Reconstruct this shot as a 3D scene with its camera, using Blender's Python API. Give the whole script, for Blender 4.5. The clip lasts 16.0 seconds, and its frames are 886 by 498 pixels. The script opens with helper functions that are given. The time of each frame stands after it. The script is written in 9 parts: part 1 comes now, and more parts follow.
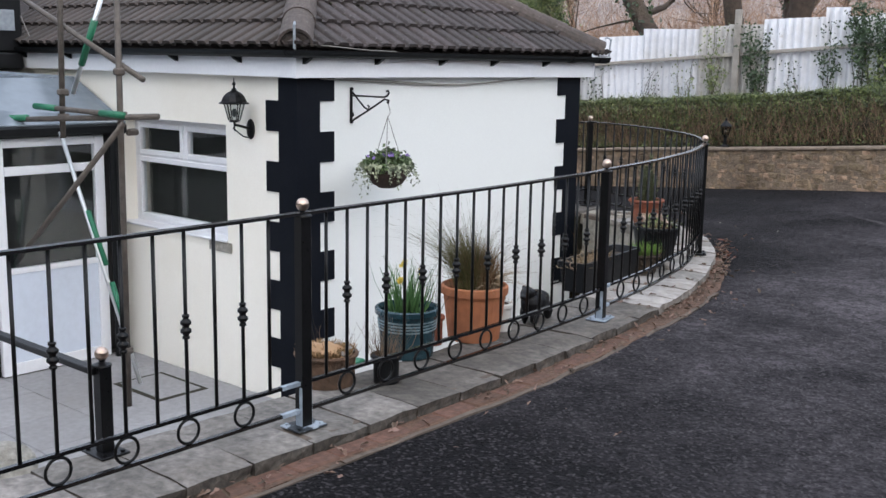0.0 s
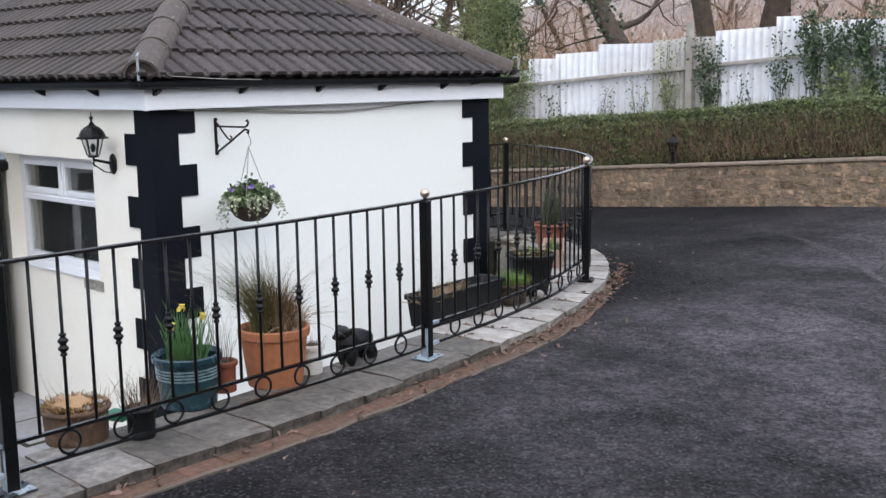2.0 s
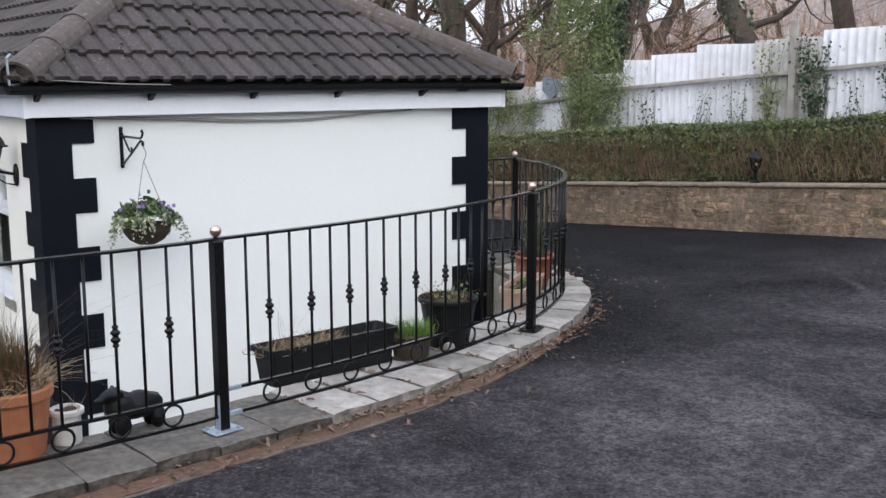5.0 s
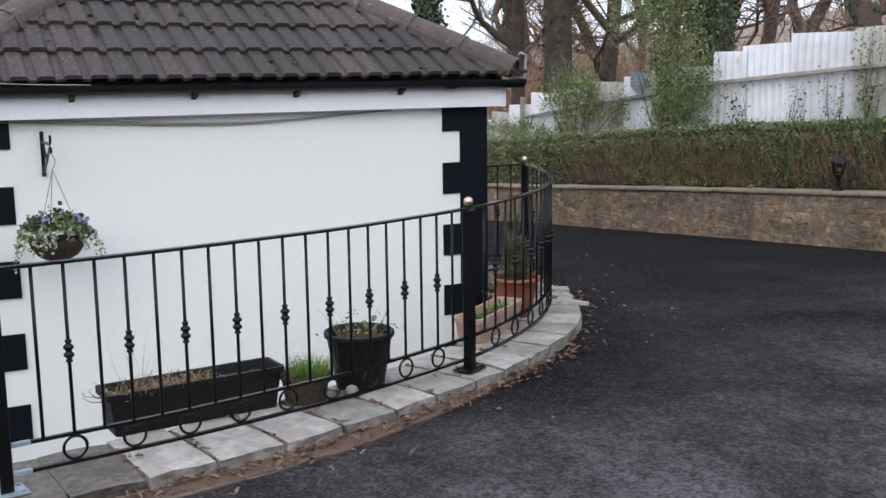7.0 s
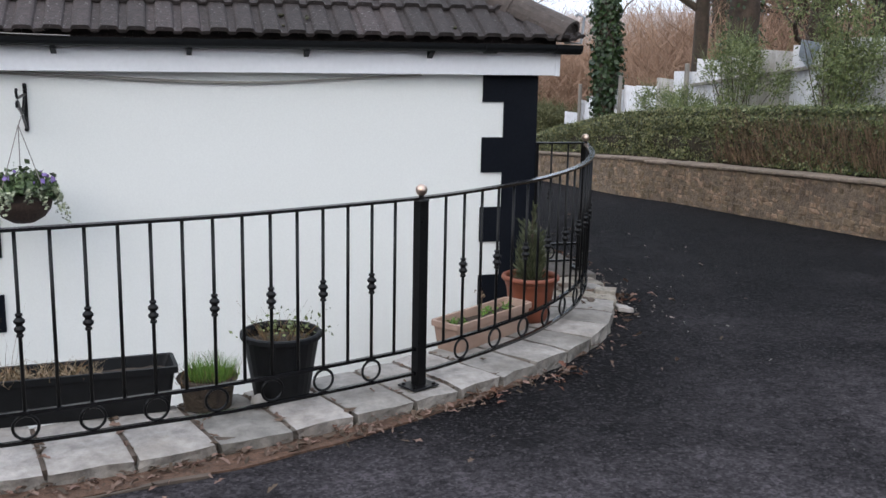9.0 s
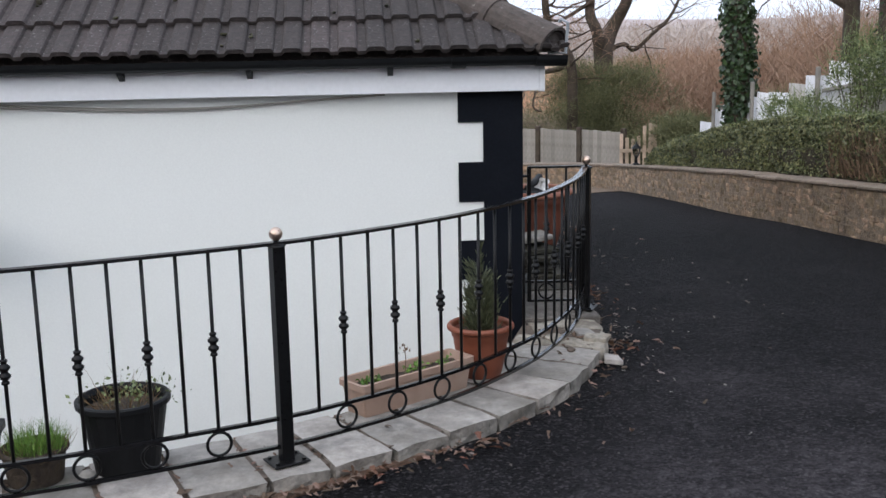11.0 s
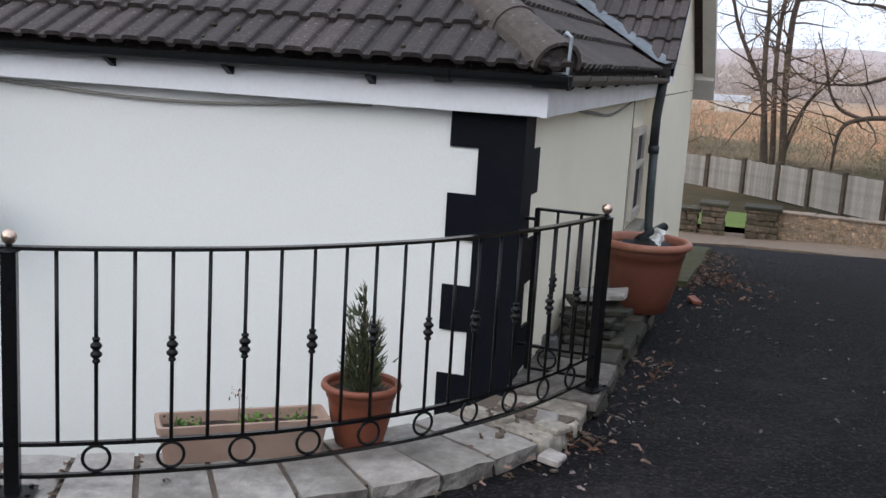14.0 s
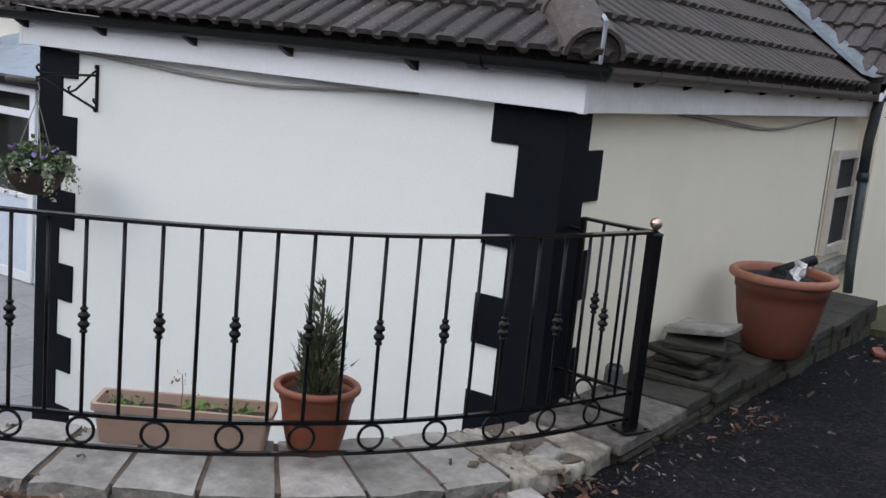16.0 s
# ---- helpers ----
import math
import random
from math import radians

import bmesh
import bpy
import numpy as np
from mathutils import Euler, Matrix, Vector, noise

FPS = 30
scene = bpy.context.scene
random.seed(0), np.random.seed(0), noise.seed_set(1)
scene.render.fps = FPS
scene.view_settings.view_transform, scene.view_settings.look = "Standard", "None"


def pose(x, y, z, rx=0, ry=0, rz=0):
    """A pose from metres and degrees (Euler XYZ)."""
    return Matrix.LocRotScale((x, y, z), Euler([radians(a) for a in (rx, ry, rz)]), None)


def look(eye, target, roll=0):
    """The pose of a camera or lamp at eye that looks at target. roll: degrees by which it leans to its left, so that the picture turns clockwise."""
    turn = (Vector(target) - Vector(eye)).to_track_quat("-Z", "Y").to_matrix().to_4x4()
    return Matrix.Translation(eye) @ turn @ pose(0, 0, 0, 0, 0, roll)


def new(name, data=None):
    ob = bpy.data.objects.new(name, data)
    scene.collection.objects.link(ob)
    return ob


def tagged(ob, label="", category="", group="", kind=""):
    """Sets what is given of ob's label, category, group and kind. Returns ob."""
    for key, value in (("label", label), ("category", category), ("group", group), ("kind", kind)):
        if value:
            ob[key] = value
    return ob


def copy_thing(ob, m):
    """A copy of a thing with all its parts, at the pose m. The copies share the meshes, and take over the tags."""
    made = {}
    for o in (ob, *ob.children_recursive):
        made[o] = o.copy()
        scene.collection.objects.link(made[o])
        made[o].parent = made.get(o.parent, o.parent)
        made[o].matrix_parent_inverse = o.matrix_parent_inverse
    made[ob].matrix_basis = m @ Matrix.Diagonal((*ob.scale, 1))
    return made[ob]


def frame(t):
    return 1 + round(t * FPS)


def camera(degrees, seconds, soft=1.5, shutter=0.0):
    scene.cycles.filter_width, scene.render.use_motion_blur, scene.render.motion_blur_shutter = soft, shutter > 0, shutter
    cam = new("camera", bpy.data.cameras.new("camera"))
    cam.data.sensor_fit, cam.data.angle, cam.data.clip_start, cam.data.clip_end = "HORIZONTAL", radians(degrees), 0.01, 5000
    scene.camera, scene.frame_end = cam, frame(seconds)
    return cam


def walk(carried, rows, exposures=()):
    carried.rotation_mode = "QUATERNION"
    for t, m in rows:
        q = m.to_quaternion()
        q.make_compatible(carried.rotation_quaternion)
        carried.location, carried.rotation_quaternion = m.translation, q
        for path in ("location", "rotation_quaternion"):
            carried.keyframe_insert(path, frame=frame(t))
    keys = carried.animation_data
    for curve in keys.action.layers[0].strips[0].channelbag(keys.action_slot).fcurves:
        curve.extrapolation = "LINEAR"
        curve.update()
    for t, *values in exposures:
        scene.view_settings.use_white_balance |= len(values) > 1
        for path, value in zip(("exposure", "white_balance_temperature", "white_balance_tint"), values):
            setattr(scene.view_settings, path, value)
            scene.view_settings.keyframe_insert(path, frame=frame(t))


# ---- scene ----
cam = camera(45.5, 16.0)
METRES, EYE, TILT, LEAN, TURN = 12.0, 1.57, 0.0, 0.0, 40.9
ROWS = [
    (0.0, 0.0, 0.0, 0.0, 0.18, -10.19, -1.0),
    (0.5, 0.0223, 0.0048, 0.0003, -1.23, -10.5, -0.31),
    (1.0, 0.046, 0.0165, 0.0023, -0.57, -9.79, 0.02),
    (1.5, 0.076, 0.0236, 0.0012, 1.13, -9.3, -0.02),
    (2.0, 0.1016, 0.0302, 0.0033, 1.9, -9.17, 0.77),
    (2.5, 0.128, 0.0492, 0.0038, 1.83, -9.72, 0.79),
    (3.0, 0.1569, 0.0625, 0.0038, 4.47, -9.49, -0.24),
    (3.5, 0.1811, 0.0776, 0.0061, 6.66, -9.15, 0.09),
    (4.0, 0.2033, 0.1006, 0.0074, 8.15, -9.09, 0.65),
    (6.5, 0.3047, 0.2254, 0.0081, 20.25, -9.42, -0.03),
    (7.0, 0.3272, 0.2557, 0.0076, 21.77, -9.43, 0.72),
    (7.5, 0.3457, 0.2803, 0.01, 24.25, -10.28, -0.15),
    (8.0, 0.3584, 0.3117, 0.0103, 27.01, -10.84, -0.91),
    (10.5, 0.4266, 0.4539, 0.0105, 42.95, -11.73, 0.72),
    (11.0, 0.4323, 0.4868, 0.0107, 44.12, -11.12, 1.06),
    (11.5, 0.4412, 0.5161, 0.0112, 47.62, -11.25, -1.49),
    (12.0, 0.4445, 0.5482, 0.0096, 51.92, -11.24, -2.77),
    (12.5, 0.454, 0.5781, 0.0093, 55.36, -11.1, 0.33),
    (13.0, 0.4658, 0.6093, 0.0112, 60.14, -10.94, -0.0),
    (13.5, 0.469, 0.6409, 0.0098, 62.15, -10.79, -1.56),
    (14.0, 0.4769, 0.6749, 0.009, 66.41, -10.44, -3.4),
    (14.5, 0.4777, 0.703, 0.0077, 70.72, -10.07, -0.97),
    (15.0, 0.475, 0.7355, 0.0078, 74.06, -9.97, 1.01),
    (15.5, 0.4782, 0.7647, 0.007, 79.18, -10.52, -0.24),
    (16.0, 0.4713, 0.7913, 0.004, 84.36, -10.67, -5.35),
]
walk(cam, [(t, pose(0, 0, EYE, TILT, LEAN, TURN) @ pose(METRES * x, METRES * y, METRES * z, 90 + pitch, roll, yaw)) for t, x, y, z, yaw, pitch, roll in ROWS],
     [(0.0, 0.43), (0.6, 0.59), (3.5, 0.55), (7.0, 0.34), (11.0, 0.21), (13.5, 0.17), (16.0, 0.17)])
# ---------------------------------------------------------------- world and light
world = bpy.data.worlds.new("world")
scene.world = world
world.use_nodes = True
wn = world.node_tree.nodes
wl = world.node_tree.links
sky = wn.new("ShaderNodeTexSky")
sky.sky_type = "NISHITA"
sky.sun_disc = False
SUN_EL, SUN_ROT = 32.0, 124.0
sky.sun_elevation = radians(SUN_EL)
sky.sun_rotation = radians(SUN_ROT)
sky.air_density, sky.dust_density, sky.ozone_density = 1.0, 3.5, 1.0
hazy = wn.new("ShaderNodeMixRGB")
hazy.inputs["Fac"].default_value = 0.80
hazy.inputs["Color2"].default_value = (6.35, 7.1, 8.55, 1)
wl.new(sky.outputs["Color"], hazy.inputs["Color1"])
wl.new(hazy.outputs["Color"], wn["Background"].inputs["Color"])
wn["Background"].inputs["Strength"].default_value = 0.174

sun = new("sun", bpy.data.lights.new("sun", "SUN"))
sun.data.energy = 1.36
sun.data.angle = radians(130)
sun.data.color = (1.0, 0.97, 0.93)
az = radians(SUN_ROT)
sun.matrix_world = look((0, 0, 20), (0 - 20 * math.sin(az) * math.cos(radians(SUN_EL)), 0 - 20 * math.cos(az) * math.cos(radians(SUN_EL)), 20 - 20 * math.sin(radians(SUN_EL))))

# ---------------------------------------------------------------- materials


def material(name, color, rough=0.7, metal=0.0, grain=30.0, vary=0.25, stain=1.5, stain_amount=0.2, stain_color=None,
             bump=0.2, bump_scale=60.0, bump_dist=0.004, spots=None, piece=0.0, spec=0.5, island=0.0, coords="Object", mottle=None, worn=(), chips=None, scuffs=(), dark_zone=None):
    """One surface: a base colour varied by fine grain, broad stains, and a bump. piece: how much pieces differ."""
    m = bpy.data.materials.new(name)
    m.use_nodes = True
    n, l = m.node_tree.nodes, m.node_tree.links
    b = n["Principled BSDF"]
    b.inputs["Roughness"].default_value = rough
    b.inputs["Metallic"].default_value = metal
    b.inputs["Specular IOR Level"].default_value = spec
    geo = n.new("ShaderNodeTexCoord") if coords == "Object" else n.new("ShaderNodeNewGeometry")
    where = geo.outputs["Object"] if coords == "Object" else geo.outputs["Position"]

    def tex(scale, detail=4.0, rough_=0.6):
        t = n.new("ShaderNodeTexNoise")
        t.inputs["Scale"].default_value, t.inputs["Detail"].default_value, t.inputs["Roughness"].default_value = scale, detail, rough_
        l.new(where, t.inputs["Vector"])
        return t.outputs["Fac"]

    def mix(kind, fac, a, bb):
        x = n.new("ShaderNodeMixRGB")
        x.blend_type = kind
        for sock, val in ((x.inputs["Fac"], fac), (x.inputs["Color1"], a), (x.inputs["Color2"], bb)):
            if hasattr(val, "is_output"):
                l.new(val, sock)
            elif isinstance(val, (int, float)):
                sock.default_value = val
            else:
                sock.default_value = (*val, 1)
        return x.outputs["Color"]

    def ramp(val, lo, hi, a=0.0, bb=1.0):
        r = n.new("ShaderNodeMapRange")
        for key, v in (("From Min", lo), ("From Max", hi), ("To Min", a), ("To Max", bb)):
            r.inputs[key].default_value = v
        l.new(val, r.inputs["Value"])
        return r.outputs["Result"]

    fine = tex(grain)
    dark = tuple(c * (1 - vary) for c in color)
    light = tuple(min(1, c * (1 + vary * 0.8)) for c in color)
    col = mix("MIX", ramp(fine, 0.3, 0.7), dark, light)
    if stain_amount:
        broad = tex(stain, 5.0, 0.65)
        sc = stain_color or tuple(c * 0.55 for c in color)
        col = mix("MIX", ramp(broad, 0.45, 0.75, 0.0, stain_amount), col, sc)
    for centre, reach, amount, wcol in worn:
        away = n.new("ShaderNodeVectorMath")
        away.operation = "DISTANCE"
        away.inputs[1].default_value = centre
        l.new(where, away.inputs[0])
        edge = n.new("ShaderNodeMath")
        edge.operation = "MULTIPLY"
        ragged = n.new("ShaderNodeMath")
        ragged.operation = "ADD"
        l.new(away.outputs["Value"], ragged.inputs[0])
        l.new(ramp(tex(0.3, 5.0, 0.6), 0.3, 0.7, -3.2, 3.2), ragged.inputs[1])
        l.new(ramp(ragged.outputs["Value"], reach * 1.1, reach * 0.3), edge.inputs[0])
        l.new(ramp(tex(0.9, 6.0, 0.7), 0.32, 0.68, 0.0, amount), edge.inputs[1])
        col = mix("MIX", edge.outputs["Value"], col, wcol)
    for centre, reach, half, amount, wcol, focus, span in scuffs:
        away = n.new("ShaderNodeVectorMath")
        away.operation = "DISTANCE"
        away.inputs[1].default_value = centre
        l.new(where, away.inputs[0])
        gap = n.new("ShaderNodeMath")
        near = n.new("ShaderNodeMath")
        near.operation = "SUBTRACT"
        near.inputs[1].default_value = reach
        l.new(away.outputs["Value"], near.inputs[0])
        gap.operation = "ABSOLUTE"
        l.new(near.outputs["Value"], gap.inputs[0])
        trace = n.new("ShaderNodeMath")
        trace.operation = "MULTIPLY"
        l.new(ramp(gap.outputs["Value"], half, 0.0), trace.inputs[0])
        l.new(ramp(tex(0.8, 5.0, 0.7), 0.30, 0.52, 0.0, amount), trace.inputs[1])
        part_ = n.new("ShaderNodeVectorMath")
        part_.operation = "DISTANCE"
        part_.inputs[1].default_value = focus
        l.new(where, part_.inputs[0])
        fade = n.new("ShaderNodeMath")
        fade.operation = "MULTIPLY"
        l.new(trace.outputs["Value"], fade.inputs[0])
        l.new(ramp(part_.outputs["Value"], span, span * 0.6), fade.inputs[1])
        col = mix("MIX", fade.outputs["Value"], col, wcol)
    if mottle:
        col = mix("MULTIPLY", mottle[1], col, mix("MIX", ramp(tex(mottle[0], 6.0, 0.7), 0.35, 0.65), (0.25, 0.25, 0.25), (1.6, 1.6, 1.6)))
    if spots:
        sp_scale, lo, sp_col, amount = spots
        v = tex(sp_scale, 3.0, 0.5)
        col = mix("MIX", ramp(v, lo, lo + 0.06, 0.0, amount), col, sp_col)
    if chips:
        ch_scale, ch_col, amount = chips
        cell = n.new("ShaderNodeTexVoronoi")
        cell.inputs["Scale"].default_value = ch_scale
        l.new(where, cell.inputs["Vector"])
        pick = n.new("ShaderNodeSeparateColor")
        l.new(cell.outputs["Color"], pick.inputs["Color"])
        col = mix("MIX", ramp(pick.outputs["Red"], 0.74, 0.93, 0.0, amount), col, ch_col)
        col = mix("MULTIPLY", ramp(pick.outputs["Green"], 0.3, 0.8, 0.0, 0.75), col, (0.35, 0.35, 0.36))
    # Darken the colour round a centre, with a ragged edge.
    if dark_zone:
        centre, reach, amount = dark_zone
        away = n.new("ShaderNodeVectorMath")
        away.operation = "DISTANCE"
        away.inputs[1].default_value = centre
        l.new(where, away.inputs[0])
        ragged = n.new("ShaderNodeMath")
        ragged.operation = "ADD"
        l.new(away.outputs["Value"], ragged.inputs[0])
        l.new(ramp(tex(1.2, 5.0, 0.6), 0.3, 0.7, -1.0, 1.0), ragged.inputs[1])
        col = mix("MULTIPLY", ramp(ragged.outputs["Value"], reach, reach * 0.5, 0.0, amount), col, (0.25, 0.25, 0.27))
    if piece or island:
        if piece:
            info = n.new("ShaderNodeObjectInfo").outputs["Random"]
        else:
            info = n.new("ShaderNodeNewGeometry").outputs["Random Per Island"]
        amount = piece or island
        hsv = n.new("ShaderNodeHueSaturation")
        l.new(col, hsv.inputs["Color"])
        l.new(ramp(info, 0, 1, 1 - amount, 1 + amount), hsv.inputs["Value"])
        l.new(ramp(info, 0, 1, 0.5 + 0.03 * amount, 0.5 - 0.03 * amount), hsv.inputs["Hue"])
        col = hsv.outputs["Color"]
    l.new(col, b.inputs["Base Color"])
    l.new(ramp(fine, 0.2, 0.8, max(0, rough - 0.08), min(1, rough + 0.08)), b.inputs["Roughness"])
    if bump:
        bm_ = n.new("ShaderNodeBump")
        bm_.inputs["Strength"].default_value = bump
        bm_.inputs["Distance"].default_value = bump_dist
        l.new(tex(bump_scale, 5.0, 0.6), bm_.inputs["Height"])
        l.new(bm_.outputs["Normal"], b.inputs["Normal"])
    return m


def leaf_material(name, color, vary=0.45, rough=0.55):
    m = material(name, color, rough, grain=3.0, vary=0.2, stain=0.6, stain_amount=0.3, bump=0, island=vary)
    return m


M_WHITE = material("white_render", (0.80, 0.815, 0.79), 0.85, grain=90, vary=0.03, stain=0.7, stain_amount=0.10, stain_color=(0.66, 0.66, 0.60), bump=0.35, bump_scale=140, bump_dist=0.002)
M_BEIGE = material("beige_render", (0.94, 0.86, 0.68), 0.85, grain=80, vary=0.04, stain=0.8, stain_amount=0.22, stain_color=(0.66, 0.58, 0.43), bump=0.45, bump_scale=120, bump_dist=0.003)
M_CREAM = material("cream_render", (0.92, 0.885, 0.80), 0.85, grain=80, vary=0.03, stain=0.9, stain_amount=0.25, stain_color=(0.70, 0.62, 0.46), bump=0.45, bump_scale=120, bump_dist=0.003)
M_QUOIN = material("black_masonry_paint", (0.006, 0.0075, 0.0115), 0.55, grain=60, vary=0.25, stain=3, stain_amount=0.25, stain_color=(0.018, 0.019, 0.023), bump=0.3, bump_scale=110, bump_dist=0.002, spec=0.09)
# The second worn centre puts the far drive's grazing sheen into the colour.
M_TARMAC = material("tarmac", (0.0092, 0.0080, 0.0092), 0.87, grain=60, vary=0.8, stain=0.5, stain_amount=0.3, stain_color=(0.030, 0.028, 0.032), bump=1.0, bump_scale=45, bump_dist=0.04, spec=0.15, mottle=(19.0, 0.75), chips=(85.0, (0.15, 0.135, 0.14), 0.42), worn=[((0.8, 7.6, 0.0), 5.6, 1.0, (0.178, 0.158, 0.168)), ((-2.4, 11.2, 0.1), 4.6, 0.7, (0.178, 0.158, 0.168))],
                    # Tarmac colour made darker around a point beside the house.
                    dark_zone=((-7.6, 9.9, -0.05), 5.2, 0.62),
                    scuffs=[((-7.43, 5.69, 0.06), 6.23, 0.06, 0.6, (0.20, 0.18, 0.185), (-2.2, 9.0, 0.06), 3.0)])
M_DIRT = material("damp_kerb_dirt", (0.135, 0.076, 0.049), 0.95, grain=40, vary=0.5, stain=5, stain_amount=0.5, stain_color=(0.065, 0.044, 0.032), bump=1.0, bump_scale=40, bump_dist=0.02)
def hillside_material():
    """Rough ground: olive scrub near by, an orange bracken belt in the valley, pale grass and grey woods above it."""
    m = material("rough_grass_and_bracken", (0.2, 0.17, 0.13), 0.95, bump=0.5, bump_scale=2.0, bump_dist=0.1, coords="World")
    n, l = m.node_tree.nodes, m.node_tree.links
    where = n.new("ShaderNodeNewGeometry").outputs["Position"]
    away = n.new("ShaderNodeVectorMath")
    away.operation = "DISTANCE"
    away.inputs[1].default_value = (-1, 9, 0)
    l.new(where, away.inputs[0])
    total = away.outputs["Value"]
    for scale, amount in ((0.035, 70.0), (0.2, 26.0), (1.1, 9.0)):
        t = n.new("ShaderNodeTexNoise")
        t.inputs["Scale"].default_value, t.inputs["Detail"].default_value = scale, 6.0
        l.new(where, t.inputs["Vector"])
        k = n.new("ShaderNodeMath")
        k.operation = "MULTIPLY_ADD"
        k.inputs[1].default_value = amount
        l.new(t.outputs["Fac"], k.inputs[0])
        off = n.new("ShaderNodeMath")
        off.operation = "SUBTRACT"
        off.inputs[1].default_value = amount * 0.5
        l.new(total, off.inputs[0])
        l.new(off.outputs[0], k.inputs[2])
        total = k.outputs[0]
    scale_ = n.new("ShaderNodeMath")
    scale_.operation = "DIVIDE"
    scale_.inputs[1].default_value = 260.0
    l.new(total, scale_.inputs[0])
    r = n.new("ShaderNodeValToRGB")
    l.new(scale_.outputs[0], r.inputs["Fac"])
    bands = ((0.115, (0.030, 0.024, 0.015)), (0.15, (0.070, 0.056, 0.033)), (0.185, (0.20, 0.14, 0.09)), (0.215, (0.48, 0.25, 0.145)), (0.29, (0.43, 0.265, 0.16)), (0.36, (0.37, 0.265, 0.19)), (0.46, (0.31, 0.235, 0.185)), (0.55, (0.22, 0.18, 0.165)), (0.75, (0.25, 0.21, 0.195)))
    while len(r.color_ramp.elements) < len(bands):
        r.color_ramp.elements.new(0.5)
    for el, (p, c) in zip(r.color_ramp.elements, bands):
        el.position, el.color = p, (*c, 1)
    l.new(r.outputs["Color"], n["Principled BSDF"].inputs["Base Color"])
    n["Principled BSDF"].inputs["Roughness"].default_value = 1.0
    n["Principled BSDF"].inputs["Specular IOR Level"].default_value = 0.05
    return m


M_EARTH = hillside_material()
M_GRASS = material("mown_grass", (0.105, 0.155, 0.022), 0.9, grain=25, vary=0.35, stain=1.0, stain_amount=0.4, stain_color=(0.06, 0.085, 0.02), bump=0.6, bump_scale=60, bump_dist=0.02)
M_SLAB = material("riven_grey_slab", (0.345, 0.318, 0.290), 0.85, grain=16, vary=0.28, stain=3.2, stain_amount=0.65, stain_color=(0.17, 0.145, 0.115), bump=1.0, bump_scale=10, bump_dist=0.02, piece=0.28, coords="World", mottle=(7.0, 0.2))
M_SLAB_OLD = material("weathered_concrete_slab", (0.132, 0.117, 0.102), 0.9, grain=24, vary=0.35, stain=2.0, stain_amount=0.7, stain_color=(0.075, 0.065, 0.054), bump=0.8, bump_scale=26, bump_dist=0.009, piece=0.18, coords="World", mottle=(6.0, 0.35))
M_SLAB_MID = material("worn_grey_concrete_slab", (0.205, 0.186, 0.168), 0.9, grain=24, vary=0.35, stain=2.0, stain_amount=0.6, stain_color=(0.11, 0.095, 0.08), bump=0.8, bump_scale=26, bump_dist=0.009, piece=0.2, coords="World", mottle=(6.0, 0.35))
M_SLABEDGE = material("dirty_broken_slab_edge", (0.27, 0.245, 0.215), 0.92, grain=20, vary=0.4, stain=5.0, stain_amount=0.8, stain_color=(0.085, 0.066, 0.050), bump=1.0, bump_scale=18, bump_dist=0.02, piece=0.2, coords="World", mottle=(14.0, 0.4))
M_SLABEDGE_OLD = material("muddy_old_slab_edge", (0.080, 0.068, 0.056), 0.95, grain=24, vary=0.4, stain=5.0, stain_amount=0.8, stain_color=(0.045, 0.036, 0.028), bump=1.0, bump_scale=24, bump_dist=0.014, piece=0.2, coords="World", mottle=(12.0, 0.4))
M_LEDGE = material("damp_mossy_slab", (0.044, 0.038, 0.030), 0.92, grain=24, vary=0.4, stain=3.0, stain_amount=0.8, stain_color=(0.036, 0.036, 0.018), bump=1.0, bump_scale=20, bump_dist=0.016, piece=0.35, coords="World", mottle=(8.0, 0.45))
M_RUBBLE = material("crumbling_pale_mortar", (0.36, 0.325, 0.27), 0.95, grain=30, vary=0.3, stain=5.5, stain_amount=0.95, stain_color=(0.12, 0.085, 0.055), bump=0.7, bump_scale=22, bump_dist=0.018, mottle=(9.0, 0.35))
M_OLDFRAME = material("weathered_cream_frame", (0.66, 0.60, 0.52), 0.7, grain=20, vary=0.12, stain=5, stain_amount=0.5, stain_color=(0.30, 0.25, 0.20), bump=0.3)
M_VERGE = material("muddy_brown_verge", (0.19, 0.135, 0.092), 0.9, grain=8, vary=0.3, stain=1.2, stain_amount=0.6, stain_color=(0.15, 0.11, 0.08), bump=0.6, bump_scale=30, bump_dist=0.02)
M_HAUNCH = material("muddy_concrete_haunch", (0.125, 0.096, 0.075), 0.95, grain=20, vary=0.35, stain=5, stain_amount=0.7, stain_color=(0.07, 0.05, 0.038), bump=0.6, bump_scale=40, bump_dist=0.008)
M_MOSS = material("bright_moss", (0.085, 0.082, 0.034), 0.95, grain=18, vary=0.5, stain=4.0, stain_amount=0.7, stain_color=(0.06, 0.045, 0.03), bump=1.0, bump_scale=40, bump_dist=0.02, coords="World")
M_PATIO = material("patio_concrete", (0.285, 0.28, 0.285), 0.85, grain=20, vary=0.15, stain=1.1, stain_amount=0.45, stain_color=(0.19, 0.175, 0.165), bump=0.4, bump_scale=40, bump_dist=0.004, piece=0.06, coords="World")
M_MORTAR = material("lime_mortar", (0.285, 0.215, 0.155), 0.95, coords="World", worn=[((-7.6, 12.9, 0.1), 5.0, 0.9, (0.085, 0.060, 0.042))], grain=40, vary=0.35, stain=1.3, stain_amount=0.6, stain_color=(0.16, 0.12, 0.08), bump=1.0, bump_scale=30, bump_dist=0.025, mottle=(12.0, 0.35))
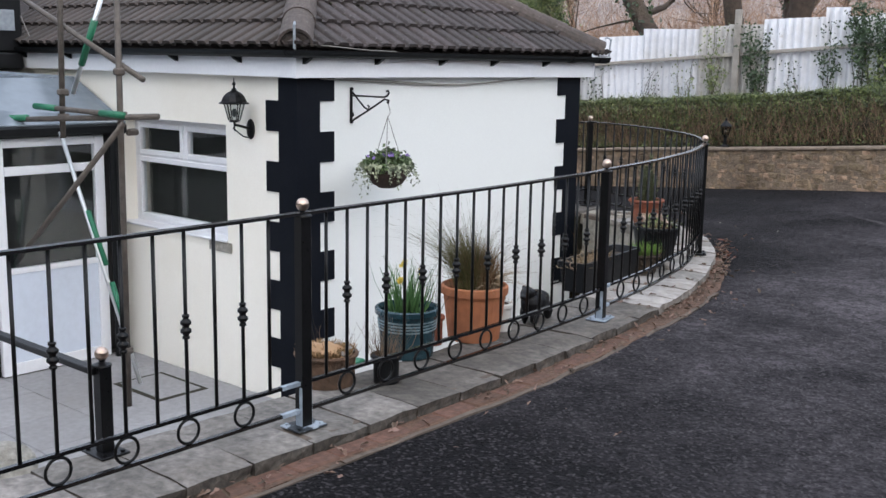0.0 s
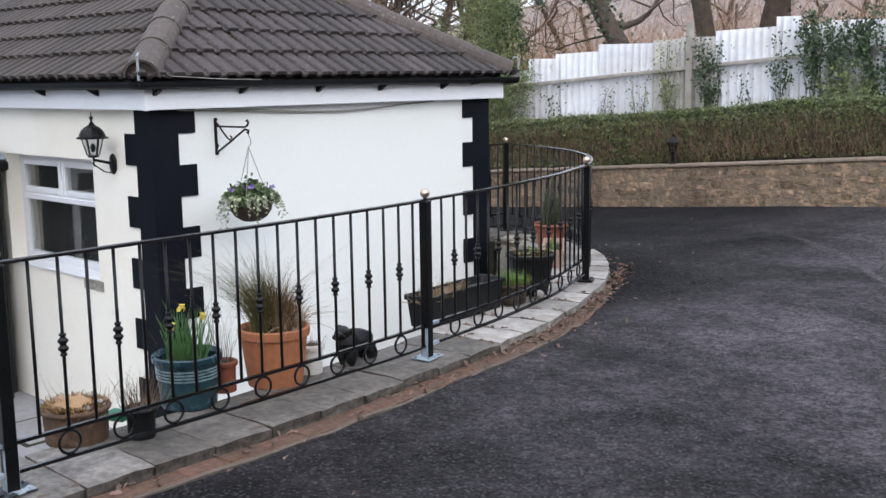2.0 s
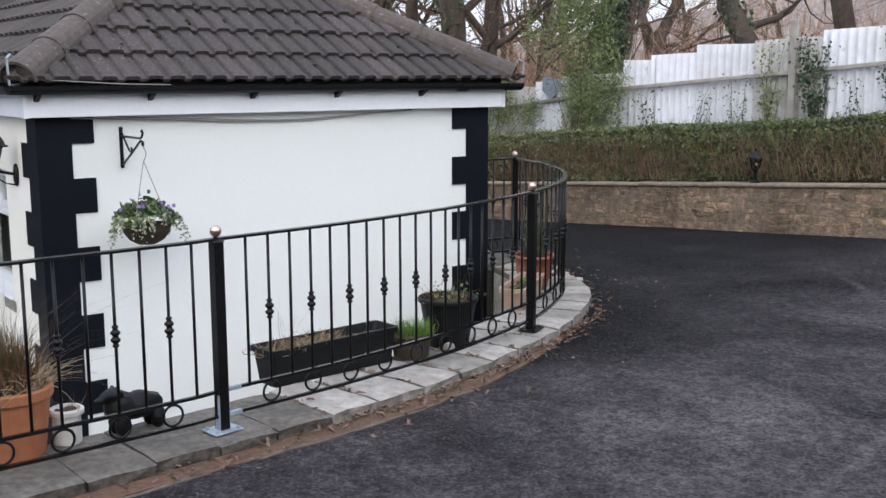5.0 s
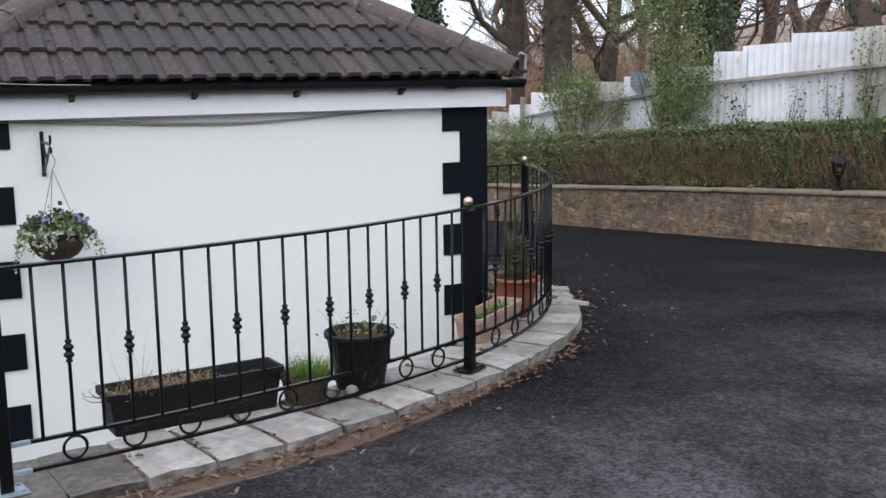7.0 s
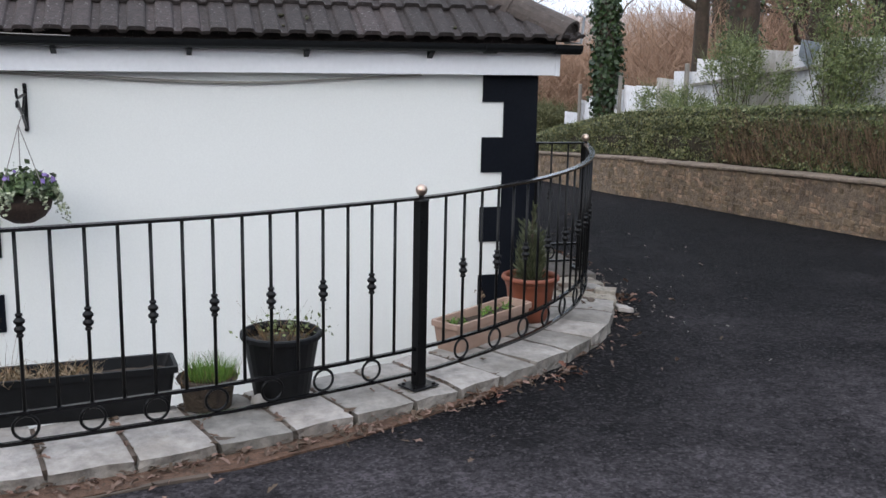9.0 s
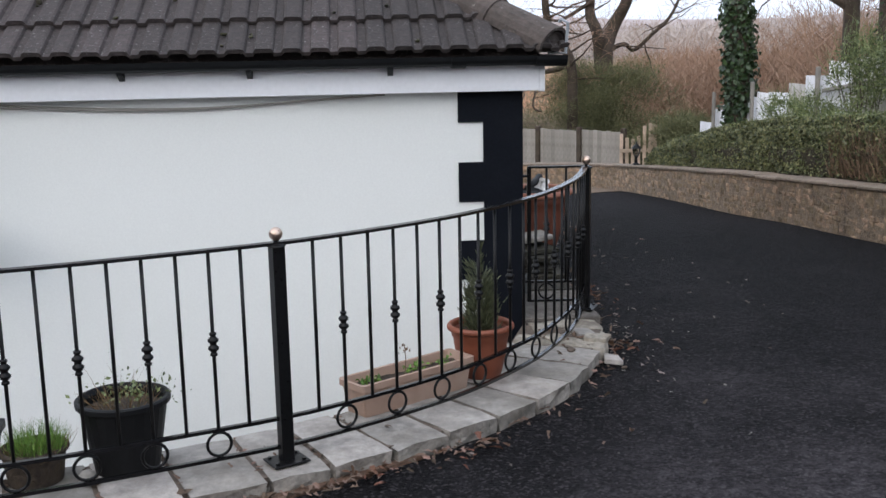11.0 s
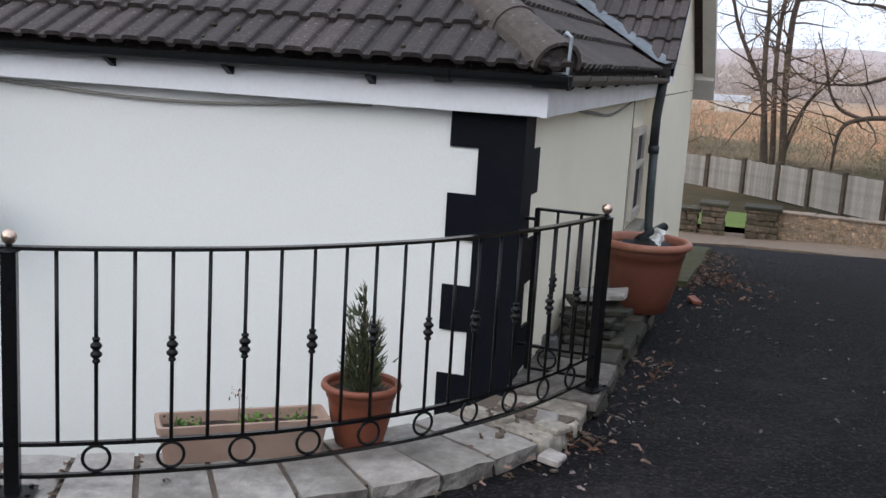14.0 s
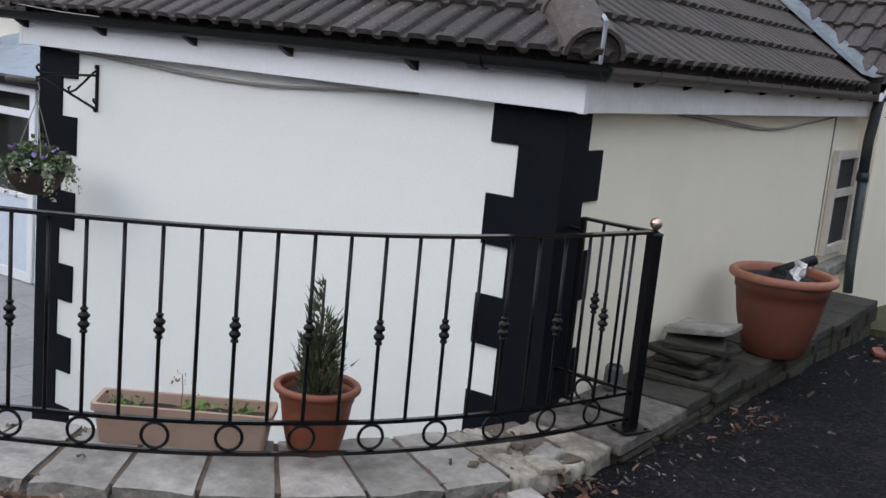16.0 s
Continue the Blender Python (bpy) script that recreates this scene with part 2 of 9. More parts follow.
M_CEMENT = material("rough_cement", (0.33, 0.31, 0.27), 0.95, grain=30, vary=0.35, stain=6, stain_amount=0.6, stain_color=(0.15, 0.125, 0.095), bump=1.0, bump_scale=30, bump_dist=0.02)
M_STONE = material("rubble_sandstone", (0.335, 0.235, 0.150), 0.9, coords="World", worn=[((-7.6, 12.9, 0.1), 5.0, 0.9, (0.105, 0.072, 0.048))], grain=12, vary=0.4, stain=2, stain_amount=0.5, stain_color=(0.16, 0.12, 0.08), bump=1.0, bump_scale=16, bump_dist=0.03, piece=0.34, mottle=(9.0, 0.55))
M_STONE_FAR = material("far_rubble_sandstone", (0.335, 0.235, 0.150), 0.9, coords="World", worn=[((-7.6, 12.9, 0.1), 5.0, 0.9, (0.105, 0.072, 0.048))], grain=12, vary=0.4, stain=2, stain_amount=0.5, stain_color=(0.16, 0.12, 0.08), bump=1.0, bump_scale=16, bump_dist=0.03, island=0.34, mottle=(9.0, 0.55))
M_STONE_PIER = material("dark_mossy_pier_stone", (0.125, 0.098, 0.066), 0.95, grain=14, vary=0.4, stain=3, stain_amount=0.6, stain_color=(0.06, 0.055, 0.03), bump=1.0, bump_scale=18, bump_dist=0.02, piece=0.4, coords="World")
M_COPING = material("wall_coping_stone", (0.235, 0.182, 0.138), 0.9, grain=14, vary=0.3, stain=2, stain_amount=0.5, stain_color=(0.15, 0.12, 0.09), bump=0.7, bump_scale=25, bump_dist=0.012, piece=0.18)
M_DARKSTONE = material("mossy_dark_stone", (0.036, 0.032, 0.020), 0.95, grain=15, vary=0.4, stain=3, stain_amount=0.6, stain_color=(0.045, 0.052, 0.018), bump=0.9, bump_scale=22, bump_dist=0.02, piece=0.35, coords="World")
M_BRICK = material("red_edging_brick", (0.125, 0.066, 0.045), 0.95, grain=25, vary=0.4, stain=6, stain_amount=0.7, stain_color=(0.085, 0.055, 0.040), bump=0.8, bump_scale=40, bump_dist=0.008, piece=0.15)
M_TILE = material("concrete_roof_tile", (0.052, 0.041, 0.039), 0.85, grain=28, vary=0.45, stain=3.0, stain_amount=0.45, stain_color=(0.030, 0.025, 0.024), bump=0.8, bump_scale=60, bump_dist=0.006, spots=(72, 0.64, (0.30, 0.29, 0.27), 0.55), piece=0.3)
M_TILE_BROWN = material("brown_concrete_roof_tile", (0.057, 0.045, 0.039), 0.85, grain=30, vary=0.3, stain=3.0, stain_amount=0.45, stain_color=(0.032, 0.025, 0.022), bump=0.6, bump_scale=60, bump_dist=0.005, piece=0.22, spots=(60, 0.66, (0.13, 0.115, 0.10), 0.5))
M_HIP = material("hip_ridge_tile", (0.085, 0.068, 0.060), 0.9, grain=24, vary=0.35, stain=5, stain_amount=0.5, stain_color=(0.045, 0.038, 0.030), bump=0.8, bump_scale=50, bump_dist=0.008, spots=(26, 0.64, (0.22, 0.205, 0.18), 0.55), piece=0.2)
M_UPVC = material("white_upvc", (0.83, 0.84, 0.87), 0.35, grain=40, vary=0.03, stain=2, stain_amount=0.12, stain_color=(0.62, 0.62, 0.63), bump=0.03)
M_FASCIA_B = material("weathered_white_fascia", (0.82, 0.785, 0.75), 0.6, grain=30, vary=0.06, stain=3, stain_amount=0.3, stain_color=(0.52, 0.47, 0.41), bump=0.15)
M_BLACKPLASTIC = material("black_plastic_gutter", (0.006, 0.007, 0.008), 0.5, grain=40, vary=0.25, stain=4, stain_amount=0.25, stain_color=(0.02, 0.02, 0.02), bump=0.08, spec=0.22)
M_BROWNPLASTIC = material("faded_brown_gutter", (0.105, 0.090, 0.078), 0.5, grain=30, vary=0.3, stain=4, stain_amount=0.4, stain_color=(0.11, 0.10, 0.09), bump=0.1)
M_PIPE = material("dark_green_downpipe", (0.048, 0.060, 0.060), 0.5, grain=30, vary=0.3, stain=4, stain_amount=0.4, stain_color=(0.09, 0.10, 0.10), bump=0.1)
M_PIPEDARK = material("dark_downpipe", (0.028, 0.032, 0.033), 0.5, grain=30, vary=0.3, stain=4, stain_amount=0.4, stain_color=(0.06, 0.065, 0.065), bump=0.1)
M_IRON = material("black_gloss_iron", (0.0055, 0.0055, 0.006), 0.32, 0.0, grain=70, vary=0.3, stain=6, stain_amount=0.2, stain_color=(0.022, 0.022, 0.023), bump=0.12, bump_scale=160, bump_dist=0.001, spec=0.22)
M_RAIL = material("black_gloss_handrail", (0.0055, 0.0055, 0.006), 0.20, 0.0, grain=70, vary=0.3, stain=6, stain_amount=0.2, stain_color=(0.02, 0.02, 0.02), bump=0.06, bump_scale=120, bump_dist=0.001, spec=0.85)
M_BALL = material("brushed_copper_finial", (0.62, 0.47, 0.38), 0.32, 1.0, grain=40, vary=0.15, stain=8, stain_amount=0.2, bump=0.05)
M_SCRAPED = material("galvanised_patch", (0.34, 0.40, 0.46), 0.5, 0.1, grain=25, vary=0.25, stain=11, stain_amount=0.8, stain_color=(0.06, 0.075, 0.09), bump=0.2)
M_PRIMED = material("scuffed_primer", (0.014, 0.018, 0.022), 0.5, 0.1, grain=25, vary=0.4, stain=9, stain_amount=0.3, stain_color=(0.10, 0.12, 0.14), bump=0.2, spots=(13, 0.53, (0.42, 0.48, 0.54), 0.85))
M_TERRA = material("terracotta", (0.38, 0.14, 0.062), 0.8, grain=25, vary=0.15, stain=4, stain_amount=0.35, stain_color=(0.30, 0.15, 0.09), bump=0.3, bump_scale=50)
M_TERRA_PLASTIC = material("terracotta_plastic", (0.215, 0.060, 0.028), 0.55, grain=20, vary=0.08, stain=4, stain_amount=0.3, stain_color=(0.16, 0.075, 0.05), bump=0.06)
M_TERRA_FADED = material("sun_faded_terracotta_rim", (0.33, 0.130, 0.082), 0.6, grain=20, vary=0.12, stain=6, stain_amount=0.5, stain_color=(0.40, 0.22, 0.16), bump=0.08)
M_TERRA_OLD = material("dull_terracotta_plastic", (0.165, 0.052, 0.030), 0.6, grain=20, vary=0.12, stain=4, stain_amount=0.45, stain_color=(0.115, 0.042, 0.028), bump=0.06)
M_TROUGH = material("pale_terracotta_plastic", (0.36, 0.240, 0.180), 0.6, grain=14, vary=0.1, stain=5, stain_amount=0.55, stain_color=(0.43, 0.33, 0.27), bump=0.15)
M_BLACKPOT = material("black_plastic_pot", (0.0075, 0.008, 0.009), 0.5, grain=30, vary=0.25, stain=4, stain_amount=0.3, stain_color=(0.022, 0.021, 0.020), bump=0.1, spec=0.22)
M_TEAL = material("glazed_teal_pot", (0.015, 0.043, 0.056), 0.25, grain=20, vary=0.3, stain=6, stain_amount=0.4, stain_color=(0.045, 0.10, 0.115), bump=0.1)
M_TEALBAND = material("pale_glazed_band", (0.17, 0.24, 0.265), 0.3, grain=25, vary=0.3, stain=6, stain_amount=0.4, stain_color=(0.08, 0.13, 0.15), bump=0.1)
M_WHITEPOT = material("white_stone_pot", (0.62, 0.60, 0.56), 0.7, grain=25, vary=0.1, stain=5, stain_amount=0.3, bump=0.2)
M_SOIL = material("potting_soil", (0.045, 0.032, 0.022), 0.95, grain=40, vary=0.5, stain=8, stain_amount=0.5, stain_color=(0.11, 0.08, 0.05), bump=1.0, bump_scale=45, bump_dist=0.02)
M_DARKORN = material("dark_resin", (0.0055, 0.0055, 0.0065), 0.5, grain=40, vary=0.4, stain=8, stain_amount=0.3, stain_color=(0.02, 0.02, 0.022), bump=0.5, spec=0.25)
M_BARK = material("tree_bark", (0.078, 0.056, 0.043), 0.95, grain=7, vary=0.4, stain=1.6, stain_amount=0.5, stain_color=(0.078, 0.074, 0.043), bump=0.9, bump_scale=14, bump_dist=0.04)
M_BARKPOT = material("rough_bark_bowl", (0.115, 0.066, 0.040), 0.95, grain=20, vary=0.5, stain=8, stain_amount=0.6, stain_color=(0.06, 0.045, 0.03), bump=1.0, bump_scale=30, bump_dist=0.02)
# Twigs of the far hill: distance haze is mixed into this pale colour.
M_FARTWIG = material("haze_tinted_woods", (0.45, 0.395, 0.36), 1.0, grain=0.3, vary=0.2, stain=0.02, stain_amount=0.4, stain_color=(0.40, 0.33, 0.32), bump=0, spec=0)
M_SCRUB = material("olive_valley_scrub", (0.27, 0.23, 0.15), 0.95, grain=3, vary=0.3, stain=0.5, stain_amount=0.4, stain_color=(0.20, 0.19, 0.11), bump=0)
M_TWIG = material("bare_twigs", (0.32, 0.205, 0.140), 0.95, grain=3, vary=0.3, stain=0.5, stain_amount=0.4, stain_color=(0.33, 0.19, 0.12), bump=0)
M_WOOD = material("weathered_fence_timber", (0.33, 0.30, 0.265), 0.9, grain=6, vary=0.25, stain=2, stain_amount=0.45, stain_color=(0.19, 0.17, 0.145), bump=0.4, bump_scale=20, piece=0.2)
M_NEWWOOD = material("pale_sawn_timber", (0.55, 0.42, 0.32), 0.85, grain=8, vary=0.2, stain=2, stain_amount=0.3, bump=0.3, piece=0.15)
M_SHEET = material("weathered_white_corrugated_sheet", (0.63, 0.635, 0.66), 0.6, 0.0, grain=9, vary=0.10, stain=1.3, stain_amount=0.5, stain_color=(0.46, 0.42, 0.37), bump=0.15, spots=(5, 0.70, (0.28, 0.20, 0.13), 0.5), piece=0.1)
M_SHEET_BROWN = material("algae_stained_corrugated_sheet", (0.43, 0.41, 0.385), 0.8, grain=9, vary=0.2, stain=1.8, stain_amount=0.7, stain_color=(0.24, 0.21, 0.155), bump=0.2, piece=0.1)
M_POLE = material("rusty_scaffold_tube", (0.115, 0.098, 0.084), 0.6, 0.3, grain=18, vary=0.35, stain=5, stain_amount=0.5, stain_color=(0.10, 0.065, 0.045), bump=0.2)
M_GREENPLASTIC = material("green_plastic_sleeve", (0.015, 0.15, 0.075), 0.45, grain=25, vary=0.15, stain=5, stain_amount=0.2, bump=0.05)
M_ALU = material("bare_aluminium", (0.68, 0.70, 0.70), 0.35, 0.7, grain=30, vary=0.1, stain=5, stain_amount=0.2, bump=0.05)
M_LEAD = material("lead_flashing", (0.30, 0.33, 0.36), 0.55, 0.3, grain=20, vary=0.25, stain=6, stain_amount=0.4, stain_color=(0.55, 0.58, 0.60), bump=0.3)
M_COIR = material("coir_basket_liner", (0.04, 0.024, 0.017), 0.95, grain=60, vary=0.5, stain=8, stain_amount=0.4, bump=0.9, bump_scale=90, bump_dist=0.006)
M_CHAIN = material("pale_hanging_chain", (0.30, 0.28, 0.26), 0.5, 0.5, bump=0)
M_CABLE = material("grey_cable", (0.33, 0.31, 0.28), 0.7, grain=30, vary=0.1, stain=4, stain_amount=0.2, bump=0)
# Near-black paint that puts the dimness of unlit rooms into their surfaces.
M_ROOM = material("room_shade_black", (0.03, 0.03, 0.03), 0.9, bump=0)
M_POLYCARB = material("blue_grey_polycarbonate", (0.17, 0.20, 0.23), 0.2, grain=8, vary=0.08, stain=1.5, stain_amount=0.25, stain_color=(0.42, 0.47, 0.5), bump=0.02)
M_PANEL = material("pale_upvc_panel", (0.66, 0.72, 0.82), 0.4, grain=20, vary=0.04, stain=2, stain_amount=0.15, bump=0.03)
M_ORANGELEAF = leaf_material("orange_oak_leaf", (0.115, 0.055, 0.032), 0.5, 0.85)
M_PALELEAF = leaf_material("bleached_leaf", (0.165, 0.135, 0.118), 0.5, 0.85)
M_DRYLEAF = leaf_material("fallen_dry_leaf", (0.17, 0.115, 0.085), 0.6, 0.85)
M_TUB = material("dull_grey_plastic_tub", (0.10, 0.11, 0.11), 0.5, grain=20, vary=0.15, stain=5, stain_amount=0.3, bump=0.1)
M_CHIP = material("pale_stone_chip", (0.27, 0.25, 0.225), 0.9, grain=30, vary=0.3, stain_amount=0.2, bump=0.4, island=0.4)
M_HEDGE = leaf_material("hedge_leaf", (0.078, 0.102, 0.030), 0.75)
# Brighter olive copy of the hedge leaf: the far stretch's stronger light as colour.
M_HEDGE_PALE = leaf_material("pale_hedge_leaf", (0.165, 0.175, 0.075), 0.7)
# Dark brown core colour stands for the shade between the hedge stems.
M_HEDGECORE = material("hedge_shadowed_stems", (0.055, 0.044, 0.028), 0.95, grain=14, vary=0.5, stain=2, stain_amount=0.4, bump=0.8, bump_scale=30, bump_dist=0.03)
M_STEM = material("brown_hedge_stems", (0.20, 0.138, 0.088), 0.95, grain=8, vary=0.4, stain=2, stain_amount=0.4, bump=0, island=0.4)
M_IVY = leaf_material("ivy_leaf", (0.028, 0.055, 0.017), 0.5, 0.4)
M_BUSH = leaf_material("shrub_leaf", (0.15, 0.185, 0.07), 0.5)
M_GORSE = leaf_material("dark_evergreen_leaf", (0.135, 0.138, 0.060), 0.4, 0.7)
M_BRACKEN = leaf_material("dead_bracken", (0.47, 0.25, 0.14), 0.4, 0.9)
M_CONIFER = leaf_material("conifer_needle", (0.098, 0.112, 0.058), 0.5, 0.6)
M_DRYGRASS = leaf_material("dry_ornamental_grass", (0.165, 0.108, 0.050), 0.5, 0.8)
M_OLIVEBLADE = leaf_material("olive_grass_blade", (0.125, 0.118, 0.040), 0.5, 0.8)
M_RUSTBLADE = leaf_material("rust_brown_dead_blade", (0.17, 0.085, 0.042), 0.5, 0.85)
M_STRAW = leaf_material("pale_dead_straw", (0.36, 0.275, 0.18), 0.4, 0.9)
M_DRYMOSS = leaf_material("yellow_dry_moss", (0.27, 0.175, 0.085), 0.5, 0.9)
M_GRASSBLADE = leaf_material("fresh_grass_blade", (0.11, 0.21, 0.03), 0.4)
M_DAFFLEAF = leaf_material("daffodil_leaf", (0.07, 0.16, 0.05), 0.3)
M_YELLOW = material("yellow_petal", (0.72, 0.56, 0.10), 0.6, bump=0, stain_amount=0)
M_VARIEGATED = leaf_material("variegated_ivy_leaf", (0.27, 0.30, 0.20), 0.75)
M_IVYMID = leaf_material("fresh_green_bedding_leaf", (0.075, 0.115, 0.045), 0.6)
M_PURPLE = material("purple_petal", (0.20, 0.13, 0.36), 0.6, bump=0, stain_amount=0)
M_WHITEBAG = material("white_plastic_bag", (0.8, 0.8, 0.8), 0.5, bump=0.3)


M_FARHILL = material("haze_glow_hill", (0.30, 0.28, 0.31), 1.0, grain=0.02, vary=0.12, stain=0.01, stain_amount=0.3, stain_color=(0.38, 0.30, 0.28), bump=0, spec=0)
# Lavender emission on the far hills stands in for distance haze.
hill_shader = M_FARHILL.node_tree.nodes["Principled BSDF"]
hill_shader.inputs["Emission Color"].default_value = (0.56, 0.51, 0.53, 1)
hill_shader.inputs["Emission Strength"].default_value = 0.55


def glass_material():
    m = bpy.data.materials.new("window_glass")
    m.use_nodes = True
    b = m.node_tree.nodes["Principled BSDF"]
    b.inputs["Base Color"].default_value = (0.9, 0.95, 0.95, 1)
    b.inputs["Roughness"].default_value = 0.03
    b.inputs["Transmission Weight"].default_value = 1.0
    b.inputs["IOR"].default_value = 1.5
    return m


M_GLASS = glass_material()
M_LAMPGLASS = glass_material()
M_LAMPGLASS.name = "thin_dusty_lamp_glass"
M_LAMPGLASS.node_tree.nodes["Principled BSDF"].inputs["IOR"].default_value = 1.03
M_LAMPGLASS.node_tree.nodes["Principled BSDF"].inputs["Base Color"].default_value = (0.55, 0.58, 0.58, 1)

# ---------------------------------------------------------------- mesh helpers


def mesh_of(bm, name, mat, smooth=False):
    me = bpy.data.meshes.new(name)
    bm.to_mesh(me)
    bm.free()
    if mat:
        me.materials.append(mat)
    if smooth:
        for p in me.polygons:
            p.use_smooth = True
    return me


def part(name, bm, mat, parent=None, label="", smooth=False):
    """Links a bmesh as one mesh object under a thing or a part."""
    ob = new(name, bm if isinstance(bm, bpy.types.Mesh) else mesh_of(bm, name, mat, smooth))
    if parent:
        ob.parent = parent
    if label:
        ob["label"] = label
    return ob


def thing(name, label, category, group="", at=(0, 0, 0), rz=0.0):
    e = new(name)
    e.empty_display_size = 0.1
    e.matrix_world = pose(*at, 0, 0, rz)
    return tagged(e, label, category, group)


def structure(ob, label="", category=""):
    return tagged(ob, label, category, kind="structure")


def box(x0, y0, z0, x1, y1, z1, bevel=0.0, bm=None):
    own = bm is None
    bm = bm or bmesh.new()
    r = bmesh.ops.create_cube(bm, size=1.0, matrix=Matrix.Translation(((x0 + x1) / 2, (y0 + y1) / 2, (z0 + z1) / 2)) @ Matrix.Diagonal((abs(x1 - x0), abs(y1 - y0), abs(z1 - z0), 1)))
    if bevel:
        es = list({e for v in r["verts"] for e in v.link_edges})
        bmesh.ops.bevel(bm, geom=es, offset=bevel, segments=1, affect="EDGES")
    return bm


def tube(points, radius, sides=8, bm=None, cap=True, radii=None, squash=1.0):
    """A tube along points; radii gives a taper."""
    bm = bm or bmesh.new()
    pts = [Vector(p) for p in points]
    rings = []
    side = None
    for i, p in enumerate(pts):
        a = pts[max(i - 1, 0)]
        b = pts[min(i + 1, len(pts) - 1)]
        d = (b - a).normalized()
        if side is None:
            ref = Vector((0, 0, 1)) if abs(d.z) < 0.9 else Vector((1, 0, 0))
            side = d.cross(ref).normalized()
        side = (side - d * side.dot(d)).normalized()
        up = side.cross(d)
        r = radii[i] if radii else radius
        rings.append([bm.verts.new(p + (side * math.cos(k * math.tau / sides) + up * math.sin(k * math.tau / sides) * squash) * r) for k in range(sides)])
    for a, b in zip(rings, rings[1:]):
        for k in range(sides):
            bm.faces.new((a[k], a[(k + 1) % sides], b[(k + 1) % sides], b[k]))
    if cap:
        bm.faces.new(rings[0][::-1])
        bm.faces.new(rings[-1])
    return bm


def ring_mesh(radius, thick, segs=16, sides=6, squash=1.0):
    """A ring in the xz plane."""
    bm = bmesh.new()
    rows = []
    for i in range(segs):
        a = i * math.tau / segs
        c, s = math.cos(a), math.sin(a)
        rows.append([bm.verts.new((c * (radius + thick * math.cos(k * math.tau / sides)), squash * thick * math.sin(k * math.tau / sides), s * (radius + thick * math.cos(k * math.tau / sides)))) for k in range(sides)])
    for i in range(segs):
        a, b = rows[i], rows[(i + 1) % segs]
        for k in range(sides):
            bm.faces.new((a[k], b[k], b[(k + 1) % sides], a[(k + 1) % sides]))
    return bm


def lathe(profile, segs=24, bm=None, at=(0, 0, 0), wobble=0.0):
    """A turned body from (radius, height) pairs, closed where a radius is 0."""
    bm = bm or bmesh.new()
    rows = []
    for r, z in profile:
        if r <= 1e-6:
            rows.append([bm.verts.new((at[0], at[1], at[2] + z))])
        else:
            rows.append([bm.verts.new((at[0] + r * math.cos(k * math.tau / segs), at[1] + r * math.sin(k * math.tau / segs), at[2] + z)) for k in range(segs)])
    for a, b in zip(rows, rows[1:]):
        for k in range(segs):
            k2 = (k + 1) % segs
            if len(a) == 1 and len(b) > 1:
                bm.faces.new((a[0], b[k], b[k2]))
            elif len(b) == 1 and len(a) > 1:
                bm.faces.new((a[k], a[k2], b[0]))
            elif len(a) > 1:
                bm.faces.new((a[k], a[k2], b[k2], b[k]))
    bmesh.ops.recalc_face_normals(bm, faces=bm.faces)
    return bm


def ball(r, at=(0, 0, 0), segs=12, bm=None, scale=(1, 1, 1)):
    bm = bm or bmesh.new()
    bmesh.ops.create_uvsphere(bm, u_segments=segs, v_segments=max(6, segs // 2 + 2), radius=r, matrix=Matrix.Translation(at) @ Matrix.Diagonal((*scale, 1)))
    return bm


def jitter(bm, amount, scale=3.0, seed=0.0):
    for v in bm.verts:
        q = v.co * scale + Vector((seed, seed * 1.7, -seed))
        v.co += Vector((noise.noise(q), noise.noise(q + Vector((31, 0, 0))), noise.noise(q + Vector((0, 57, 0))))) * amount
    return bm


def leaf_mesh(name, pos, size, mat, normals=None, tilt=1.0, aspect=0.6, seed=1):
    """Many small folded leaves as one mesh. pos: (n, 3); size: a number or (n,)."""
    rng = np.random.default_rng(seed)
    n = len(pos)
    d = rng.normal(size=(n, 3))
    if normals is not None:
        d = normals + d * tilt
    d /= np.linalg.norm(d, axis=1, keepdims=True) + 1e-9
    a = np.cross(d, rng.normal(size=(n, 3)))
    a /= np.linalg.norm(a, axis=1, keepdims=True) + 1e-9
    b = np.cross(d, a)
    s = np.broadcast_to(np.asarray(size, float), (n,))[:, None] * rng.uniform(0.6, 1.3, (n, 1))
    v = np.stack([pos - a * s, pos + b * s * aspect + d * s * 0.15, pos + a * s, pos - b * s * aspect + d * s * 0.15], 1).reshape(-1, 3)
    me = bpy.data.meshes.new(name)
    me.from_pydata(v.tolist(), [], np.arange(4 * n).reshape(n, 4).tolist())
    me.materials.append(mat)
    return me


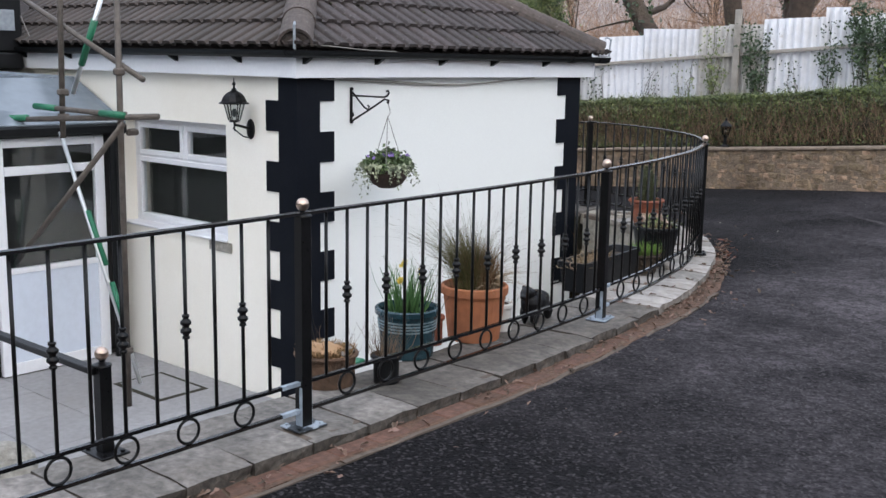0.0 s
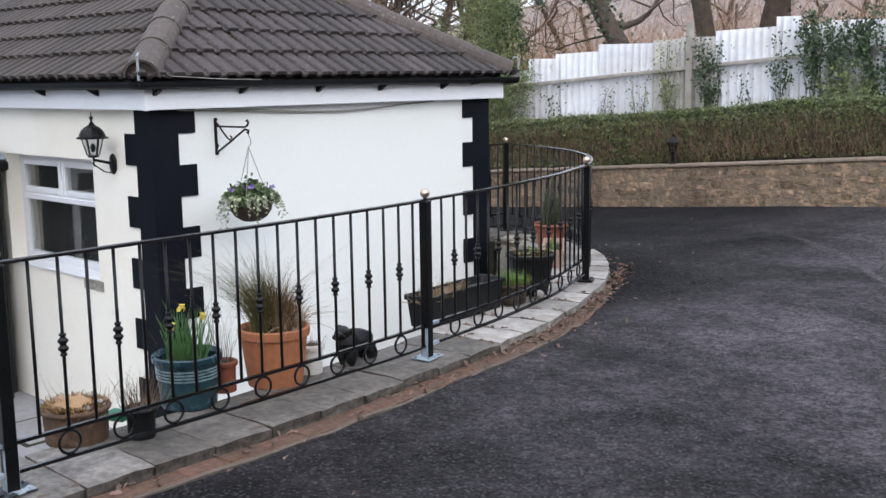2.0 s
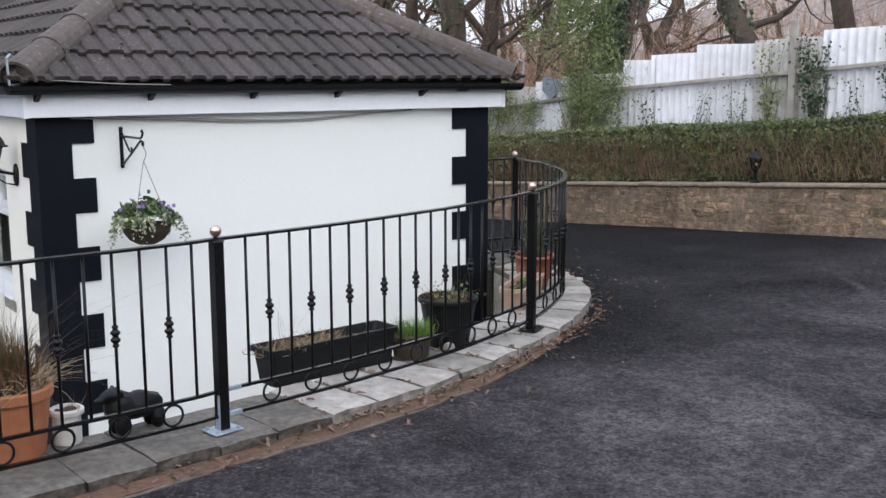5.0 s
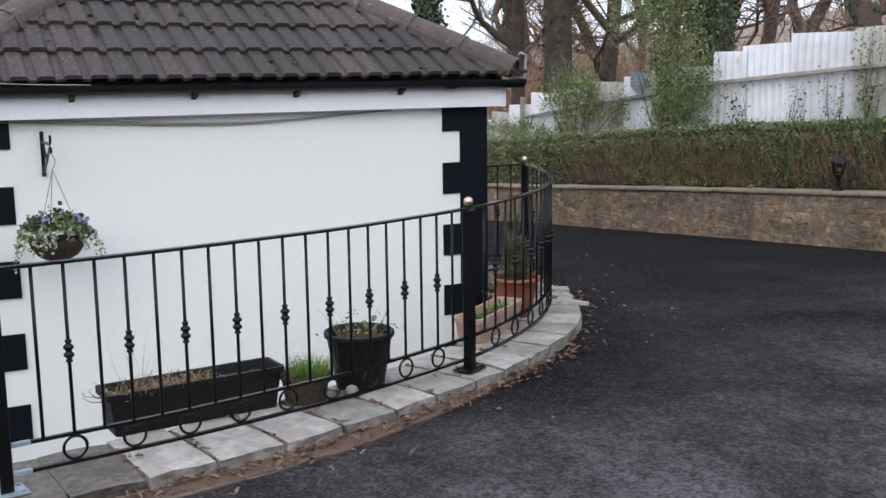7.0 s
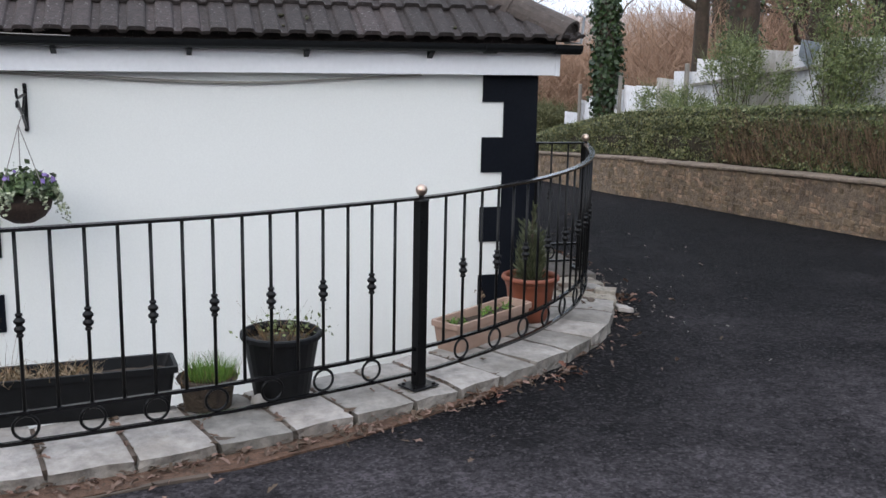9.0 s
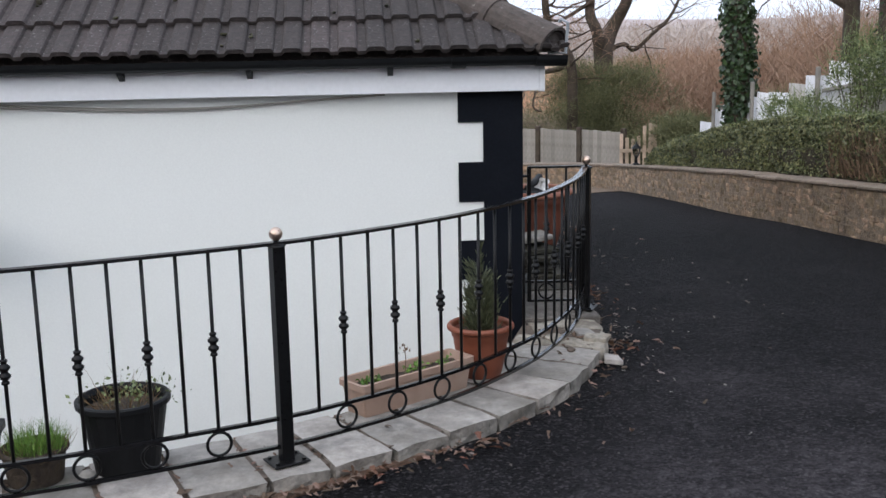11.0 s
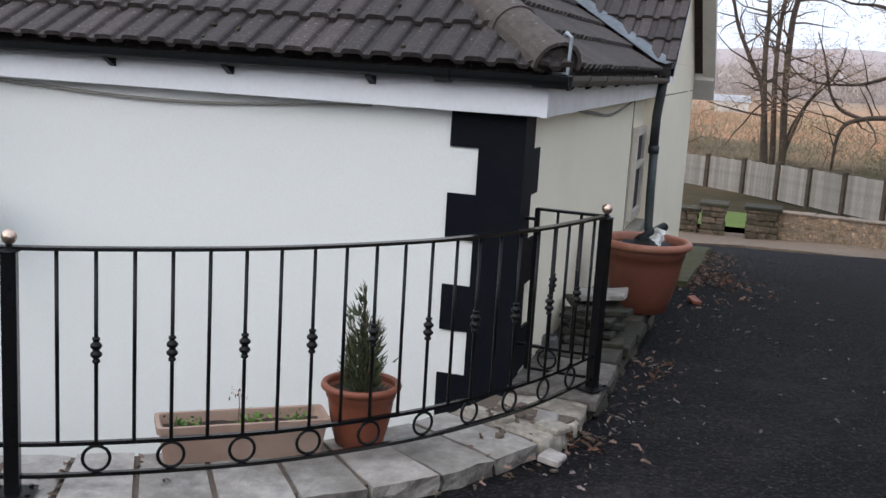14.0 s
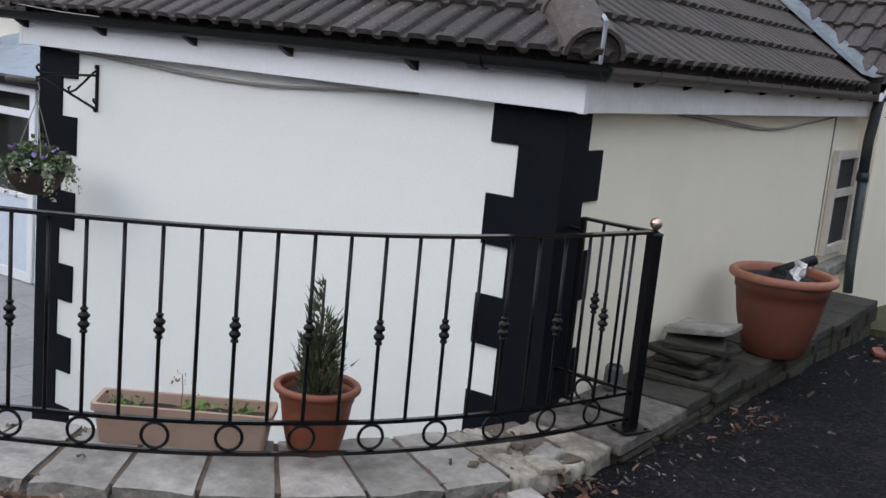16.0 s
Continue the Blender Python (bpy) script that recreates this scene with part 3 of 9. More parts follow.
def dry_leaf_mesh(name, pos, size, mat, seed=1):
    """Curled, lobed fallen leaves lying flat."""
    rng = np.random.default_rng(seed)
    n = len(pos)
    d = np.array([0, 0, 1.0]) + rng.normal(size=(n, 3)) * 0.35
    d /= np.linalg.norm(d, axis=1, keepdims=True)
    a = np.cross(d, rng.normal(size=(n, 3)))
    a /= np.linalg.norm(a, axis=1, keepdims=True) + 1e-9
    b = np.cross(d, a)
    s = size * rng.uniform(0.45, 1.35, (n, 1))
    w = rng.uniform(0.45, 0.85, (n, 1))
    rows = []
    for u, v in ((1.0, 0.0), (0.45, 0.55), (0.15, 0.35), (-0.45, 0.6), (-1.0, 0.05), (-0.5, -0.5), (0.1, -0.3), (0.4, -0.6)):
        rows.append(pos + a * s * (u + rng.normal(size=(n, 1)) * 0.12) + b * s * w * v + d * s * (abs(v) * 0.45 + rng.normal(size=(n, 1)) * 0.12))
    mid = pos.copy()
    v = np.stack(rows + [mid], 1).reshape(-1, 3)
    i = np.arange(n)[:, None, None] * 9
    f = (i + np.array([[k, (k + 1) % 8, 8] for k in range(8)])[None]).reshape(-1, 3)
    me = bpy.data.meshes.new(name)
    me.from_pydata(v.tolist(), [], f.tolist())
    me.materials.append(mat)
    return me


def blade_mesh(name, base, tip, width, mat, bend=0.2, seed=1, segs=3):
    """Blades or twigs from base to tip, each a narrow bent strip of two crossing sides."""
    rng = np.random.default_rng(seed)
    n = len(base)
    d = tip - base
    ln = np.linalg.norm(d, axis=1, keepdims=True)
    side = np.cross(d, rng.normal(size=(n, 3)))
    side /= np.linalg.norm(side, axis=1, keepdims=True) + 1e-9
    out = rng.normal(size=(n, 3)) * ln * bend
    out[:, 2] *= 0.3
    verts, faces = [], []
    ts = np.linspace(0, 1, segs + 1)
    for t in ts:
        c = base + d * t + out * (t * (1 - t)) * 2
        w = width * (1 - 0.85 * t)
        verts += [c - side * w, c + side * w]
    v = np.stack(verts, 1).reshape(-1, 3)
    k = 2 * (segs + 1)
    base_i = np.arange(n)[:, None] * k
    f = np.concatenate([base_i + np.array([[2 * i, 2 * i + 1, 2 * i + 3, 2 * i + 2]]) for i in range(segs)], 0)
    me = bpy.data.meshes.new(name)
    me.from_pydata(v.tolist(), [], f.tolist())
    me.materials.append(mat)
    return me


def curve_points(ctrl, step=0.05):
    """A smooth line through the control points (Catmull-Rom), evenly spaced."""
    c = [np.array(p, float) for p in ctrl]
    c = [2 * c[0] - c[1]] + c + [2 * c[-1] - c[-2]]
    raw = []
    for i in range(1, len(c) - 2):
        for t in np.linspace(0, 1, 24, endpoint=False):
            p0, p1, p2, p3 = c[i - 1], c[i], c[i + 1], c[i + 2]
            raw.append(0.5 * (2 * p1 + (p2 - p0) * t + (2 * p0 - 5 * p1 + 4 * p2 - p3) * t ** 2 + (3 * p1 - p0 - 3 * p2 + p3) * t ** 3))
    raw.append(c[-2])
    raw = np.array(raw)
    s = np.concatenate([[0], np.cumsum(np.linalg.norm(np.diff(raw, axis=0), axis=1))])
    m = max(2, int(round(s[-1] / step)) + 1)
    q = np.linspace(0, s[-1], m)
    return np.stack([np.interp(q, s, raw[:, k]) for k in range(raw.shape[1])], 1)


def along(line, d):
    """The point and direction at length d along an even line."""
    s = np.concatenate([[0], np.cumsum(np.linalg.norm(np.diff(line, axis=0), axis=1))])
    p = np.array([np.interp(d, s, line[:, k]) for k in range(line.shape[1])])
    e = 0.02
    a = np.array([np.interp(min(d + e, s[-1]), s, line[:, k]) for k in range(line.shape[1])])
    b = np.array([np.interp(max(d - e, 0), s, line[:, k]) for k in range(line.shape[1])])
    t = a - b
    return p, t / (np.linalg.norm(t) + 1e-9)


def length(line):
    return float(np.sum(np.linalg.norm(np.diff(line, axis=0), axis=1)))


def smoothstep(v, lo, hi):
    t = min(1.0, max(0.0, (v - lo) / (hi - lo)))
    return t * t * (3 - 2 * t)

# ---------------------------------------------------------------- plan
WALL_X, Y_L, Y_R = -5.875, 5.14, 8.765     # the end wall of the extension and its two corners
PATIO_Z, EAVE_Z = -1.07, 1.42
LEDGE_Z = 0.105
G_YL = 8.902
P0, P1, P2, P3, P4 = (-3.06, 0.17), (-3.09, 2.72), (-3.23, 5.145), (-3.865, 7.505), (-5.96, 9.185)
R1, R2, R3, R4 = (-3.10, 2.735), (-3.236, 5.150), (-3.845, 7.512), (-5.985, 9.172)    # the railing posts
SPAN_A = curve_points([P0, (-3.08, 1.5), R1])
SPAN_B = curve_points([R1, (-3.118, 3.45), (-3.128, 3.95), (-3.156, 4.44), (-3.198, 4.96), R2])
SPAN_C = curve_points([R2, (-3.325, 5.80), (-3.443, 6.355), (-3.528, 6.695), (-3.653, 7.044), (-3.785, 7.381), R3])
SPAN_D = curve_points([R3, (-3.914, 7.644), (-4.125, 7.966), (-4.357, 8.255), (-4.64, 8.519), (-4.95, 8.745), (-5.43, 8.99), R4])
FENCE_LINE = curve_points([(-3.02, -6.0), P0, (-3.08, 1.5), P1, (-3.10, 3.7), (-3.15, 4.4), P2, (-3.34, 5.9), (-3.53, 6.65), P3,
                           (-4.06, 7.87), (-4.33, 8.26), (-4.66, 8.61), (-5.14, 8.90), (-5.62, 9.08)])


def offset(line, d):
    """The line moved d metres to its right, the drive's side."""
    t = np.gradient(line, axis=0)
    t /= np.linalg.norm(t, axis=1, keepdims=True)
    return line + np.stack([t[:, 1], -t[:, 0]], 1) * d


def drive_z(x, y):
    """The height of the tarmac, which falls away past the house and rises towards the far wall."""
    w = smoothstep(y, 9.0, 12.85)
    d = x + 5.6
    if d < 0:
        south = float(np.interp(x, [-24, -19, -16, -14, -10, -7, -5.6], [-1.45, -1.14, -0.78, -0.5, -0.17, -0.05, 0.0]))
        return south * (1 - w) + 0.072 * d * w + 0.012
    return (0.006 + 0.064 * w) * min(d, 3.0) + 0.015 * max(0.0, min(d, 12.0) - 3.0) * w + 0.012


def cap_z(x):
    """The height of the boundary wall's top."""
    x = min(x, 0.0)
    return 0.97 + 0.0735 * x - 0.019 * max(0.0, -13.0 - x)


WALL_LINE = curve_points([(9.0, 12.95), (2.0, 12.9), (-4.4, 12.86), (-9.0, 12.80), (-13.0, 12.55), (-16.0, 12.42), (-18.3, 12.1), (-19.6, 11.3), (-20.1, 9.95)], 0.1)

garden = np.concatenate([offset(FENCE_LINE, -0.08), [(-5.8, 8.95), (-10.2, 8.95), (-14.6, 8.8), (-14.6, -12.0), (-3.1, -12.0)]])


def in_garden(x, y):
    inside = False
    n = len(garden)
    j = n - 1
    for i in range(n):
        (xi, yi), (xj, yj) = garden[i], garden[j]
        if (yi > y) != (yj > y) and x < (xj - xi) * (y - yi) / (yj - yi) + xi:
            inside = not inside
        j = i
    return inside


def wall_y(x):
    k = np.argmin(np.abs(WALL_LINE[:, 0] - x) + (WALL_LINE[:, 1] < 11.5) * 5)
    return WALL_LINE[k, 1]


def hill(x, y):
    """The land beyond: a shallow valley past the wall, then a long brown hillside."""
    dx, dy = x + 1.0, y - 9.0
    r = math.hypot(dx, dy)
    a = math.degrees(math.atan2(-dx, dy)) % 360
    rise = np.interp(a, [0, 30, 38, 45, 53, 62, 72, 82, 96, 120, 180, 300, 360], [6.5, 5.6, 4.0, 2.1, 1.2, 0.6, 0.2, -0.1, -0.45, -0.4, 1.0, 5.0, 6.5])
    top = 1.6 + 260 * math.tan(radians(float(rise)))
    t = smoothstep(r, 60, 260)
    low = -1.2 * smoothstep(r, 14, 45)
    return low * (1 - t) + top * t + 0.012 * min(r, 200) * noise.noise(Vector((x * 0.03, y * 0.03, 0.3))) * smoothstep(r, 25, 80)


def land_z(x, y):
    if x < -20.6:
        near = -1.50 + 0.01 * (x + 20)
    elif y > wall_y(x) + 0.5:
        near = cap_z(x) - 0.12
    else:
        near = (PATIO_Z - 0.08) if in_garden(x, y) else drive_z(x, y) - 0.05
    far = hill(x, y)
    r = math.hypot(x + 6, y - 8)
    k = smoothstep(r, 22, 48)
    return near * (1 - k) + far * k


# ---------------------------------------------------------------- ground, drive


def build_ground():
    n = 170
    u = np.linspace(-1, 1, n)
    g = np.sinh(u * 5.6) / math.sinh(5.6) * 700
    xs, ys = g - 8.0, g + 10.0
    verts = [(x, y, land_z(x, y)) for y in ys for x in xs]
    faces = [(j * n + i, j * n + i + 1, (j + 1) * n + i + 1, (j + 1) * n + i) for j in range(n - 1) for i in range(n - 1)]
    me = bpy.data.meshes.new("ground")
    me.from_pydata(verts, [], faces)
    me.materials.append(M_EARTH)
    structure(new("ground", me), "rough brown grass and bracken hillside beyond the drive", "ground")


def build_road():
    step = 0.2
    xs, ys = np.arange(-17.8, 12.01, step), np.arange(-9, 13.21, step)
    idx, verts, faces = {}, [], []

    def vert(i, j):
        if (i, j) not in idx:
            x, y = float(xs[i]), float(ys[j])
            idx[i, j] = len(verts)
            bumpy = 0.012 * noise.noise(Vector((x * 0.6, y * 0.6, 0))) + 0.004 * noise.noise(Vector((x * 2.1, y * 2.1, 5)))
            verts.append((x, y, drive_z(x, y) + bumpy))
        return idx[i, j]

    for i in range(len(xs) - 1):
        for j in range(len(ys) - 1):
            cx, cy = xs[i] + step / 2, ys[j] + step / 2
            if in_garden(cx, cy) or cy > wall_y(cx) + 0.2:
                continue
            faces.append((vert(i, j), vert(i + 1, j), vert(i + 1, j + 1), vert(i, j + 1)))
    me = bpy.data.meshes.new("road")
    me.from_pydata(verts, [], faces)
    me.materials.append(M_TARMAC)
    for p in me.polygons:
        p.use_smooth = True
    structure(new("road", me), "worn black tarmac drive with pale scuffs", "drive")


def strip_solid(a, b, z0, z1):
    """A solid strip between two lines of equal count."""
    bm = bmesh.new()
    rows = []
    for p, q in zip(a, b):
        rows.append([bm.verts.new((p[0], p[1], z0)), bm.verts.new((q[0], q[1], z0)), bm.verts.new((q[0], q[1], z1)), bm.verts.new((p[0], p[1], z1))])
    for r, s in zip(rows, rows[1:]):
        for k in range(4):
            bm.faces.new((r[k], r[(k + 1) % 4], s[(k + 1) % 4], s[k]))
    bm.faces.new(rows[0][::-1])
    bm.faces.new(rows[-1])
    bmesh.ops.recalc_face_normals(bm, faces=bm.faces)
    return bm


build_ground()
build_road()

retaining = structure(part("wall_retaining", strip_solid(offset(FENCE_LINE, 0.105), offset(FENCE_LINE, -0.36), -1.15, 0.042), M_CEMENT),
                      "rough cement retaining wall under the slab coping", "retaining wall")
# ledge along the side wall
bm = box(-10.15, Y_R + 0.002, -0.6, -5.82, 9.21, 0.045)
jitter(bm, 0.01)
ledge = structure(part("wall_ledge", bm, M_DARKSTONE), "mossy dark stone plinth along the side wall", "ledge")
bm = box(-14.5, G_YL, -1.2, -10.17, 9.33, -0.10)
bmesh.ops.subdivide_edges(bm, edges=bm.edges[:], cuts=6, use_grid_fill=True)
for v in bm.verts:
    f = (v.co.z + 1.2) / 1.1
    v.co.z = drive_z(v.co.x, 9.3) - 0.3 + 0.345 * f + (0.02 * noise.noise(v.co * 3) if f > 0.99 else 0.0)
    v.co.y += 0.04 * noise.noise(v.co * 2) if v.co.y > 9.2 else 0.0
structure(part("ledge_low", bm, M_MOSS), "low mossy ledge with leaf litter along the gable", "ledge")
patio = structure(part("patio", box(-8.52, -6.0, -1.3, -3.3, Y_L - 0.003, PATIO_Z), M_PATIO), "grey concrete patio below the drive", "patio")
structure(part("patio_strip", box(WALL_X + 0.003, Y_L - 0.003, -1.3, -3.4, 8.9, PATIO_Z - 0.004), M_PATIO), "narrow concrete strip beside the end wall", "patio")

# paving of the patio and its hatch
rngp = random.Random(4)
x = -3.42
while x > -8.4:
    y = Y_L - 0.02
    while y > 0.4:
        ob = part("slab", box(x - 0.596, y - 0.596, PATIO_Z - 0.02, x, y, PATIO_Z + 0.012 + rngp.uniform(-0.002, 0.002), 0.004), M_PATIO, patio)
        y -= 0.6
    x -= 0.6
part("hatch_frame", box(-7.36, 4.46, PATIO_Z + 0.006, -6.72, 4.92, PATIO_Z + 0.017, 0.003), M_DARKSTONE, patio, "dark steel hatch rim")
part("hatch", box(-7.32, 4.50, PATIO_Z + 0.012, -6.76, 4.88, PATIO_Z + 0.022, 0.003), M_PATIO, patio, "concrete filled drain hatch")

# ---------------------------------------------------------------- house


def wall_with_hole(axis, at, thick, u0, u1, z0, z1, holes):
    """A wall in the plane axis = at, from u0 to u1, with openings (u0, u1, z0, z1) right through it."""
    us = sorted({u0, u1, *[h[0] for h in holes], *[h[1] for h in holes]})
    zs = sorted({z0, z1, *[h[2] for h in holes], *[h[3] for h in holes]})
    bm = bmesh.new()
    cache = {}

    def v(u, z, d):
        key = (round(u, 4), round(z, 4), d)
        if key not in cache:
            cache[key] = bm.verts.new((at + d, u, z) if axis == "x" else (u, at + d, z))
        return cache[key]

    def solid(a, b, c, d):
        cu, cz = (a + b) / 2, (c + d) / 2
        return u0 <= cu <= u1 and z0 <= cz <= z1 and not any(h[0] < cu < h[1] and h[2] < cz < h[3] for h in holes)

    for i in range(len(us) - 1):
        for j in range(len(zs) - 1):
            a, b, c, d = us[i], us[i + 1], zs[j], zs[j + 1]
            if not solid(a, b, c, d):
                continue
            for dd in (0.0, thick):
                bm.faces.new((v(a, c, dd), v(b, c, dd), v(b, d, dd), v(a, d, dd)))
            for (p, q, ok) in (((a, c), (b, c), j == 0 or not solid(a, b, zs[j - 1], c)), ((a, d), (b, d), j == len(zs) - 2 or not solid(a, b, d, zs[j + 2] if j + 2 < len(zs) else d + 1)),
                               ((a, c), (a, d), i == 0 or not solid(us[i - 1], a, c, d)), ((b, c), (b, d), i == len(us) - 2 or not solid(b, us[i + 2] if i + 2 < len(us) else b + 1, c, d))):
                if ok:
                    bm.faces.new((v(*p, 0.0), v(*q, 0.0), v(*q, thick), v(*p, thick)))
    bmesh.ops.recalc_face_normals(bm, faces=bm.faces)
    return bm


TH = 0.28
MAIN_X = -10.95                               # the main house begins here
wall_end = structure(part("wall_end", wall_with_hole("x", WALL_X, -TH, Y_L + 0.019, Y_R - 0.019, -1.2, 1.56, []), M_WHITE), "white rendered end wall with black painted quoins", "wall")
WIN_L = (-8.18, -6.717, 0.10, 1.035)
wall_patio = structure(part("wall_patio", wall_with_hole("y", Y_L, TH, MAIN_X, WALL_X - 0.010, -1.195, 1.558, [WIN_L]), M_CREAM), "cream rendered wall facing the patio", "wall")
wall_side = structure(part("wall_side", wall_with_hole("y", Y_R, -TH, MAIN_X + 0.2, WALL_X - 0.010, -0.6, 1.558, []), M_BEIGE), "beige rendered side wall", "wall")
G_Y = 8.90


def gable():
    bm = wall_with_hole("y", G_Y, -0.3, -14.7, MAIN_X + 0.195, -1.2, 1.72, [])
    me = mesh_of(bm, "gable", M_BEIGE)
    return me


wall_gable = structure(part("wall_gable", gable(), M_CREAM), "cream rendered gable wall of the main house", "wall")
bm = bmesh.new()
pts = [(-14.7, 1.722), (MAIN_X + 0.195, 1.722), (-12.35, 3.35)]
f = [bm.verts.new((x, G_Y, z)) for x, z in pts]
b_ = [bm.verts.new((x, G_Y - 0.3, z)) for x, z in pts]
bm.faces.new(f)
bm.faces.new(b_[::-1])
for k in range(3):
    bm.faces.new((f[k], f[(k + 1) % 3], b_[(k + 1) % 3], b_[k]))
bmesh.ops.recalc_face_normals(bm, faces=bm.faces)
structure(part("wall_gable_peak", bm, M_BEIGE), "cream rendered gable peak under the verge", "wall")
structure(part("wall_back", box(-14.7, 2.0, -1.2, -14.4, G_Y - 0.302, 1.72), M_CREAM), "cream back wall of the main house", "wall")
structure(part("wall_front", box(-10.45, -4.0, -1.2, -10.15, Y_L - 0.004, 1.70), M_CREAM), "cream front wall of the main house", "wall")
structure(part("floor", box(-14.3, Y_L + TH, -1.2, WALL_X - TH - 0.004, Y_R - TH - 0.004, -1.1), M_ROOM), "dark floor inside the extension", "floor")
structure(part("ceiling", box(-10.2, Y_L + 0.05, 1.565, WALL_X - 0.05, Y_R - 0.05, 1.59), M_ROOM), "dark ceiling inside the extension", "ceiling")
# Near-black partition added so that the room behind the window stays dark.
structure(part("wall_inner", box(-9.6, 5.95, -1.09, -6.2, 6.05, 1.56), M_ROOM), "near-black partition added to dim the room behind the window", "wall")
bm = box(MAIN_X + 0.1, G_Y - 0.003, 1.42, -14.6, G_Y + 0.003, 1.428)
bmesh.ops.subdivide_edges(bm, edges=[e for e in bm.edges if abs(e.verts[0].co.x - e.verts[1].co.x) > 1], cuts=24)
jitter(bm, 0.008, 5)
part("crack", bm, M_HAUNCH, wall_gable, "dark crack across the render")
part("crack_line", box(-9.985, Y_R + 0.0005, 0.1, -9.965, Y_R + 0.006, 1.40), M_CEMENT, wall_side, "old vertical render joint")

# black quoin blocks
QZ = [(1.247, 1.416, 1), (1.02, 1.247, 0), (0.793, 1.02, 1), (0.566, 0.793, 0), (0.337, 0.566, 1), (0.112, 0.337, 0), (-0.115, 0.112, 1), (-0.343, -0.115, 0), (-0.57, -0.343, 1), (-0.8, -0.57, 0), (-1.066, -0.8, 1)]


def quoin(corner_y, out, a_len, b_len, z0, z1):
    """An L-shaped corner block: a_len along the end wall, b_len along the other wall. out: +1 at the far corner."""
    bm = bmesh.new()
    e = 0.012
    x0, y0 = WALL_X + e, corner_y + out * e
    ring_ = [(x0, y0), (x0, corner_y - out * a_len), (WALL_X - 0.02, corner_y - out * a_len), (WALL_X - 0.02, corner_y - out * 0.02), (WALL_X - b_len, corner_y - out * 0.02), (WALL_X - b_len, y0)]
    lo = [bm.verts.new((x, y, z0)) for x, y in ring_]
    hi = [bm.verts.new((x, y, z1)) for x, y in ring_]
    bm.faces.new(lo)
    bm.faces.new(hi[::-1])
    for k in range(6):
        bm.faces.new((lo[k], lo[(k + 1) % 6], hi[(k + 1) % 6], hi[k]))
    bmesh.ops.recalc_face_normals(bm, faces=bm.faces)
    return bm


for z0, z1, long_ in QZ:
    part("quoin", quoin(Y_L, -1, 0.355 if long_ else 0.21, 0.20 if long_ else 0.345, z0, z1), M_QUOIN, wall_end)
    part("quoin", quoin(Y_R, 1, 0.357 if long_ else 0.214, 0.205 if long_ else 0.35, max(z0, -0.6), max(z1, -0.59)), M_QUOIN, wall_end)

# fascia, soffit, gutters
FX, FL, FR = -5.78, 5.045, 8.885
fascia = structure(part("fascia", box(FX - 0.02, FL, EAVE_Z, FX, FR, 1.585, 0.003), M_UPVC), "white plastic fascia board", "fascia")
part("corner_trim", box(FX - 0.03, FR - 0.03, EAVE_Z - 0.004, FX + 0.004, FR + 0.004, 1.58, 0.003), M_UPVC, fascia)
part("corner_trim", box(FX - 0.03, FL - 0.004, EAVE_Z - 0.004, FX + 0.004, FL + 0.03, 1.58, 0.003), M_UPVC, fascia)
structure(part("fascia_patio", box(-10.15, FL, EAVE_Z, FX - 0.032, FL + 0.02, 1.585, 0.003), M_UPVC), "white plastic fascia board over the patio", "fascia")
structure(part("fascia_side", box(-10.7, FR - 0.02, EAVE_Z, FX - 0.032, FR, 1.585, 0.003), M_FASCIA_B), "weathered off-white fascia board on the side wall", "fascia")
structure(part("soffit", box(WALL_X + 0.002, FL + 0.022, EAVE_Z + 0.004, FX - 0.022, FR - 0.022, EAVE_Z + 0.016), M_UPVC), "white soffit board", "soffit")
structure(part("soffit_side", box(-10.2, Y_R + 0.002, EAVE_Z + 0.004, FX - 0.12, FR - 0.022, EAVE_Z + 0.016), M_FASCIA_B), "weathered soffit board", "soffit")
structure(part("soffit_patio", box(-10.1, FL + 0.022, EAVE_Z + 0.004, FX - 0.12, Y_L - 0.002, EAVE_Z + 0.016), M_UPVC), "white soffit board over the patio", "soffit")


def gutter(a, b, out, r=0.052):
    """A half-round gutter from a to b, open at the top; out: the way off the wall."""
    bm = bmesh.new()
    a, b, out = Vector(a), Vector(b), Vector(out)
    rows = []
    for p in (a, b):
        row = []
        for k in range(9):
            t = math.pi * k / 8
            row.append(bm.verts.new(p + out * (r * math.cos(t)) + Vector((0, 0, -r * math.sin(t)))))
        for k in range(8, -1, -1):
            t = math.pi * k / 8
            row.append(bm.verts.new(p + out * ((r - 0.006) * math.cos(t)) + Vector((0, 0, -(r - 0.006) * math.sin(t)))))
        rows.append(row)
    n = len(rows[0])
    for k in range(n):
        bm.faces.new((rows[0][k], rows[0][(k + 1) % n], rows[1][(k + 1) % n], rows[1][k]))
    for row in rows:
        bm.faces.new(row)
    bmesh.ops.recalc_face_normals(bm, faces=bm.faces)
    return bm


GZ = 1.613


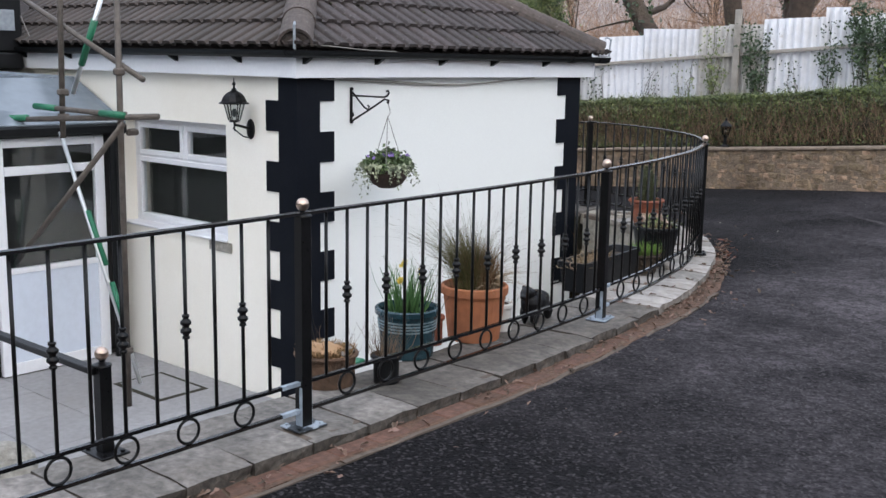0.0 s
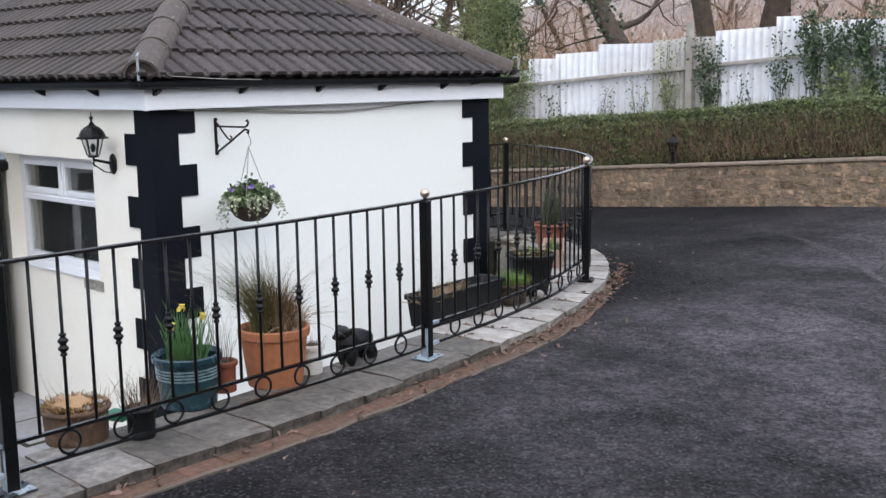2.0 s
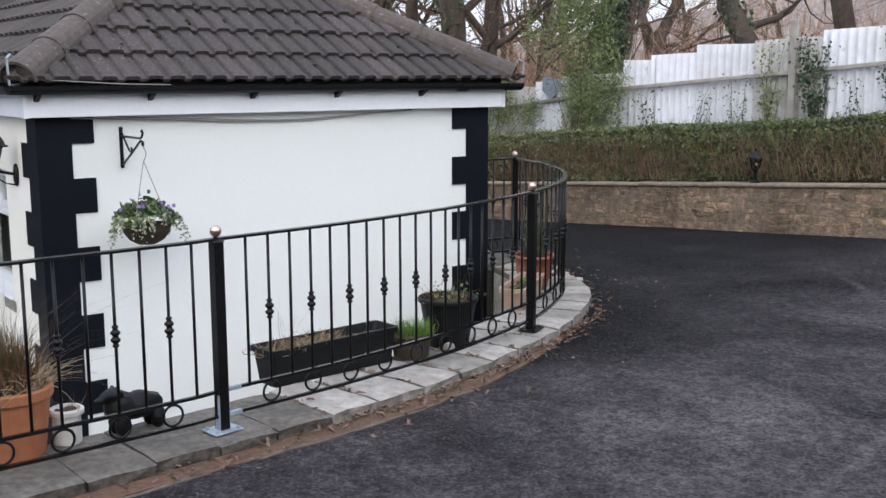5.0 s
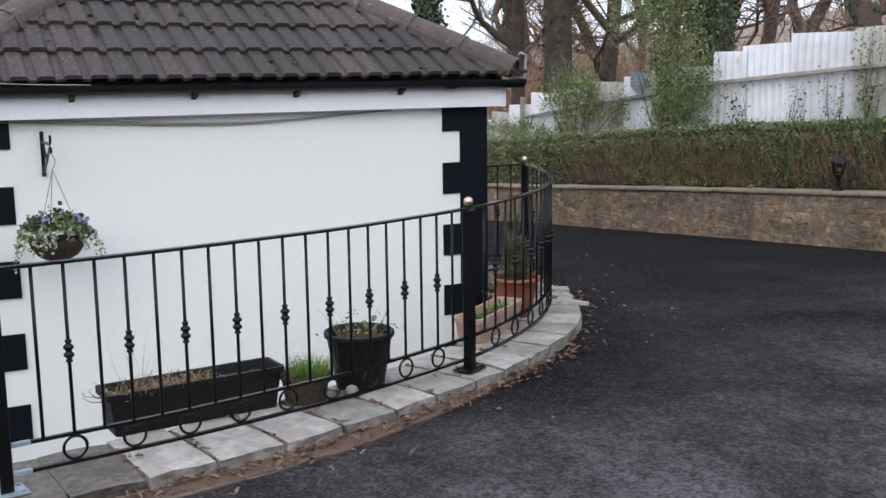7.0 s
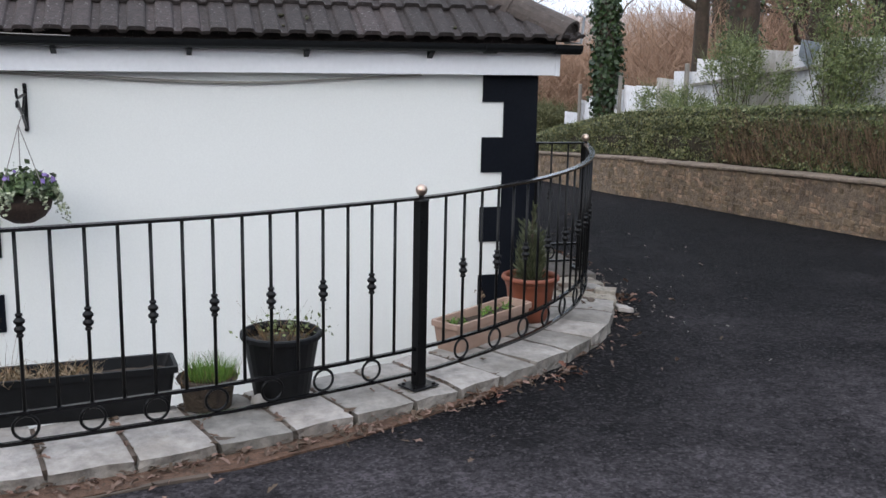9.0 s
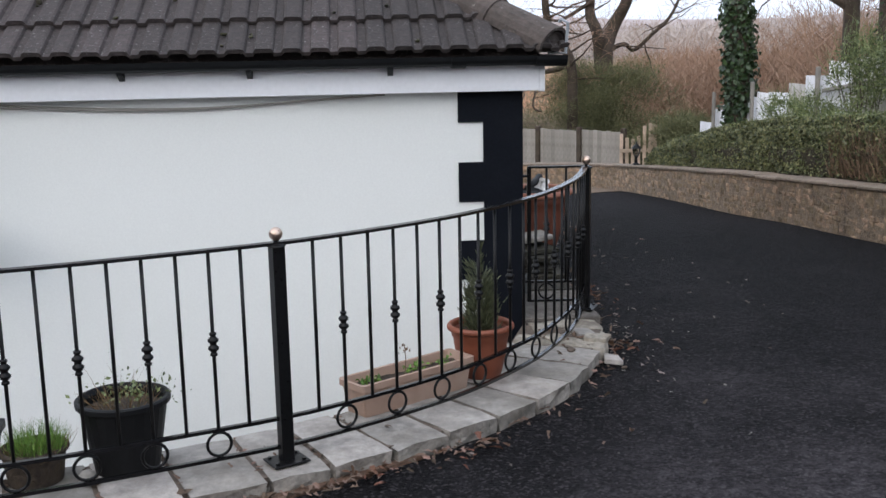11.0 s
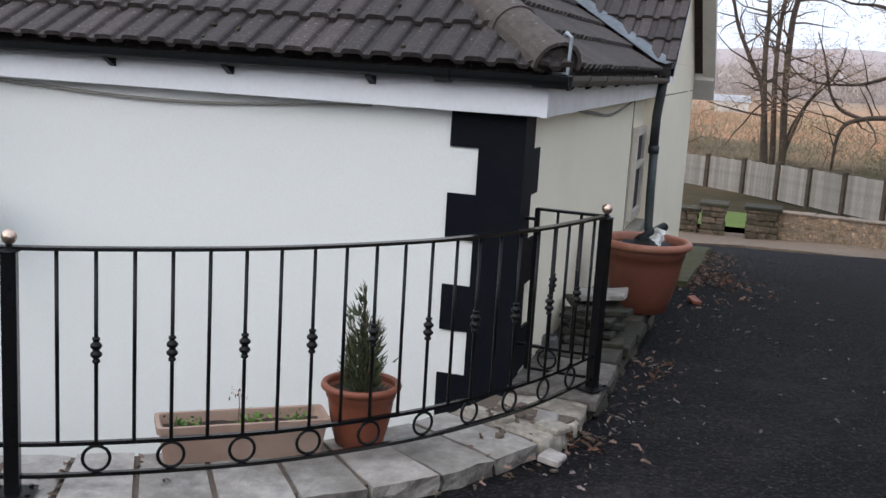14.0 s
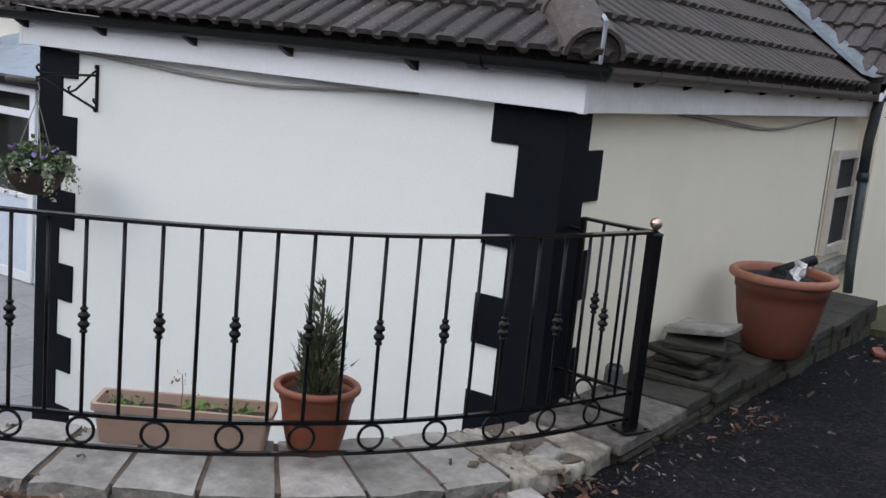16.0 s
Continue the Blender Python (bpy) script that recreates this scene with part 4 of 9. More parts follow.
def wedge(at, out, k_=1.0):
    """A fascia bracket: a plate on the board and a tapering arm under the channel."""
    bm = bmesh.new()
    side = (-out[1], out[0])
    prof = [(0.0, -0.045), (0.085 * k_, -0.045), (0.070 * k_, -0.062), (0.016, -0.056 - 0.036 * k_), (0.0, -0.058 - 0.038 * k_)]
    rows = [[bm.verts.new((at[0] + out[0] * o + side[0] * w, at[1] + out[1] * o + side[1] * w, GZ + z)) for o, z in prof] for w in (-0.015, 0.015)]
    bm.faces.new(rows[0])
    bm.faces.new(rows[1][::-1])
    for k in range(5):
        bm.faces.new((rows[0][k], rows[0][(k + 1) % 5], rows[1][(k + 1) % 5], rows[1][k]))
    bmesh.ops.recalc_face_normals(bm, faces=bm.faces)
    return bm


gut = thing("gutter", "black plastic half-round gutter along the end eaves", "gutter")
part("channel", gutter((FX + 0.062, FL - 0.1, GZ), (FX + 0.062, FR + 0.1, GZ), (1, 0, 0)), M_BLACKPLASTIC, gut, smooth=False)
for y in (5.12, 5.85, 6.59, 7.27, 8.03):
    part("bracket", wedge((FX + 0.001, y), (1, 0)), M_BLACKPLASTIC, gut)
part("joint", gutter((FX + 0.062, 8.36, GZ), (FX + 0.062, 8.44, GZ), (1, 0, 0), 0.060), M_BLACKPLASTIC, gut, "gutter joint clip")
part("corner_angle", gutter((FX + 0.062, FR - 0.06, GZ), (FX + 0.062, FR + 0.11, GZ), (1, 0, 0), 0.059), M_BLACKPLASTIC, gut, "moulded corner angle")
gut2 = thing("gutter", "faded brown gutter along the side eaves with clips", "gutter")
part("channel", gutter((FX + 0.0, FR + 0.062, GZ), (-10.55, FR + 0.062, GZ - 0.02), (0, 1, 0)), M_BROWNPLASTIC, gut2)
for x in np.arange(-6.25, -10.2, -0.55):
    part("clip", gutter((x - 0.015, FR + 0.062, GZ), (x + 0.015, FR + 0.062, GZ), (0, 1, 0), 0.058), M_BROWNPLASTIC, gut2)
    part("bracket", wedge((x + 0.02, FR + 0.001), (0, 1), 0.5), M_BLACKPLASTIC, gut2)
gut3 = thing("gutter", "black plastic gutter over the patio wall", "gutter")
part("channel", gutter((FX + 0.0, FL - 0.062, GZ), (-10.1, FL - 0.062, GZ), (0, -1, 0)), M_BLACKPLASTIC, gut3)
for x in np.arange(-6.4, -9.8, -0.8):
    part("bracket", wedge((x, FL - 0.001), (0, -1)), M_BLACKPLASTIC, gut3)

# ---------------------------------------------------------------- roof
TP = 0.60                                   # rise per metre
EX, EL, ER, EZ = -5.70, 4.965, 8.965, 1.625
HALF = (ER - EL) / 2
MEX, MEZ, MTP = -10.0, 1.70, 0.66           # main roof: eaves line and pitch
TILE_W, GAUGE, TILE_L = 0.30, 0.335, 0.40


def tile_bm():
    """One concrete tile, two flat-topped rolls wide; x across, y up the slope, z off it. Its nose is at y = 0."""
    prof = [(0.0, 0.0), (0.036, 0.0), (0.046, 0.019), (0.058, 0.025), (0.126, 0.025), (0.138, 0.019), (0.147, 0.0), (0.184, 0.0), (0.194, 0.019), (0.206, 0.025), (0.274, 0.025), (0.286, 0.019), (0.295, 0.0), (0.304, 0.0)]
    bm = bmesh.new()
    lift = 0.034
    rows = []
    for y, dz in ((0.0, lift), (0.0, lift - 0.022), (TILE_L, 0.0)):
        rows.append([bm.verts.new((x, y, z * (1.0 if dz != lift - 0.022 else 0.85) + dz)) for x, z in prof])
    top, low, back = rows
    for k in range(len(prof) - 1):
        bm.faces.new((top[k], top[k + 1], back[k + 1], back[k]))
        bm.faces.new((low[k], low[k + 1], top[k + 1], top[k]))
    bmesh.ops.recalc_face_normals(bm, faces=bm.faces)
    for f in bm.faces:
        if f.normal.z < -0.1:
            f.normal_flip()
    return bm


TILE_MESH = {}


def slope(parent, origin, across, up, n_across, n_up, clips, mat, skip=None):
    """Lays tiles on a slope; clips are planes (point, normal): what lies on the normal's side is cut away."""
    if mat.name not in TILE_MESH:
        TILE_MESH[mat.name] = mesh_of(tile_bm(), "roof_tile", mat)
    shared = TILE_MESH[mat.name]
    across, up = Vector(across).normalized(), Vector(up).normalized()
    n = across.cross(up)
    rng = random.Random(n_up * 7 + n_across)
    for j in range(n_up):
        for i in range(n_across):
            o = Vector(origin) + across * (i * TILE_W + rng.uniform(-0.003, 0.003)) + up * (j * GAUGE + rng.uniform(-0.004, 0.004)) + n * rng.uniform(0, 0.004)
            corners = [o + across * a + up * b for a in (0, TILE_W) for b in (0, TILE_L)]
            state = [[(c - Vector(p)).dot(Vector(q)) for c in corners] for p, q in clips]
            if any(min(s) > 0 for s in state):
                continue
            m = Matrix((across, up, n)).transposed().to_4x4()
            m.translation = o
            if any(max(s) > 0 for s in state):
                bm = tile_bm()
                bmesh.ops.transform(bm, matrix=m, verts=bm.verts)
                for p, q in clips:
                    bmesh.ops.bisect_plane(bm, geom=bm.verts[:] + bm.edges[:] + bm.faces[:], plane_co=p, plane_no=q, clear_outer=True)
                if len(bm.faces):
                    part("roof_tile", bm, mat, parent)
                else:
                    bm.free()
            else:
                ob = new("roof_tile", shared)
                ob.parent = parent
                ob.matrix_basis = m


apex = Vector((EX - HALF, (EL + ER) / 2, EZ + HALF * TP))


def deck(points, drop=0.03):
    bm = bmesh.new()
    top = [bm.verts.new(Vector(p) - Vector((0, 0, drop))) for p in points]
    low = [bm.verts.new(Vector(p) - Vector((0, 0, drop + 0.06))) for p in points]
    k = len(points)
    bm.faces.new(top)
    bm.faces.new(low[::-1])
    for i in range(k):
        bm.faces.new((top[i], top[(i + 1) % k], low[(i + 1) % k], low[i]))
    bmesh.ops.recalc_face_normals(bm, faces=bm.faces)
    return bm


cA, cR = Vector((EX, EL, EZ)), Vector((EX, ER, EZ))
dA, dR = cA + Vector((-0.1, 0.1, 0.06)), cR + Vector((-0.1, -0.1, 0.06))
roof_end = structure(part("roof_end", deck([dA, dR, apex]), M_TILE), "hipped end of the tiled roof", "roof")
roof_side = structure(part("roof_side", deck([dR, (-10.4, ER - 0.1, EZ + 0.06), (-12.2, apex.y, apex.z), apex]), M_TILE_BROWN), "side slope of the tiled roof", "roof")
roof_patio = structure(part("roof_patio", deck([dA, apex, (-12.2, apex.y, apex.z), (-10.4, EL + 0.1, EZ + 0.06)]), M_TILE_BROWN), "patio slope of the tiled roof", "roof")
slope(roof_end, (EX + 0.01, EL - 0.1, EZ), (0, 1, 0), (-1, 0, TP), 14, 7, [(cA, Vector((-1, -1, 0)).normalized()), (cR, Vector((-1, 1, 0)).normalized())], M_TILE)
# where the main roof rises above the side slope: EZ + (ER - y) TP = MEZ + (MEX - x) MTP
valley_n = Vector((-MTP, TP, 0)).normalized()
valley_p = Vector((MEX + (MEZ - EZ) / MTP, ER, EZ))
slope(roof_side, (EX + 0.12, ER - 0.01, EZ), (-1, 0, 0), (0, -1, TP), 22, 7, [(cR, Vector((1, -1, 0)).normalized()), (valley_p, valley_n)], M_TILE_BROWN)
slope(roof_patio, (-10.45, EL + 0.01, EZ), (1, 0, 0), (0, 1, TP), 17, 7, [(cA, Vector((1, 1, 0)).normalized())], M_TILE_BROWN)

roof_main = structure(part("roof_main", deck([(MEX, 9.06, MEZ), (-12.35, 9.06, MEZ + 2.35 * MTP), (-12.35, -4.0, MEZ + 2.35 * MTP), (MEX, -4.0, MEZ)]), M_TILE), "slope of the main house roof", "roof")
structure(part("roof_main_back", deck([(-12.352, 9.06, MEZ + 2.35 * MTP), (-14.9, 9.06, MEZ - 0.1), (-14.9, -4.0, MEZ - 0.1), (-12.352, -4.0, MEZ + 2.35 * MTP)]), M_TILE), "far slope of the main house roof", "roof")
slope(roof_main, (MEX, 7.0, MEZ), (0, 1, 0), (-1, 0, MTP), 7, 7, [(valley_p, -valley_n), (Vector((0, 9.07, 0)), Vector((0, 1, 0)))], M_TILE)

# clumps of dark moss lodged in the valleys of the end slope
rngm = random.Random(19)
moss_up = Vector((-1, 0, TP)).normalized()
moss_out = Vector((0, 1, 0)).cross(moss_up)
for k in range(34):
    row = rngm.choice((0, 1, 1, 2, 2, 3))
    v_ = row * GAUGE + rngm.uniform(0.05, 0.31)
    o = Vector((EX + 0.01, EL - 0.1, EZ)) + moss_up * v_ + moss_out * 0.036
    o.y += 0.15 * rngm.randrange(2 + 3 * row, 25 - 3 * row) + 0.017
    r_ = rngm.uniform(0.010, 0.021)
    bm = jitter(ball(r_, (0, 0, 0), 8, None, (0.8, 0.9, 0.6)), r_ * 0.5, 40, k)
    part("moss_clump", bm, M_DARKSTONE, roof_end).matrix_basis = Matrix.Translation(o)

# hip and ridge tiles


def hip_run(a, b, parent, mat, r=0.115, piece=0.42):
    a, b = Vector(a), Vector(b)
    d = (b - a).normalized()
    side = d.cross(Vector((0, 0, 1))).normalized()
    up = side.cross(d)
    k = int((b - a).length / piece)
    for i in range(k):
        bm = bmesh.new()
        rows = []
        for s, rr in ((i * piece, r + 0.006), ((i + 1) * piece + 0.03, r - 0.004)):
            o = a + d * s
            rows.append([bm.verts.new(o + side * rr * math.cos(t) * 1.05 + up * (rr * math.sin(t) - 0.035)) for t in np.linspace(-0.1, math.pi + 0.1, 11)] +
                        [bm.verts.new(o + side * (rr - 0.018) * math.cos(t) * 1.05 + up * ((rr - 0.018) * math.sin(t) - 0.035)) for t in np.linspace(math.pi + 0.1, -0.1, 11)])
        n = len(rows[0])
        for q in range(n):
            bm.faces.new((rows[0][q], rows[0][(q + 1) % n], rows[1][(q + 1) % n], rows[1][q]))
        for row in rows:
            bm.faces.new(row)
        bmesh.ops.recalc_face_normals(bm, faces=bm.faces)
        ob = part("hip_tile", bm, mat, parent)
    # mortar bedding at the foot
    bm = bmesh.new()
    o = a + d * 0.02
    arc = [bm.verts.new(o + side * 0.1 * math.cos(t) + up * (0.1 * math.sin(t) - 0.045)) for t in np.linspace(-0.15, math.pi + 0.15, 11)]
    arc2 = [bm.verts.new(v.co + d * 0.06) for v in arc]
    bm.faces.new(arc)
    bm.faces.new(arc2[::-1])
    for q in range(len(arc)):
        bm.faces.new((arc[q], arc[(q + 1) % len(arc)], arc2[(q + 1) % len(arc)], arc2[q]))
    bmesh.ops.recalc_face_normals(bm, faces=bm.faces)
    part("mortar_bed", jitter(bm, 0.02, 14), M_HIP, parent, "rough mortar bedding in the hip end")


hip_run(cR + Vector((-0.03, -0.03, 0.06)), apex + Vector((0, 0, 0.04)), roof_end, M_HIP)
hip_run(cA + Vector((-0.03, 0.03, 0.06)), apex + Vector((0, 0, 0.04)), roof_end, M_HIP)
hip_run(apex + Vector((0.1, 0, 0.03)), (-12.0, apex.y, apex.z + 0.03), roof_side, M_HIP)
for c, sy in ((cR, 1), (cA, -1)):
    o = c + Vector((0.02, 0.02 * sy, 0))
    bm = tube([o + Vector((-0.08, -0.08 * sy, 0.0)), o, o + Vector((0.01, 0.01 * sy, 0.16)), o + Vector((-0.02, -0.02 * sy, 0.18)), o + Vector((-0.03, -0.03 * sy, 0.165))], 0.009, 6)
    part("hip_iron", bm, M_LEAD, roof_end, "galvanised hip iron")
# lead valley
va = valley_p + Vector((-0.02, 0.03, 0.085))
vb = valley_p + Vector((-TP, -MTP, 0)) * 1.6 + Vector((0, 0, MTP * TP * 1.6 + 0.085))
bm = bmesh.new()
acr = Vector((MTP, -TP, 0)).normalized() * 0.10
for k in range(9):
    o = va.lerp(vb, k / 8) + Vector((noise.noise(Vector((k, 0, 0))) * 0.02, 0, 0))
    for s, dz in ((-1, 0.02), (0, 0.0), (1, 0.02)):
        bm.verts.new(o + acr * s + Vector((0, 0, dz)))
bm.verts.ensure_lookup_table()
for k in range(8):
    for s in range(2):
        q = 3 * k + s
        bm.faces.new([bm.verts[i] for i in (q, q + 1, q + 4, q + 3)])
r = bmesh.ops.solidify(bm, geom=bm.faces[:], thickness=0.004)
part("valley_flashing", bm, M_LEAD, roof_side, "wrinkled lead valley flashing")
# verge boards of the gable

def sloped_board(x0, z0, x1, z1, y0, y1, depth):
    bm = bmesh.new()
    v = [bm.verts.new((x, y, z)) for x, z in ((x0, z0), (x1, z1), (x1, z1 - depth), (x0, z0 - depth)) for y in (y0, y1)]
    for q in ((0, 2, 4, 6), (1, 3, 5, 7)):
        bm.faces.new([v[i] for i in q])
    for a_, b2 in ((0, 2), (2, 4), (4, 6), (6, 0)):
        bm.faces.new((v[a_], v[a_ + 1], v[b2 + 1], v[b2]))
    bmesh.ops.recalc_face_normals(bm, faces=bm.faces)
    return bm


structure(part("bargeboard", sloped_board(MEX, MEZ - 0.03, -12.35, MEZ + 2.35 * MTP - 0.03, 9.035, 9.06, 0.12), M_UPVC), "white bargeboard on the gable", "bargeboard")
structure(part("bargeboard_far", sloped_board(-14.95, MEZ - 0.10, -12.352, MEZ + 2.35 * MTP - 0.03, 9.0, 9.15, 0.16), M_FASCIA_B), "weathered cream verge on the far side of the gable", "bargeboard")
structure(part("soffit_far", sloped_board(-15.05, MEZ - 0.2, -14.71, MEZ + 0.05, 8.0, 9.14, 0.2), M_FASCIA_B), "weathered cream eaves box", "eaves")

# downpipe with an elbow
pipe = thing("downpipe", "dark green-grey plastic downpipe on the side wall", "downpipe")
px, py = -10.44, FR + 0.045
part("upper_pipe", tube([(px, py + 0.01, GZ - 0.05), (px, py, 1.45), (px - 0.005, py - 0.02, 1.25), (px, py - 0.02, 0.95)], 0.040, 12), M_PIPEDARK, pipe, "dark upper length", smooth=True)
part("lower_pipe", tube([(px, py - 0.015, 1.0), (px, py - 0.01, 0.6), (px + 0.01, py, 0.3), (px + 0.03, py + 0.02, 0.06)], 0.038, 12), M_PIPE, pipe, smooth=True)
part("collar", tube([(px, py - 0.018, 0.93), (px, py - 0.018, 1.0)], 0.048, 12), M_PIPEDARK, pipe, smooth=True)
part("hopper", box(px - 0.07, py - 0.04, GZ - 0.06, px + 0.07, py + 0.07, GZ + 0.03, 0.015), M_BLACKPLASTIC, pipe)

# sagging cables under the eaves
for nm, pts_ in (("cable", [(WALL_X + 0.02, 5.35, 1.412), (WALL_X + 0.02, 6.0, 1.385), (WALL_X + 0.02, 6.5, 1.362), (WALL_X + 0.02, 6.95, 1.357), (WALL_X + 0.02, 7.3, 1.372), (WALL_X + 0.02, 7.65, 1.395), (WALL_X + 0.02, 8.0, 1.413)]),
                 ("cable", [(-7.0, Y_R + 0.02, 1.41), (-7.7, Y_R + 0.02, 1.365), (-8.5, Y_R + 0.02, 1.325), (-9.3, Y_R + 0.02, 1.365), (-9.9, Y_R + 0.02, 1.41)])):
    line = curve_points(pts_, 0.08)
    c = thing(nm, "grey cable sagging below the soffit", "cable")
    part("strand", tube([tuple(p) for p in line], 0.0065, 6), M_CABLE, c, smooth=True)
    part("strand", tube([(p[0] + 0.004, p[1], p[2] + 0.016 * (1 - i / len(line))) for i, p in enumerate(line)], 0.0045, 6), M_CABLE, c, smooth=True)

wire = thing("wire", "pale thin wire lying along the gutter edge", "wire")
part("strand", tube([tuple(p) for p in curve_points([(-5.70, 4.98, 1.66), (-5.662, 5.3, 1.645), (-5.66, 5.6, 1.628), (-5.66, 5.95, 1.62)], 0.1)], 0.0032, 6), M_CABLE, wire, smooth=True)

# ---------------------------------------------------------------- railings
RAIL_TOP, RAIL_MID, RAIL_LOW = 0.968, 0.285, 0.17


def bar_along(line, z, w, h):
    """A flat bar following the line: w across, h high."""
    return strip_solid(offset(line, w / 2), offset(line, -w / 2), z - h, z)


def baluster_mesh(knuckle):
    z0, z1 = RAIL_MID - 0.01, RAIL_TOP - 0.008
    bm = tube([(0, 0, z0), (0, 0, z1)], 0.0071, 8)
    if knuckle:
        zc = (z0 + z1) / 2 - 0.005
        lathe([(0.0078, -0.046), (0.0135, -0.044), (0.0135, -0.036), (0.009, -0.032), (0.0125, -0.027), (0.0205, -0.019), (0.0205, -0.011), (0.0125, -0.004), (0.0125, 0.004), (0.0205, 0.011), (0.0205, 0.019), (0.0125, 0.027), (0.009, 0.032), (0.0135, 0.036), (0.0135, 0.044), (0.0078, 0.046)], 10, bm, (0, 0, zc))
    return mesh_of(bm, "baluster", M_IRON, True)


BAL_PLAIN, BAL_KNUCKLE = baluster_mesh(False), baluster_mesh(True)
RING = mesh_of(ring_mesh(0.046, 0.0062, 18, 6), "ring", M_IRON, True)


def railing(line, start, pitch, count, first_knuckle=1, label="black iron railing panel with knuckled balusters and rings"):
    e = thing("railing", label, "railing", "railing panels along the kerb")
    part("top_rail", bar_along(line, RAIL_TOP + 0.004, 0.036, 0.012), M_RAIL, e)
    part("lower_rail", bar_along(line, RAIL_MID, 0.018, 0.014), M_RAIL, e)
    part("bottom_rail", bar_along(line, RAIL_LOW, 0.018, 0.014), M_RAIL, e)
    for i in range(count):
        p, d = along(line, start + pitch * i)
        k = i % 2 == first_knuckle
        ob = new("baluster", BAL_KNUCKLE if k else BAL_PLAIN)
        ob.parent = e
        ob.location = (p[0], p[1], 0)
        if k:
            rg = new("ring", RING)
            rg.parent = e
            rg.matrix_basis = pose(p[0], p[1], (RAIL_MID - 0.014 + RAIL_LOW) / 2, 0, 0, math.degrees(math.atan2(d[1], d[0])))
    return e


def railing_post(at, turn, base_z, top_z=0.955, scraped=None, extra=""):
    e = thing("railing_post", "square black iron post with a copper ball" + extra, "post", "railing posts", (at[0], at[1], base_z), turn)
    h = top_z - base_z
    part("shaft", box(-0.025, -0.025, 0.006, 0.025, 0.025, h, 0.003), M_IRON, e)
    part("cap", lathe([(0, 0), (0.037, 0.0), (0.035, 0.006), (0.02, 0.011), (0.011, 0.016), (0.011, 0.026), (0, 0.026)], 16, at=(0, 0, h)), M_IRON, e)
    part("ball_finial", ball(0.026, (0, 0, h + 0.046), 16), M_BALL, e, "copper coloured ball", smooth=True)
    plate = part("base_plate", box(-0.075, -0.06, 0.0, 0.075, 0.06, 0.008, 0.002), scraped or M_IRON, e)
    for sx in (-1, 1):
        for sy in (-1, 1):
            part("bolt", lathe([(0, 0.008), (0.009, 0.008), (0.009, 0.016), (0, 0.016)], 6, at=(sx * 0.055, sy * 0.04, 0)), scraped or M_IRON, plate)
    if scraped:
        for a, b in ((-0.0262, -0.0246), (0.0246, 0.0262)):
            part("primer_patch", box(a, -0.022, 0.0085, b, 0.018, 0.07), M_SCRAPED, e, "bare galvanised scrape")
            part("primer_patch", box(a, -0.022, 0.0702, b, -0.004, 0.17), M_SCRAPED, e, "bare galvanised scrape")
    return e


def bare_ends(panel, line, s0, s1):
    """Unpainted welded ends of the two low rails."""
    cut = np.array([along(line, q)[0] for q in np.linspace(s0, s1, 4)])
    for z in (RAIL_MID, RAIL_LOW):
        part("bare_rail_end", bar_along(cut, z + 0.0012, 0.0206, 0.0166), M_SCRAPED, panel, "bare scraped metal")


span_a = railing(SPAN_A, 0.196, 0.129, 18, first_knuckle=0)
bare_ends(span_a, SPAN_A, length(SPAN_A) - 0.12, length(SPAN_A) - 0.026)
railing(SPAN_B, 0.127, 0.1202, 19)
span_c = railing(SPAN_C, 0.150, 0.1199, 19)
bare_ends(span_c, SPAN_C, 0.026, 0.10)
railing(SPAN_D, 0.149, 0.1265, 21)
GATE_LINE = curve_points([R4, (-5.985, 9.0), (-6.0, 8.83)])
gate = thing("railing", "short black iron return panel to the house wall", "railing", "railing panels along the kerb")
part("top_rail", bar_along(GATE_LINE, RAIL_TOP + 0.004, 0.03, 0.012), M_IRON, gate)
part("lower_rail", bar_along(GATE_LINE, RAIL_MID, 0.018, 0.014), M_IRON, gate)
part("bottom_rail", bar_along(GATE_LINE, RAIL_LOW, 0.018, 0.014), M_IRON, gate)
part("end_bar", box(-6.012, 8.822, RAIL_LOW - 0.012, -5.988, 8.846, RAIL_TOP, 0.002), M_IRON, gate)
for d_, k in ((0.12, False), (0.235, True)):
    p, d = along(GATE_LINE, d_)
    ob = new("baluster", BAL_KNUCKLE if k else BAL_PLAIN)
    ob.parent, ob.location = gate, (p[0], p[1], 0)
    if k:
        rg = new("ring", RING)
        rg.parent = gate
        rg.matrix_basis = pose(p[0], p[1], (RAIL_MID - 0.014 + RAIL_LOW) / 2, 0, 0, math.degrees(math.atan2(d[1], d[0])))
part("wall_fixing", box(-6.0, 8.778, RAIL_TOP - 0.06, -5.985, 8.83, RAIL_TOP - 0.045), M_IRON, gate)
part("wall_fixing", box(-6.0, 8.778, RAIL_MID - 0.01, -5.985, 8.83, RAIL_MID + 0.004), M_IRON, gate)

SLAB_TOP = 0.092
railing_post(P0, 90, SLAB_TOP)
railing_post(R1, 88, SLAB_TOP, scraped=M_PRIMED, extra= " and bare foot")
railing_post(R2, 100, SLAB_TOP, scraped=M_SCRAPED, extra= " and bare foot")
railing_post(R3, 118, SLAB_TOP + 0.006)
railing_post(R4, 155, LEDGE_Z + 0.004)
